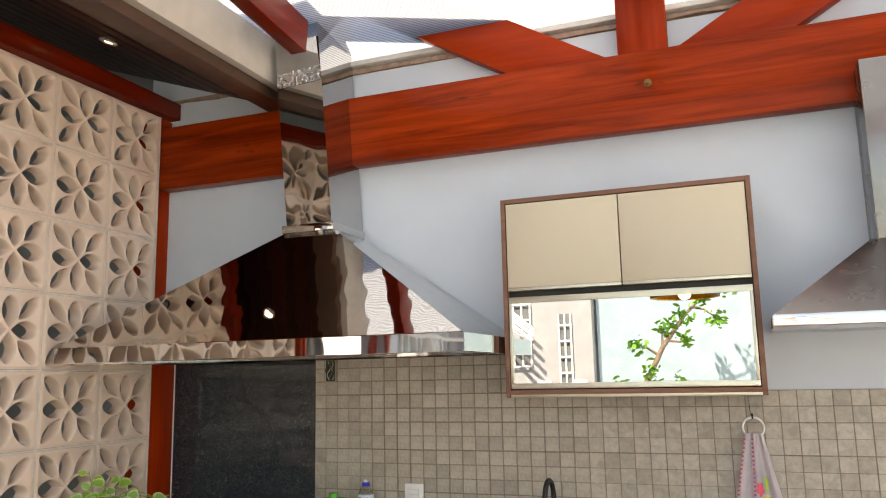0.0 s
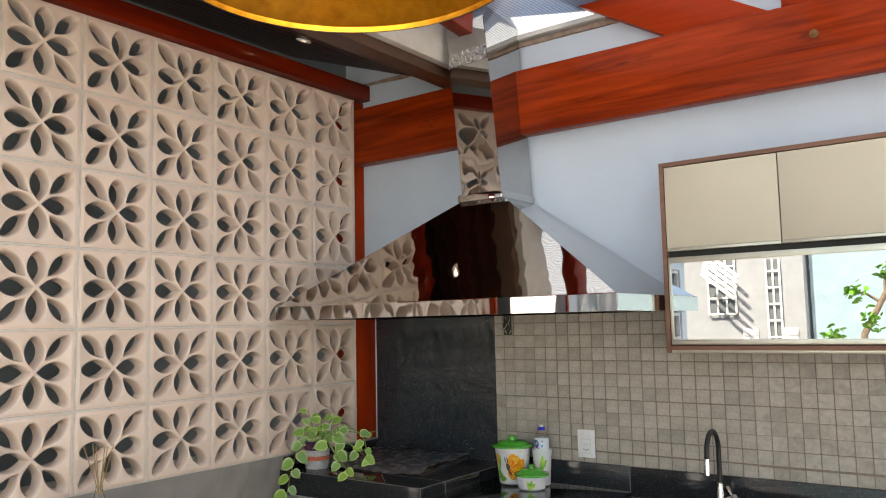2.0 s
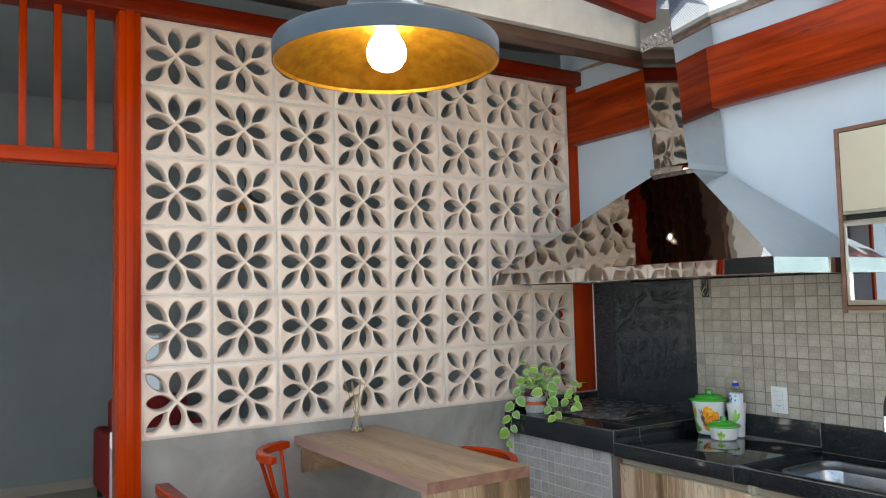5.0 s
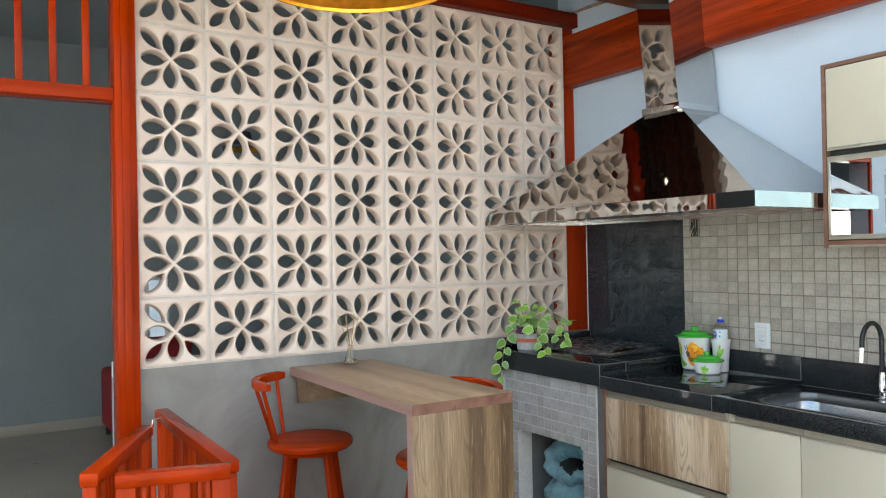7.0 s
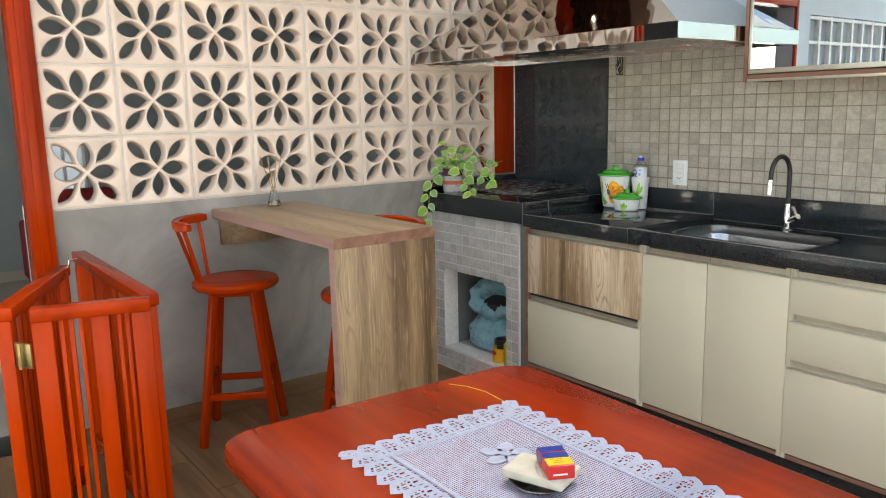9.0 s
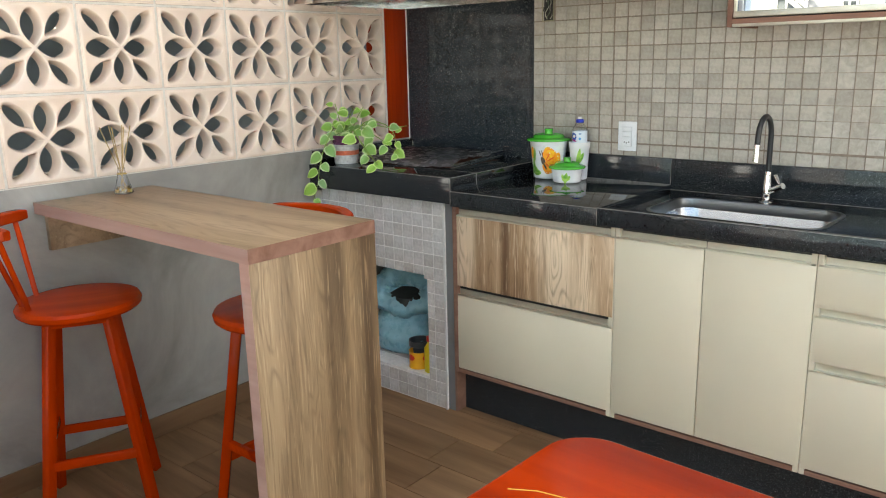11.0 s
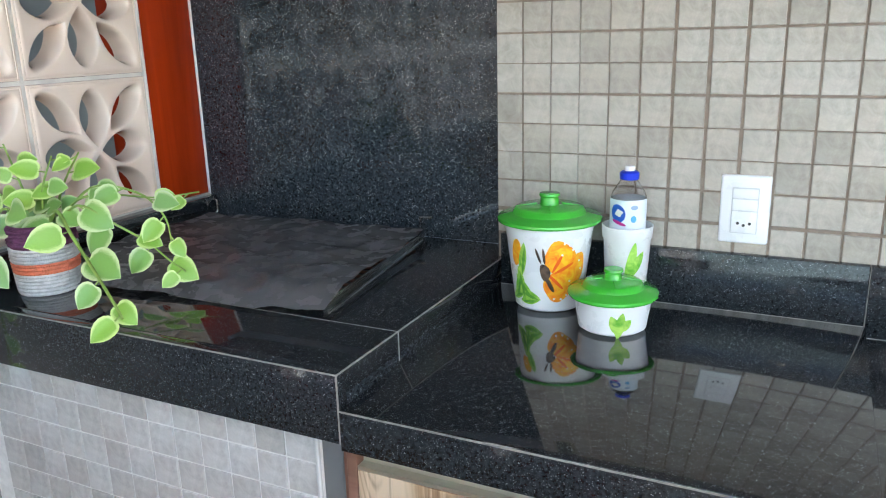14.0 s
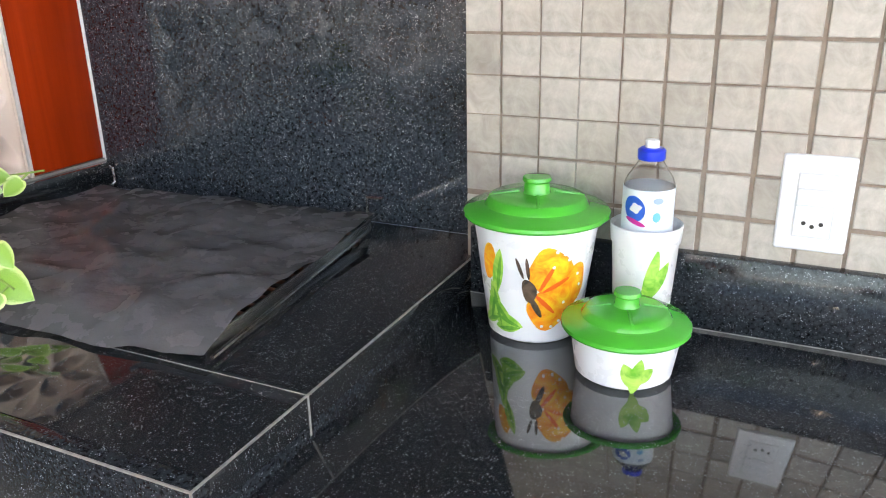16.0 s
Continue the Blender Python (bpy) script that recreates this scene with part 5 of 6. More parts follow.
b = bmesh.new()
g = [[b.verts.new(towel_at(i / 36, j / 22)) for j in range(23)] for i in range(37)]
for i in range(36):
    for j in range(22):
        b.faces.new((g[i][j], g[i + 1][j], g[i + 1][j + 1], g[i][j + 1]))
bmesh.ops.solidify(b, geom=b.faces[:], thickness=0.002)
part("cloth", b, towel_white, towel)
for u in (0.012, 0.40):
    for k in range(26):
        c = towel_at(u, 0.05 + k * 0.036)
        part("edge_stitch", box(c.x - 0.0035, c.x + 0.0035, c.y - 0.0035, c.y - 0.0022, c.z - 0.0028, c.z + 0.0028), pink, towel)


def on_towel(nm, cu, cv, ru, rv, mat, n=12, wob=0.0):
    b = bmesh.new()
    rings = []
    for r in (1.0, 0.6, 0.2):
        ring_ = []
        for k in range(n):
            a = 2 * math.pi * k / n
            q = r * (1 + wob * math.sin(5 * a))
            ring_.append(b.verts.new(towel_at(cu + ru * q * math.cos(a), cv + rv * q * math.sin(a)) - Vector((0, 0.0032, 0))))
        rings.append(ring_)
    for a, c in zip(rings, rings[1:]):
        for k in range(n):
            b.faces.new((a[k], a[(k + 1) % n], c[(k + 1) % n], c[k]))
    b.faces.new(rings[-1])
    part(nm, b, mat, towel)


on_towel("printed_flower", 0.53, 0.47, 0.085, 0.055, plain("red_print", (0.72, 0.10, 0.16), 0.9), 20, 0.2)
on_towel("printed_stem", 0.70, 0.42, 0.05, 0.06, plain("green_print", (0.38, 0.55, 0.10), 0.9), 14, 0.1)
on_towel("printed_basket", 0.66, 0.66, 0.17, 0.15, plain("yellow_print", (0.80, 0.62, 0.16), 0.9), 14, 0.05)

# ---- containers on the worktop ----


def cone_decal(nm, at, r_low, r_high, z_low, z_high, angle, cu, cv, ru, rv, turn, mat, parent, n=18, wob=0.0, lobes=5, lift=0.0006, pointed=False):
    """A painted shape on a tapered pot: cu along the wall from the angle, cv the height, both in metres."""
    b = bmesh.new()
    rings = []
    c, s = math.cos(turn), math.sin(turn)
    for q in (1.0, 0.7, 0.4, 0.12):
        ring_ = []
        for k in range(n):
            a = 2 * math.pi * k / n
            w = q * (1 + wob * math.cos(lobes * a))
            x, y = ru * w * math.cos(a) * (abs(math.cos(a)) ** 0.7 if pointed else 1), rv * w * math.sin(a)
            u, v = cu + x * c - y * s, cv + x * s + y * c
            r = r_low + (r_high - r_low) * (v - z_low) / (z_high - z_low) + lift
            t = angle + u / r
            ring_.append(b.verts.new((at[0] + r * math.cos(t), at[1] + r * math.sin(t), v)))
        rings.append(ring_)
    for a, e in zip(rings, rings[1:]):
        for k in range(n):
            b.faces.new((a[k], a[(k + 1) % n], e[(k + 1) % n], e[k]))
    b.faces.new(rings[-1])
    return part(nm, b, mat, parent)


def petal_paint(name, a, c):
    m, n, l, b = nodes_of(name)
    f = noise_at(n, l, coords(n, l), 45, 3, 0.6, 1.0)
    l.new(ramp(n, l, f, [(0.35, a), (0.65, c)]), b.inputs["Base Color"])
    b.inputs["Roughness"].default_value = 0.35
    return m


orange_paint = petal_paint("orange_petal_paint", (0.90, 0.22, 0.01), (0.95, 0.56, 0.03))
green_paint = petal_paint("green_leaf_paint", (0.12, 0.42, 0.03), (0.46, 0.70, 0.14))
dark_green_paint = petal_paint("dark_green_leaf_paint", (0.05, 0.26, 0.03), (0.16, 0.44, 0.05))
brown_paint = petal_paint("dark_insect_paint", (0.03, 0.02, 0.015), (0.14, 0.09, 0.06))

pot = thing("food_pot", (0.945, -0.010, COUNTER), "white plastic pot with a green lid, painted orange flower and leaves", "food container", "painted white containers with green lids")
PA = (0.945, -0.010)
part("pot_body", lathe([(0, 0.0005), (0.056, 0.0005), (0.060, 0.004), (0.0775, 0.140), (0.0785, 0.143), (0.0785, 0.160), (0.076, 0.160), (0.058, 0.006), (0, 0.005)], (*PA, COUNTER), 56), white_plastic, pot)
lid = part("lid", lathe([(0.0865, 0.156), (0.0915, 0.1565), (0.093, 0.159), (0.0925, 0.163), (0.089, 0.1655), (0.070, 0.1690), (0.066, 0.1705), (0.061, 0.1790), (0.057, 0.1810), (0.030, 0.1835), (0, 0.184)], (*PA, COUNTER), 56), green_plastic, pot, "domed green lid")
part("knob", lathe([(0.018, 0.183), (0.0165, 0.186), (0.0160, 0.197), (0.0185, 0.200), (0.0175, 0.204), (0, 0.205)], (*PA, COUNTER), 20), green_plastic, lid)
for a in (20, 110, 200, 290):
    a = radians(a)
    part("lid_rib", beam((PA[0] + 0.022 * math.cos(a), PA[1] + 0.022 * math.sin(a), COUNTER + 0.1855), (PA[0] + 0.060 * math.cos(a), PA[1] + 0.060 * math.sin(a), COUNTER + 0.1795), 0.004, 0.003, 0.001), green_plastic, lid)
PR = (0.060, 0.0775, COUNTER + 0.004, COUNTER + 0.140)
FACE = radians(-74)
for k, (u, v, ru, rv, t) in enumerate(((0.024, 1.041, 0.028, 0.034, 0.25), (0.020, 0.992, 0.026, 0.030, -0.2), (0.048, 1.018, 0.022, 0.035, -0.55))):
    cone_decal("painted_wing", PA, *PR, FACE, u, v, ru, rv, t, orange_paint, pot, 26, 0.06, 4, 0.0004 + 0.0003 * k)
for k, (u, v, t) in enumerate(((0.018, 1.035, -0.5), (0.030, 1.025, -1.1), (0.015, 1.000, -2.4))):
    cone_decal("painted_vein", PA, *PR, FACE, u, v, 0.0030, 0.020, t, plain("red_orange_streak", (0.85, 0.12, 0.01), 0.4), pot, 12, 0, 3, 0.0016)
for u, v in ((0.030, 1.070), (0.040, 1.066), (0.046, 1.058), (0.060, 1.036), (0.064, 1.020), (0.034, 0.974), (0.024, 0.967), (0.012, 0.968), (0.026, 1.050), (0.040, 1.000)):
    cone_decal("painted_dot", PA, *PR, FACE, u, v, 0.0022, 0.0022, 0, white_plastic, pot, 8, 0, 3, 0.0019)
cone_decal("painted_insect_body", PA, *PR, FACE, -0.004, 1.018, 0.009, 0.016, 0.2, brown_paint, pot, 14, 0.08, 3, 0.0020)
cone_decal("painted_insect_tail", PA, *PR, FACE, 0.004, 0.996, 0.0038, 0.017, 0.45, brown_paint, pot, 12, 0, 3, 0.0020)
for u, t in ((-0.016, 0.35), (-0.006, 0.12)):
    cone_decal("painted_feeler", PA, *PR, FACE, u, 1.048, 0.0024, 0.015, t, brown_paint, pot, 10, 0, 3, 0.0018)
for u, v, t, h in ((-0.034, 0.972, 1.25, 0.024), (-0.032, 0.962, 1.75, 0.020), (-0.044, 0.984, 0.75, 0.030), (-0.050, 0.990, 0.25, 0.034), (-0.058, 0.986, -0.25, 0.030), (-0.047, 1.036, -0.12, 0.034), (-0.060, 0.968, -1.1, 0.020)):
    cone_decal("painted_leaf", PA, *PR, FACE, u, v, 0.0085, h, t, green_paint, pot, 20, 0.0, 3, 0.0009, True)
    cone_decal("painted_leaf_shade", PA, *PR, FACE, u + 0.002, v - 0.002, 0.0030, h * 0.8, t, dark_green_paint, pot, 16, 0.0, 3, 0.0013, True)
cone_decal("painted_bud", PA, *PR, FACE, -0.062, 1.048, 0.012, 0.026, -0.1, orange_paint, pot, 14, 0, 3, 0.0007)

bowl = thing("food_bowl", (1.081, -0.086, COUNTER), "small white plastic bowl with a green lid and a painted leaf", "food container", "painted white containers with green lids")
BA = (1.081, -0.086)
part("bowl_body", lathe([(0, 0.0005), (0.050, 0.0005), (0.056, 0.005), (0.0635, 0.055), (0.0645, 0.062), (0.062, 0.062), (0.053, 0.006), (0, 0.005)], (*BA, COUNTER), 48), white_plastic, bowl)
lid = part("lid", lathe([(0.068, 0.057), (0.0730, 0.0575), (0.0745, 0.060), (0.0740, 0.064), (0.071, 0.0665), (0.055, 0.0700), (0.0515, 0.0715), (0.0470, 0.0790), (0.043, 0.0810), (0.024, 0.0832), (0, 0.084)], (*BA, COUNTER), 48), green_plastic, bowl, "domed green lid")
part("knob", lathe([(0.0155, 0.083), (0.0140, 0.086), (0.0135, 0.0945), (0.0158, 0.097), (0.0148, 0.101), (0, 0.102)], (*BA, COUNTER), 20), green_plastic, lid)
for a in (20, 110, 200, 290):
    a = radians(a)
    part("lid_rib", beam((BA[0] + 0.018 * math.cos(a), BA[1] + 0.018 * math.sin(a), COUNTER + 0.0845), (BA[0] + 0.046 * math.cos(a), BA[1] + 0.046 * math.sin(a), COUNTER + 0.0797), 0.004, 0.003, 0.001), green_plastic, lid)
for u, t, h in ((0.002, -0.15, 0.024), (-0.006, 0.4, 0.019), (0.010, -0.8, 0.014)):
    cone_decal("painted_leaf", BA, 0.056, 0.0635, COUNTER + 0.005, COUNTER + 0.055, radians(-66), u, 0.962, 0.0085, h, t, green_paint, bowl, 20, 0.0, 3, 0.0006, True)

cup = thing("tall_cup", (1.079, 0.014, COUNTER), "tall white plastic cup with a painted leaf holding a bottle", "cup")
CA = (1.079, 0.014)
part("cup_wall", lathe([(0, 0.0005), (0.031, 0.0005), (0.033, 0.004), (0.0405, 0.128), (0.0425, 0.131), (0.0440, 0.152), (0.0425, 0.153), (0.0385, 0.128), (0.031, 0.006), (0, 0.005)], (*CA, COUNTER), 44), white_plastic, cup)
for u, t, h in ((0.0, -0.15, 0.044), (0.009, -0.5, 0.028)):
    cone_decal("painted_leaf", CA, 0.033, 0.0405, COUNTER + 0.004, COUNTER + 0.128, radians(-66), u, 1.028, 0.0085, h, t, green_paint, cup, 20, 0.0, 3, 0.0006, True)

bottle = thing("detergent_bottle", (1.079, 0.014, COUNTER + 0.006), "clear plastic detergent bottle with a blue cap standing in the cup", "bottle")
clear = clear_glass("clear_bottle_plastic", (0.97, 0.98, 0.98), 0.05)
part("bottle_body", lathe([(0, 0.002), (0.027, 0.002), (0.0295, 0.008), (0.0305, 0.15), (0.0305, 0.196), (0.027, 0.205), (0.016, 0.222), (0.0125, 0.228), (0.0125, 0.234), (0.0118, 0.234), (0.0118, 0.228), (0.0153, 0.2216), (0.0263, 0.2046), (0.0298, 0.1957), (0.0298, 0.15), (0.0288, 0.0085), (0, 0.003)], (*CA, COUNTER + 0.006), 36), clear, bottle)
part("bottle_cap", lathe([(0.0158, 0.226), (0.0165, 0.228), (0.0165, 0.237), (0.013, 0.240), (0.008, 0.2405)], (*CA, COUNTER + 0.006), 28), plain("blue_cap_plastic", (0.01, 0.04, 0.62), 0.3), bottle, "blue cap")
part("nozzle", lathe([(0.0085, 0.240), (0.0085, 0.248), (0.007, 0.2495), (0, 0.2495)], (*CA, COUNTER + 0.006), 20), white_plastic, bottle)
part("bottle_label", lathe([(0.0308, 0.120), (0.0311, 0.120), (0.0311, 0.194), (0.0308, 0.194)], (*CA, COUNTER + 0.006), 36), plain("pale_blue_label", (0.74, 0.82, 0.88), 0.4), bottle)
LAB = (0.0311, 0.0311, 1.0, 1.2)
cone_decal("label_blue_disc", CA, *LAB, radians(-78), -0.018, 1.117, 0.014, 0.016, 0.4, plain("label_blue", (0.01, 0.10, 0.50), 0.4), bottle, 20)
cone_decal("label_white_letters", CA, *LAB, radians(-78), -0.016, 1.118, 0.0075, 0.006, 0.3, white_card, bottle, 14, 0.2, 4, 0.0010)
cone_decal("label_pink_swoosh", CA, *LAB, radians(-78), -0.016, 1.101, 0.014, 0.003, -0.3, plain("label_pink", (0.55, 0.02, 0.25), 0.4), bottle, 14, 0, 3, 0.0012)
cone_decal("label_drop", CA, *LAB, radians(-78), 0.010, 1.108, 0.005, 0.006, 0, plain("label_cyan", (0.10, 0.42, 0.75), 0.4), bottle, 12)
cone_decal("label_print", CA, *LAB, radians(-78), 0.011, 1.128, 0.0065, 0.004, 0, plain("label_grey", (0.30, 0.42, 0.60), 0.5), bottle, 12)

# ---- covered barbecue grate ----
grate = thing("barbecue_grate", (0.36, -0.14, GRILL), "barbecue grate of steel bars with bent handles lying on the granite", "grill grate")
rod = steel("grate_wire", 0.22, 0.0, 1.0, (0.55, 0.54, 0.52))
for x0, x1, hx in ((0.060, 0.030, -0.01), (0.640, 0.600, 0.03)):
    part("side_rail", tube([(x0 + 0.05 * (hx > 0), -0.34, GRILL + 0.008), (x0, 0.08, GRILL + 0.014), (x1, 0.150, GRILL + 0.016), (x1, 0.150, GRILL + 0.046), (x1 + hx, 0.150, GRILL + 0.048)], 0.0030, 8), rod, grate)
part("side_plate", beam((0.672, -0.33, GRILL + 0.010), (0.628, 0.11, GRILL + 0.014), 0.003, 0.018, 0.0005), rod, grate)
for k in range(16):
    y = -0.31 + k * 0.026
    part("bar", tube([(0.07, y, GRILL + 0.006), (0.655 - 0.002 * k, y, GRILL + 0.006)], 0.0028, 6), plain("rusty_bar", (0.16, 0.06, 0.03), 0.7, 0.5, 0.3, 40), grate)

cover = thing("grill_cover", (0.36, -0.15, GRILL), "creased black plastic sheet spread over the barbecue grate", "cover sheet")
b = bmesh.new()
na, nb = 96, 84
corner = [Vector((0.045, -0.395, 0)), Vector((0.690, -0.352, 0)), Vector((0.632, 0.122, 0)), Vector((0.048, 0.100, 0))]
g = []
for i in range(na + 1):
    row = []
    for j in range(nb + 1):
        u, v = i / na, j / nb
        p = corner[0].lerp(corner[1], u).lerp(corner[3].lerp(corner[2], u), v)
        edge = min(1, v / 0.16)
        h = 0.026 - 0.020 * (1 - edge) ** 1.6 + 0.006 * (u > 0.9) * (u - 0.9) * 10 * v
        h += 0.0060 * noise.noise((p.x * 4, p.y * 9, 2)) + 0.0052 * noise.noise((p.x * 13, p.y * 21 + p.x * 6, 5)) + 0.0011 * noise.noise((p.x * 60, p.y * 55, 6))
        h += 0.0050 * max(0.0, 1 - 4 * abs(noise.noise((p.x * 5 + p.y * 3, p.y * 8, 9)))) + 0.012 * max(0, u - 0.72) * max(0, 0.5 - v) * 6
        p.y += 0.012 * noise.noise((u * 7, 3, 0)) * (1 - v) + 0.006 * noise.noise((u * 9, 8, 0)) * v
        row.append(b.verts.new((p.x, p.y, GRILL + max(0.004, h))))
    g.append(row)
for i in range(na):
    for j in range(nb):
        b.faces.new((g[i][j], g[i + 1][j], g[i + 1][j + 1], g[i][j + 1]))
bmesh.ops.solidify(b, geom=b.faces[:], thickness=0.0018)
part("sheet", b, plain("black_plastic_sheet", (0.21, 0.213, 0.222), 0.27, 0, 0.12, 9, 0.55, 26), cover, "", 80)

# ---- potted trailing plant ----
plant = thing("trailing_plant", (0.125, -0.405, GRILL), "variegated trailing plant in a rope-wrapped pot with an orange band", "potted plant")
PP = (0.125, -0.405)
planter = part("planter", lathe([(0, 0.001), (0.044, 0.001), (0.050, 0.006), (0.054, 0.082), (0.056, 0.126), (0.052, 0.127), (0.049, 0.112), (0, 0.109)], (*PP, GRILL), 36), plain("purple_knit", (0.13, 0.035, 0.085), 0.95, 0, 0.2, 60, 0.8, 300), plant, "purple knitted pot cover")
rope, coral = plain("white_rope", (0.60, 0.60, 0.60), 0.95, 0, 0.15, 80, 0.8, 400), plain("coral_rope", (0.80, 0.22, 0.12), 0.9, 0, 0.15, 80, 0.8, 400)
for k in range(13):
    z = 0.004 + k * 0.0066
    r = 0.0485 + 0.0045 * min(1, k / 10) + (0.001 if k < 1 else 0.002)
    part("rope_coil", tube(arc((*PP, GRILL + z), r, 0, 360, 30, (1, 0, 0), (0, 1, 0)), 0.0036, 6), coral if 6 <= k <= 8 else rope, planter)
for k in range(8):
    z = 0.093 + k * 0.0042
    part("yarn_coil", tube([Vector(PP).to_3d() + Vector(((0.0545 + 0.002 * math.sin(t * 9 + k)) * math.cos(t), (0.0545 + 0.002 * math.sin(t * 9 + k)) * math.sin(t), GRILL + z + 0.002 * math.sin(t * 5 + k * 2))) for t in [2 * math.pi * i / 30 for i in range(31)]], 0.0034, 6), plain("purple_yarn", (0.16, 0.045, 0.11), 0.95, 0, 0.25, 90, 0.8, 400), planter)


def leaf_mesh(width, mat):
    """A heart-shaped leaf along +x, unit long, folded a little along its rib and curled at the tip."""
    me = bpy.data.meshes.new("leaf")
    vs, fs, rim = [], [], []
    outline = [(0.0, 0.0), (-0.04, 0.16), (0.0, 0.29), (0.12, 0.40), (0.30, 0.45), (0.50, 0.43), (0.68, 0.34), (0.83, 0.20), (0.93, 0.08), (1.0, 0.0)]
    for t, w in outline:
        rib = max(0.0, t)
        for s in (-1.0, -0.78, -0.4, 0.0, 0.4, 0.78, 1.0):
            x = rib + (t - rib) * abs(s)
            y = w * s * width
            vs.append((x, y, 0.16 * abs(y) - 0.18 * x * x + 0.10 * x))
            rim.append(max(abs(s), 0.0) if 0 < t < 1 else 1.0)
    for i in range(len(outline) - 1):
        for j in range(6):
            fs.append((i * 7 + j, i * 7 + j + 1, i * 7 + j + 8, i * 7 + j + 7))
    me.from_pydata(vs, [], fs)
    a = me.color_attributes.new("rim", "FLOAT_COLOR", "POINT")
    for k, r in enumerate(rim):
        a.data[k].color = (r * 0.88, r * 0.88, r * 0.88, 1)
    for p in me.polygons:
        p.use_smooth = True
    me.materials.append(mat)
    return me


leaf_kinds = [leaf_mesh(1.0, leaf_mat("variegated_leaf", (0.20, 0.40, 0.085), (0.56, 0.66, 0.34))), leaf_mesh(0.92, leaf_mat("young_variegated_leaf", (0.24, 0.46, 0.06), (0.56, 0.70, 0.26))), leaf_mesh(0.85, leaf_mat("grey_green_leaf", (0.19, 0.37, 0.11), (0.52, 0.60, 0.34)))]
stem_green = plain("green_stem", (0.22, 0.34, 0.07), 0.5, 0, 0.2, 60)
rng = random.Random(7)


def add_leaf(p, way, face, size, kind, parent):
    """A leaf whose base is at p, that points along way and turns its upper side to face."""
    x = Vector(way).normalized()
    z = (Vector(face) - x * Vector(face).dot(x)).normalized()
    y = z.cross(x)
    m = Matrix((x, y, z)).transposed().to_4x4()
    ob = new("leaf", leaf_kinds[kind])
    ob.parent = parent
    ob.matrix_local = Matrix.Translation(Vector(p) - ORIGIN[parent.name]) @ m @ Matrix.Diagonal((size, size, size, 1))


def vine(pts, n, size, spread_, kinds=(0, 0, 2, 1), r=0.0026):
    pts = [Vector(p) for p in pts]
    fine = []
    for i in range(len(pts) - 1):
        p0, p1, p2, p3 = pts[max(i - 1, 0)], pts[i], pts[i + 1], pts[min(i + 2, len(pts) - 1)]
        for k in range(6):
            t = k / 6
            fine.append(0.5 * ((2 * p1) + (p2 - p0) * t + (2 * p0 - 5 * p1 + 4 * p2 - p3) * t * t + (3 * p1 - 3 * p2 + p3 - p0) * t ** 3))
    fine.append(pts[-1])
    st = part("vine", tube(fine, r, 8, None, [1 - 0.5 * k / len(fine) for k in range(len(fine))]), stem_green, plant)
    for k in range(n):
        i = int((k + 0.6) / n * (len(fine) - 1))
        d = (fine[min(i + 1, len(fine) - 1)] - fine[max(i - 1, 0)]).normalized()
        side = Vector((0.88, 0.45, 0)) * (1 if k % 2 else -1)
        way = side * spread_ + d * 0.5 + Vector((0, -0.25, rng.uniform(-0.9, 0.15)))
        face = Vector((0.55 + rng.uniform(-0.3, 0.3), -0.85 + rng.uniform(-0.2, 0.2), 0.55 + rng.uniform(-0.25, 0.35)))
        s = size * rng.uniform(0.85, 1.35) * (0.7 if k == n - 1 else 1)
        base = fine[i] + way.normalized() * 0.012
        part("petiole", tube([fine[i], base], 0.0013, 6), stem_green, st)
        add_leaf(base, way, face, s, 1 if k >= n - 2 else rng.choice(kinds), st)


top_z = GRILL + 0.112
vine([(0.110, -0.42, top_z), (0.125, -0.47, top_z + 0.05), (0.120, -0.52, 1.085), (0.112, -0.540, 1.03), (0.094, -0.545, 0.965), (0.080, -0.545, 0.905), (0.040, -0.543, 0.830)], 10, 0.052, 1.0)
vine([(0.150, -0.41, top_z), (0.180, -0.41, 1.140), (0.237, -0.43, 1.103), (0.318, -0.46, 1.055), (0.399, -0.50, 1.026), (0.430, -0.515, 1.012)], 7, 0.052, 1.0, (0, 0, 1), 0.0040)
vine([(0.155, -0.40, top_z), (0.224, -0.40, 1.151), (0.288, -0.38, 1.117), (0.335, -0.36, 1.085), (0.382, -0.36, 1.057), (0.415, -0.36, 1.042)], 7, 0.050, 0.9)
vine([(0.150, -0.395, top_z), (0.200, -0.38, 1.155), (0.240, -0.34, 1.159), (0.283, -0.28, 1.145), (0.350, -0.24, 1.152)], 5, 0.045, 0.7)
vine([(0.150, -0.395, top_z), (0.220, -0.365, 1.175), (0.300, -0.335, 1.165), (0.360, -0.340, 1.130), (0.385, -0.355, 1.090)], 6, 0.044, 0.8)
vine([(0.130, -0.40, top_z), (0.150, -0.41, 1.17), (0.177, -0.40, 1.235)], 6, 0.042, 0.9)
vine([(0.135, -0.39, top_z), (0.175, -0.385, 1.18), (0.221, -0.38, 1.240)], 5, 0.042, 0.9)
vine([(0.115, -0.40, top_z), (0.095, -0.41, 1.19), (0.084, -0.42, 1.255)], 5, 0.040, 0.9)
vine([(0.110, -0.41, top_z), (0.080, -0.42, 1.15), (0.050, -0.43, 1.165)], 4, 0.046, 0.9)

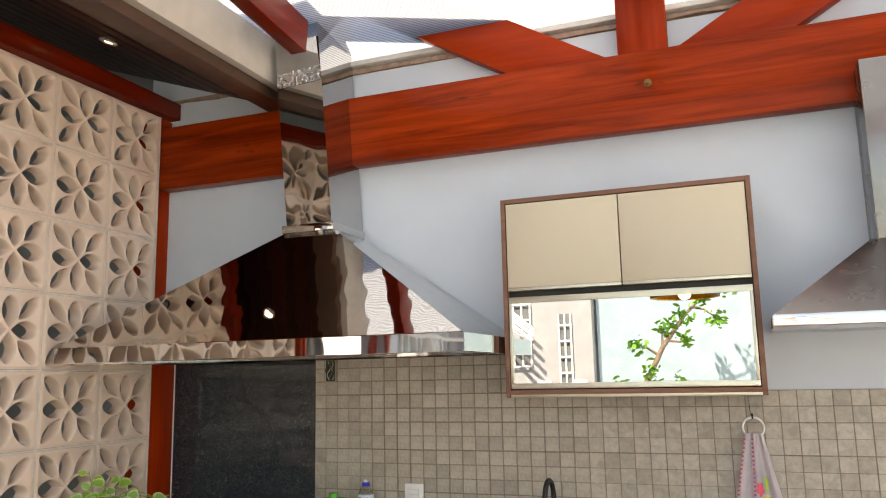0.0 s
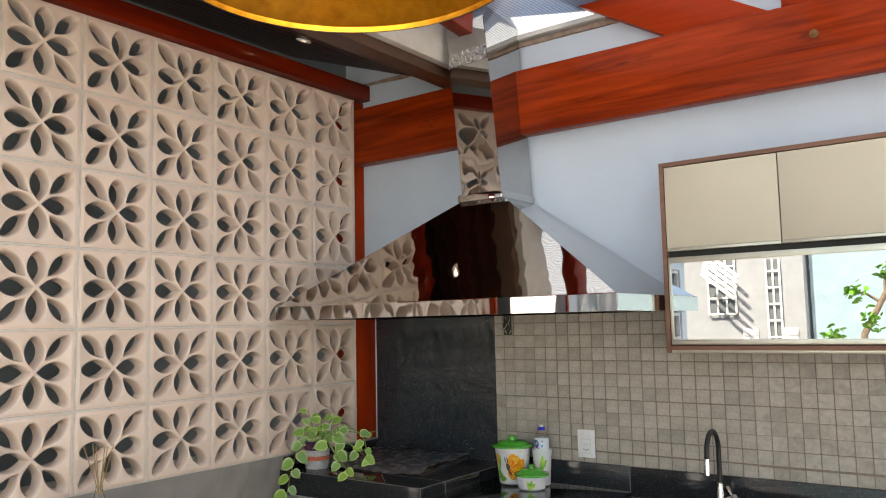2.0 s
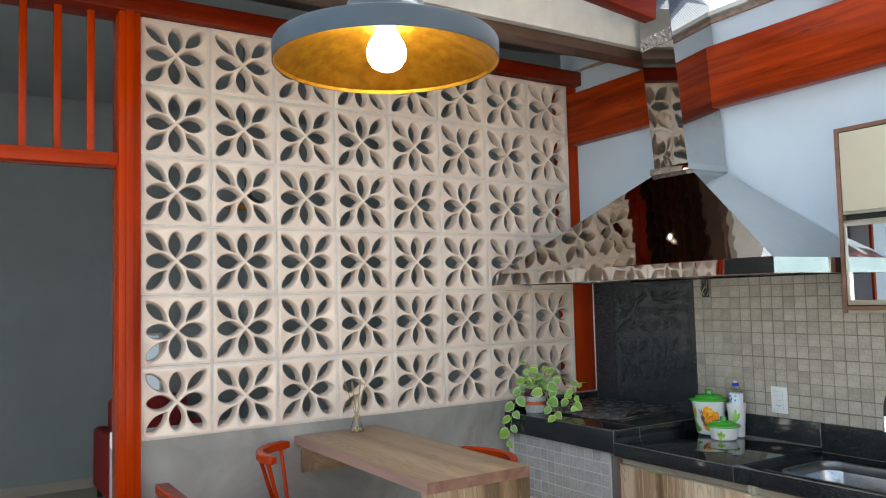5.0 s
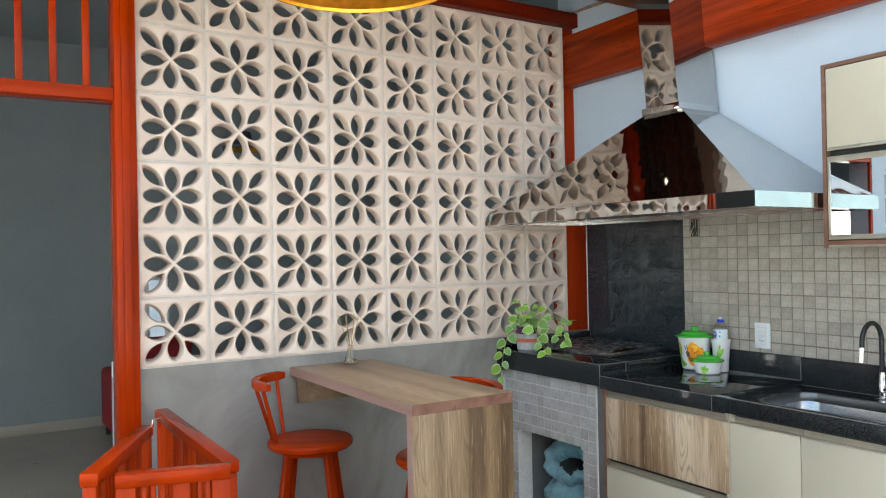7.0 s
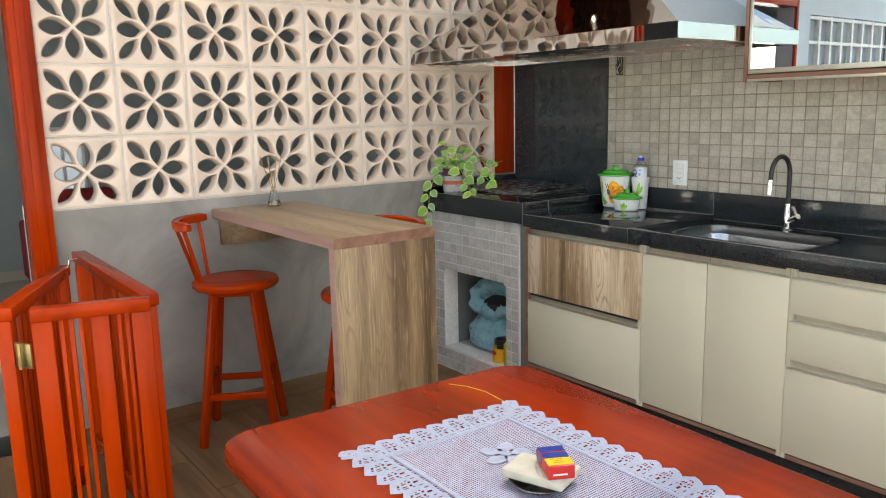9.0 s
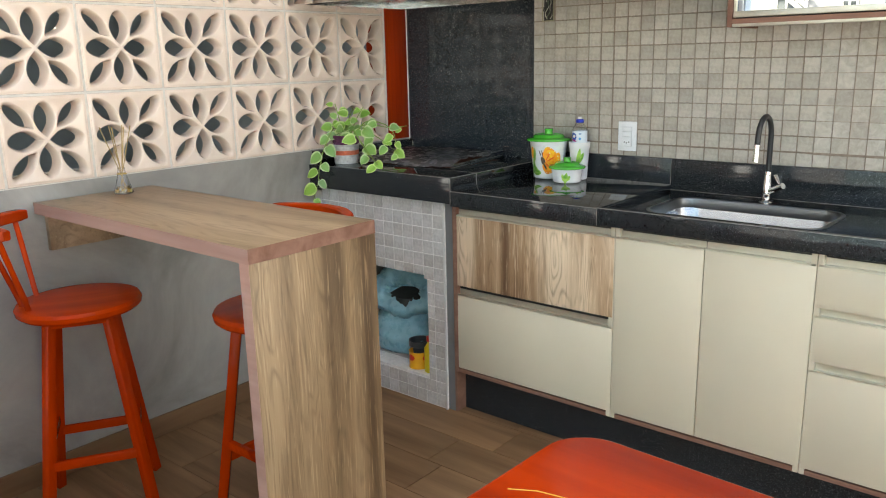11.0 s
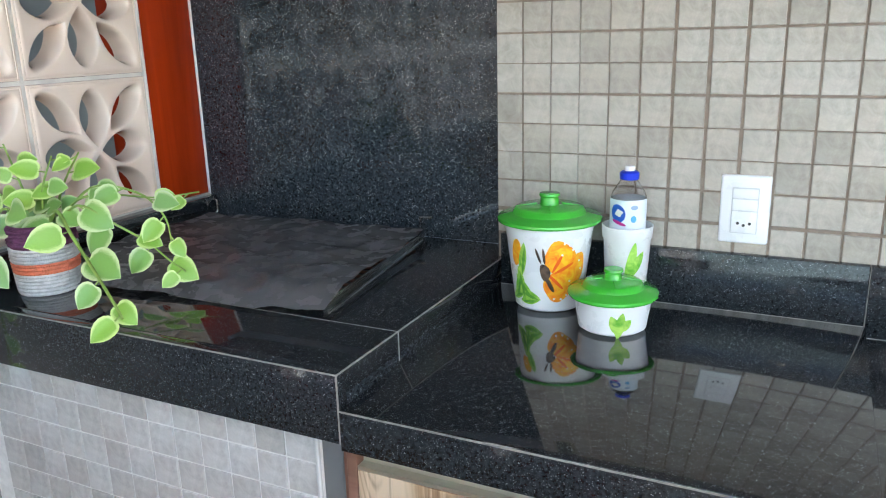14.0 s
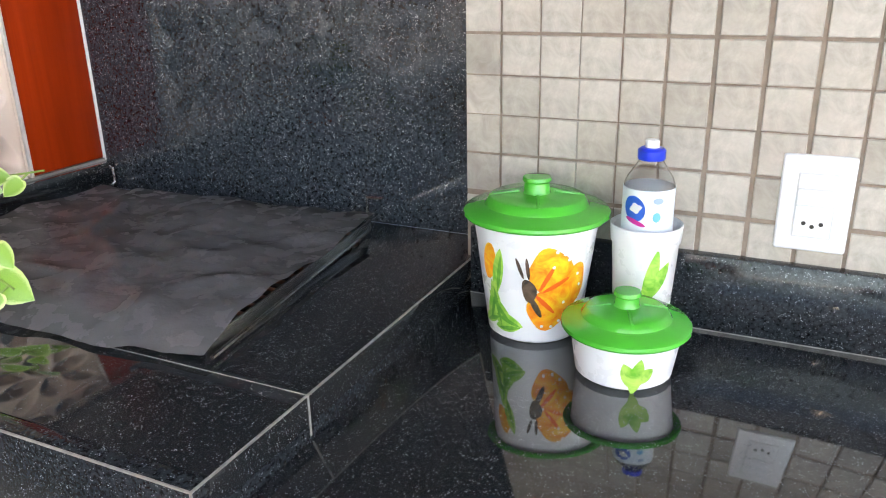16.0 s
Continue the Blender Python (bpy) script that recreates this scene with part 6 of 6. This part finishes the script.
# ---- reed diffuser ----
dif = thing("reed_diffuser", (0.10, -1.457, BAR), "small glass reed diffuser with amber oil on the bar", "reed diffuser")
DP = (0.10, -1.457, BAR)
part("flask", lathe([(0, 0.001), (0.032, 0.001), (0.034, 0.004), (0.030, 0.014), (0.013, 0.072), (0.012, 0.088), (0.014, 0.090), (0.0115, 0.090), (0.0115, 0.073), (0.028, 0.014), (0.030, 0.006), (0, 0.005)], DP, 32), clear_glass("flask_glass"), dif)
part("oil", lathe([(0, 0.0052), (0.0295, 0.0062), (0.0278, 0.0135), (0.0255, 0.022), (0, 0.022)], DP, 28), clear_glass("amber_oil", (0.95, 0.72, 0.22)), dif)
part("neck_tie", tube(arc((DP[0], DP[1], BAR + 0.070), 0.0150, 0, 360, 20, (1, 0, 0), (0, 1, 0)), 0.0022, 6), plain("raffia", (0.55, 0.34, 0.10), 0.8), dif)
reed = wood("pale_reed", (0.42, 0.27, 0.11), (0.60, 0.43, 0.21), "z", 0.6, 30, 0.0)
for a, lean in ((0, 0.05), (60, 0.045), (130, 0.05), (190, 0.04), (250, 0.055), (310, 0.04)):
    a = radians(a)
    part("reed", tube([(DP[0] - 0.012 * math.cos(a), DP[1] - 0.012 * math.sin(a), BAR + 0.008), (DP[0] + lean * 0.15 * math.cos(a), DP[1] + lean * 0.15 * math.sin(a), BAR + 0.088), (DP[0] + lean * math.cos(a), DP[1] + lean * math.sin(a), BAR + 0.235)], 0.0017, 6), reed, dif)

# ---- flowers on the table ----
vase = thing("flower_vase", (3.13, -1.86, TABLE), "vase of orange-yellow flowers on the dining table", "flowers")
part("vase", lathe([(0, 0.001), (0.03, 0.001), (0.036, 0.01), (0.038, 0.05), (0.026, 0.085), (0.030, 0.10), (0.027, 0.10), (0.023, 0.085), (0, 0.08)], (3.13, -1.86, TABLE + 0.004), 32), clear_glass("vase_glass", (0.85, 0.95, 0.9)), vase)
flower_orange = petal_paint("orange_blossom", (0.85, 0.24, 0.005), (0.90, 0.42, 0.01))
for k in range(34):
    a, e = rng.uniform(0, 2 * math.pi), rng.uniform(0.0, 1.2)
    d = Vector((math.cos(a) * math.cos(e), math.sin(a) * math.cos(e), math.sin(e)))
    c = Vector((3.14, -1.86, TABLE + 0.065)) + d * rng.uniform(0.045, 0.09)
    part("flower_stem", tube([(3.13, -1.86, TABLE + 0.05), c], 0.0015, 6), stem_green, vase)
    b = bmesh.new()
    u = d.orthogonal().normalized()
    w = d.cross(u)
    for q in range(7):
        t = 2 * math.pi * q / 7
        r = u * math.cos(t) + w * math.sin(t)
        s = d.cross(r)
        vs = [b.verts.new(c + r * x + s * y + d * z) for x, y, z in ((0.002, -0.002, 0), (0.011, -0.006, 0.006), (0.017, -0.006, 0.005), (0.019, 0.0, 0.003), (0.017, 0.006, 0.005), (0.011, 0.006, 0.006), (0.002, 0.002, 0))]
        b.faces.new(vs)
    part("blossom", b, flower_orange, vase)

# ---- things in the niche ----
NF = NZ0 + 0.001


def crumpled(pts_fn, nu, nv, mat, nm, parent, closed=True):
    b = bmesh.new()
    g = [[b.verts.new(pts_fn(i / nu, j / nv)) for i in range(nu)] for j in range(nv + 1)]
    for j in range(nv):
        for i in range(nu):
            b.faces.new((g[j][i], g[j][(i + 1) % nu], g[j + 1][(i + 1) % nu], g[j + 1][i]))
    b.faces.new(g[0])
    return part(nm, b, mat, parent, "", 60)


bag = thing("charcoal_bag", (0.33, -0.22, NF), "crumpled pale blue plastic bag of charcoal in the niche", "plastic bag")
blue_bag = plain("pale_blue_bag_plastic", (0.22, 0.43, 0.50), 0.28, 0, 0.12, 12, 0.35, 40)


def bag_low(u, v):
    a = 2 * math.pi * u
    r = (0.165 + 0.03 * math.sin(math.pi * v)) * (1 - 0.30 * v * v)
    r *= 1 + 0.10 * noise.noise((math.cos(a) * 3, math.sin(a) * 3, v * 5)) + 0.05 * noise.noise((math.cos(a) * 9, math.sin(a) * 9, v * 12))
    return Vector((0.345 + r * math.cos(a) - 0.05 * (1 - v) * max(0, -math.cos(a)), -0.245 + 0.85 * r * math.sin(a), NF + 0.002 + 0.20 * v))


crumpled(bag_low, 40, 16, blue_bag, "sack", bag)


def bag_mouth(u, v):
    """The rolled and crumpled collar round the open mouth, tilted to the front."""
    a, c = 2 * math.pi * u, 2 * math.pi * v
    wob = 1 + 0.35 * noise.noise((math.cos(a) * 2.5, math.sin(a) * 2.5, math.cos(c) * 1.5)) + 0.25 * noise.noise((math.cos(a) * 7, math.sin(a) * 7, math.sin(c) * 4))
    minor = 0.046 * wob
    r1, r2 = 0.125 + minor * math.cos(c), 0.075 + minor * math.cos(c)
    ex, ez, en = Vector((0.94, 0.34, 0.0)), Vector((-0.17, 0.47, 0.87)), Vector((0.30, -0.81, 0.50))
    return Vector((0.365, -0.300, NF + 0.275)) + ex * (r1 * math.cos(a)) + ez * (r2 * math.sin(a)) + en * (minor * math.sin(c))


crumpled(bag_mouth, 60, 14, blue_bag, "folded_mouth", bag)
part("charcoal", lathe([(0, 0.30), (0.06, 0.295), (0.12, 0.26), (0.13, 0.20)], (0.365, -0.245, NF), 20), dark_gap, bag)

can = thing("food_tin", (0.560, -0.440, NF), "small yellow and red tin with an open top in the niche", "tin")
part("tin_wall", lathe([(0, 0.001), (0.043, 0.001), (0.044, 0.003), (0.043, 0.006), (0.043, 0.072), (0.044, 0.076), (0.0425, 0.076), (0.042, 0.010), (0, 0.008)], (0.560, -0.440, NF), 36), plain("yellow_tin_print", (0.75, 0.36, 0.02), 0.35), can)
for a in (-40, 60):
    cone_decal("red_print_band", (0.560, -0.440), 0.043, 0.0431, NF, NF + 0.08, radians(-60 + a), 0, NF + 0.052, 0.020, 0.014, 0, box_red, can, 16)
cups = thing("black_tub", (0.520, -0.385, NF), "dark plastic tub with a grey rim in the niche", "tub")
part("tub_wall", lathe([(0, 0.001), (0.038, 0.001), (0.048, 0.075), (0.051, 0.078), (0.051, 0.10), (0.048, 0.10), (0.036, 0.01), (0, 0.01)], (0.520, -0.385, NF), 32), plain("smoky_plastic", (0.05, 0.055, 0.06), 0.3), cups)
tin2 = thing("spray_can", (0.630, -0.375, NF), "tall blue and white spray can in the niche", "can")
part("can_wall", lathe([(0, 0.001), (0.030, 0.001), (0.031, 0.004), (0.031, 0.150), (0.026, 0.162), (0.014, 0.168), (0.012, 0.185), (0, 0.186)], (0.630, -0.375, NF), 28), plain("bright_blue_print", (0.03, 0.30, 0.62), 0.3), tin2)
cone_decal("white_print_band", (0.630, -0.375), 0.031, 0.0311, NF, NF + 0.2, radians(-70), 0, NF + 0.11, 0.016, 0.03, 0, white_card, tin2, 16)
tub2 = thing("yellow_bottle", (0.640, -0.455, NF), "yellow plastic bottle with a red cap in the niche", "bottle")
part("bottle_wall", lathe([(0, 0.001), (0.024, 0.001), (0.026, 0.004), (0.026, 0.11), (0.012, 0.13), (0.012, 0.14), (0, 0.141)], (0.640, -0.455, NF), 28), plain("yellow_plastic", (0.70, 0.55, 0.02), 0.35), tub2)
part("cap", lathe([(0.013, 0.138), (0.015, 0.140), (0.015, 0.160), (0, 0.161)], (0.640, -0.455, NF), 20), box_red, tub2)

# ---- window with a white grid in the house wall ----
win = thing("window_1", (-0.07, -4.55, 0.95), "white painted steel grid window in the blue wall", "window", "", "structure")
for y in [-5.29 + 1.48 * k / 8 for k in range(9)]:
    part("window_bar", box(-0.055, -0.015, y - 0.016, y + 0.016, 0.951, 2.149, 0.002), white_plastic, win)
for z in (0.97, 1.21, 1.45, 1.69, 1.93, 2.13):
    part("window_rail", box(-0.052, -0.018, -5.299, -3.801, z - 0.014, z + 0.014, 0.002), white_plastic, win)
# opaque pane whose blue-grey colour stands in for the reflection on the glass
part("pane", box(-0.075, -0.070, -5.299, -3.801, 0.951, 2.149), plain("blue_pane_painted_reflection", (0.40, 0.47, 0.54), 0.12, 0, 0.06, 5), win)
solid("door_casing", box(-0.14, 0.02, -3.585, -3.551, 0, 2.853, 0.003), orange_z, "red varnished door jamb", "door jamb", "structure")

# ---- next room: hanging lamp, window, sofa ----
rl = thing("room_pendant_lamp", (-1.6, -1.42, 2.2), "small lit pendant lamp hanging in the next room", "pendant lamp")
part("shade", lathe([(0.14, 0), (0.142, 0), (0.142, 0.02), (0.05, 0.07), (0.04, 0.12), (0, 0.125)], (-1.6, -1.42, 2.245), 40), lamp_grey, rl)
part("lining", lathe([(0.138, 0.002), (0.05, 0.062), (0.036, 0.11)], (-1.6, -1.42, 2.245), 40), bpy.data.materials["gold_leaf_lining"], rl)
part("bulb", lathe([(0, 0.022), (0.020, 0.028), (0.027, 0.046), (0.020, 0.064), (0.011, 0.078)], (-1.6, -1.42, 2.245), 24), bpy.data.materials["lit_bulb"], rl)
part("cord", tube([(-1.6, -1.42, 2.365), (-1.6, -1.42, 3.5)], 0.003, 8), black_rubber, rl)

rw = thing("window_2", (-4.35, -1.37, 0.70), "bright low window of the next room", "window", "", "structure")
for y0, y1, z0, z1 in ((-1.719, -1.69, 0.701, 1.349), (-1.37, -1.341, 0.701, 1.349), (-1.69, -1.37, 0.701, 0.73), (-1.69, -1.37, 1.32, 1.349), (-1.545, -1.515, 0.73, 1.32)):
    part("window_frame", box(-4.37, -4.32, y0, y1, z0, z1, 0.002), white_plastic, rw)
pane = part("pane", box(-4.35, -4.345, -1.69, -1.37, 0.73, 1.32), pane_glass, rw)
pane.visible_shadow = False
sofa = thing("armchair", (-3.4, -1.55, 0), "dark red upholstered armchair in the next room", "armchair")
red_cloth = plain("dark_red_upholstery", (0.30, 0.015, 0.02), 0.8, 0, 0.15, 20, 0.4, 200)
part("seat", box(-3.75, -3.10, -1.90, -1.25, 0.12, 0.42, 0.04, 3), red_cloth, sofa)
part("backrest", box(-3.92, -3.74, -1.90, -1.25, 0.10, 0.82, 0.05, 3), red_cloth, sofa)
for y0 in (-2.03, -1.245):
    part("armrest", box(-3.80, -3.10, y0, y0 + 0.125, 0.10, 0.60, 0.04, 3), red_cloth, sofa)
for x in (-3.82, -3.15):
    for y in (-1.97, -1.19):
        part("leg", box(x - 0.02, x + 0.02, y - 0.02, y + 0.02, 0.0, 0.105), dark_gap, sofa)

# ---- courtyard seen in the mirror ----
solid("courtyard_wall", box(0.62, 12, -8.75, -8.55, -0.06, 3.4), plain("pale_blue_rough_render", (0.28, 0.40, 0.47), 0.9, 0, 0.10, 4, 0.9, 30), "pale blue rough rendered courtyard wall", "wall", "structure")
house = thing("white_house", (-3, -9, -0.06), "white neighbouring house with barred windows and an awning", "house")
# white wall painted bluish grey, so that it looks shaded under the strong sun
part("wall", box(-9, 0.58, -8.95, -8.35, -0.06, 3.9), plain("shade_dimmed_white_paint", (0.32, 0.34, 0.37), 0.85, 0, 0.08, 3, 0.2, 60), house)
for x0, x1, z0, z1 in ((-0.66, -0.29, 1.70, 2.60), (0.12, 0.29, 0.5, 2.42)):
    w = part("window", box(x0, x1, -8.352, -8.338, z0, z1), plain("dim_window", (0.16, 0.18, 0.19), 0.2), house)
    n = max(2, int((x1 - x0) / 0.11))
    for k in range(n + 1):
        x = x0 + (x1 - x0) * k / n
        part("window_bar", box(x - 0.012, x + 0.012, -8.335, -8.315, z0, z1), white_plastic, w)
    for k in range(int((z1 - z0) / 0.22) + 1):
        z = z0 + 0.22 * k
        part("window_bar", box(x0, x1, -8.312, -8.302, z - 0.012, z + 0.012), white_plastic, w)
for k in range(5):
    part("awning_slat", beam((-0.66, -8.28 + 0.06 * k, 2.56 - 0.075 * k), (-0.20, -8.18 + 0.06 * k, 2.20 - 0.075 * k), 0.012, 0.05, 0.002), white_plastic, house)
for x0, x1 in ((-0.22, -0.02), (0.28, 0.48)):
    sh = part("shutter", box(x0, x1, -8.345, -8.325, 0.5, 1.5), white_plastic, house)
    for k in range(12):
        part("slat", box(x0 + 0.01, x1 - 0.01, -8.32, -8.30, 0.53 + k * 0.08, 0.58 + k * 0.08), white_plastic, sh)

tree = thing("small_tree", (1.5, -7.9, -0.06), "slim young tree with bright green leaves by the courtyard wall", "tree")
bark = plain("grey_brown_bark", (0.20, 0.15, 0.11), 0.9, 0, 0.3, 30, 0.7, 80)
trunk = [(1.22, -7.9, -0.06), (1.24, -7.9, 0.8), (1.31, -7.9, 1.42), (1.56, -7.9, 1.90), (1.83, -7.9, 2.27), (2.05, -7.9, 2.50), (2.4, -7.9, 2.62)]
part("trunk", tube(trunk, 0.05, 10, None, [1, 0.9, 0.8, 0.65, 0.5, 0.35, 0.2]), bark, tree)
limbs = [((1.50, -7.9, 1.80), (1.36, -7.88, 1.90), (1.24, -7.85, 1.92)), ((1.56, -7.9, 1.90), (1.56, -7.9, 2.05), (1.60, -7.9, 2.14)), ((1.62, -7.9, 1.98), (1.78, -7.85, 1.96), (1.88, -7.82, 1.98)), ((1.95, -7.9, 2.40), (2.10, -7.85, 2.36), (2.24, -7.82, 2.24)), ((1.30, -7.9, 1.35), (1.36, -7.86, 1.48), (1.40, -7.85, 1.56)), ((1.24, -7.9, 0.9), (1.05, -7.85, 1.25), (0.97, -7.85, 1.40)), ((1.26, -7.9, 1.0), (1.55, -7.86, 1.30), (1.73, -7.85, 1.42))]
for li in limbs:
    part("limb", tube(li, 0.02, 8, None, [1, 0.7, 0.35]), bark, tree)
b = bmesh.new()
tips = [Vector(p) for li in limbs for p in li[2:]] + [Vector(p) for p in trunk[4:]]
for c in tips:
    for k in range(44):
        p = c + Vector((rng.gauss(0, 0.062), rng.gauss(0, 0.08), rng.gauss(0, 0.055)))
        u = Vector((rng.uniform(-1, 1), rng.uniform(-1, 1), rng.uniform(-0.6, 0.6))).normalized()
        w = u.orthogonal().normalized()
        s = rng.uniform(0.03, 0.055)
        b.faces.new([b.verts.new(p + u * s * x + w * s * y) for x, y in ((-1, 0), (-0.2, 0.55), (0.6, 0.4), (1.1, 0), (0.6, -0.4), (-0.2, -0.55))])
tagged(part("crown", b, plain("bright_leaf_green", (0.10, 0.30, 0.02), 0.5, 0, 0.4, 20), tree), kind="stuff")

# ---- mosaic on the kitchen wall ----
TP, TT = 0.0551, 0.0514
COLUMN_DRIFT = {1: -0.001, 2: -0.003, 3: -0.006, 4: -0.007, 5: -0.0055, 6: -0.003, 7: -0.001}
ROW_DRIFT = {6: 0.002, 7: 0.0015, 8: 0.003, 9: 0.005, 10: 0.005}


def tile_mesh(w, h, mat, axis_depth=0.005):
    b = box(-w / 2, w / 2, -axis_depth, 0, -h / 2, h / 2)
    top_edges = [e for e in b.edges if all(v.co.y < -axis_depth * 0.5 for v in e.verts)]
    bmesh.ops.bevel(b, geom=top_edges, offset=0.0012, segments=1, affect="EDGES")
    return finish(b, "tile", mat, 30)


tiles_here = tile_mesh(TT, TT, wall_tile)
tiles_cut = tile_mesh(TT, 1.527 - 8 * TP - (TP - TT) / 2 + 0.005 - 1.0435, wall_tile)
rest = bmesh.new()
o = ORIGIN[wall_n.name]
first = 0.863 + TP / 2
for i in range(-1, 76):
    x = first + i * TP + (COLUMN_DRIFT.get(i, 0) + COLUMN_DRIFT.get(i + 1, 0)) / 2
    w = TT
    if i == -1:
        w, x = 0.0486, 0.8370
    for j in range(24):
        z = 1.527 - TP / 2 - j * TP + 3 * TP + ROW_DRIFT.get(j, 0)
        if z > 1.527 and x > 1.73 - TP / 2 or z > 1.70 or z + TT / 2 < 1.06:
            continue
        if 0.83 < x < 0.915 and 1.575 < z < 1.68 and i > -1:
            continue
        if x > 4.95:
            continue
        cut = z - TT / 2 < 1.044
        if cut:
            top_z = z + TT / 2
            z = (1.0435 + top_z) / 2
        hh = 2 * (z - 1.0435) if cut else TT
        if x < 1.98 and i > -1:
            ob = new("tile", tiles_cut if cut else tiles_here)
            ob.parent = wall_n
            ob.location = (x - o.x + rng.uniform(-0.0005, 0.0005), WALL - 0.004 - o.y - rng.uniform(0, 0.0005), z)
            ob.rotation_euler = (0, radians(rng.choice((0, 180))), radians(rng.uniform(-0.15, 0.15)))
        else:
            box(x - w / 2, x + w / 2, WALL - 0.009, WALL - 0.004, z - hh / 2, z + hh / 2, 0, 1, rest)
tagged(part("mosaic_rest", rest, wall_tile, wall_n), kind="stuff")

# ---- mosaic on the barbecue bench ----
bench_cuts = {}
ob_o = ORIGIN[bench.name]
for i in range(14):
    for j in range(16):
        x, z = 0.762 - TP / 2 - i * TP, 0.885 - TP / 2 - j * TP
        if x - TT / 2 < 0.0 or z < 0.0:
            continue
        half = TT / 2
        a0, a1, c0, c1 = x - half, x + half, z - half, z + half
        if a1 > NX0 and a0 < NX1 and c1 > NZ0 and c0 < NZ1:
            if NZ0 < z < NZ1:
                a0, a1 = (a0, min(a1, NX0)) if x < (NX0 + NX1) / 2 else (max(a0, NX1), a1)
            if NX0 < x < NX1:
                c0, c1 = (c0, min(c1, NZ0)) if z < (NZ0 + NZ1) / 2 else (max(c0, NZ1), c1)
        w, hgt = round(a1 - a0, 4), round(c1 - c0, 4)
        if w < 0.006 or hgt < 0.006:
            continue
        if (w, hgt) not in bench_cuts:
            bench_cuts[(w, hgt)] = tile_mesh(w, hgt, grill_tile)
        x, z = (a0 + a1) / 2, (c0 + c1) / 2
        t = new("tile", bench_cuts[(w, hgt)])
        t.parent = bench
        t.location = Vector((x, -0.4935 + rng.uniform(0, 0.0006), z)) - ob_o
        t.rotation_euler = (0, radians(rng.choice((0, 180))), 0)

# ---- floor planks ----
plank = {}
fo = ORIGIN[floor.name]
for r in range(30):
    y0 = -5.6 + r * 0.197
    x = -0.12 - rng.uniform(0, 0.8)
    while x < 5.2:
        x0, x1 = max(x, -0.12), min(x + 0.90, 5.2)
        if x1 - x0 > 0.02 and y0 + 0.19 < 0.30:
            n = x1 - x0
            me = plank.get(round(n, 3))
            if me is None:
                b = box(-n / 2 + 0.0015, n / 2 - 0.0015, -0.0970, 0.0970, -0.006, 0.0)
                me = plank[round(n, 3)] = finish(b, "plank", floor_plank, 30)
            p = new("plank", me)
            p.parent = floor
            p.location = Vector(((x0 + x1) / 2, y0 + 0.0985, 0.0)) - fo
            p.rotation_euler = (0, 0, radians(rng.choice((0, 180))))
        x += 0.90
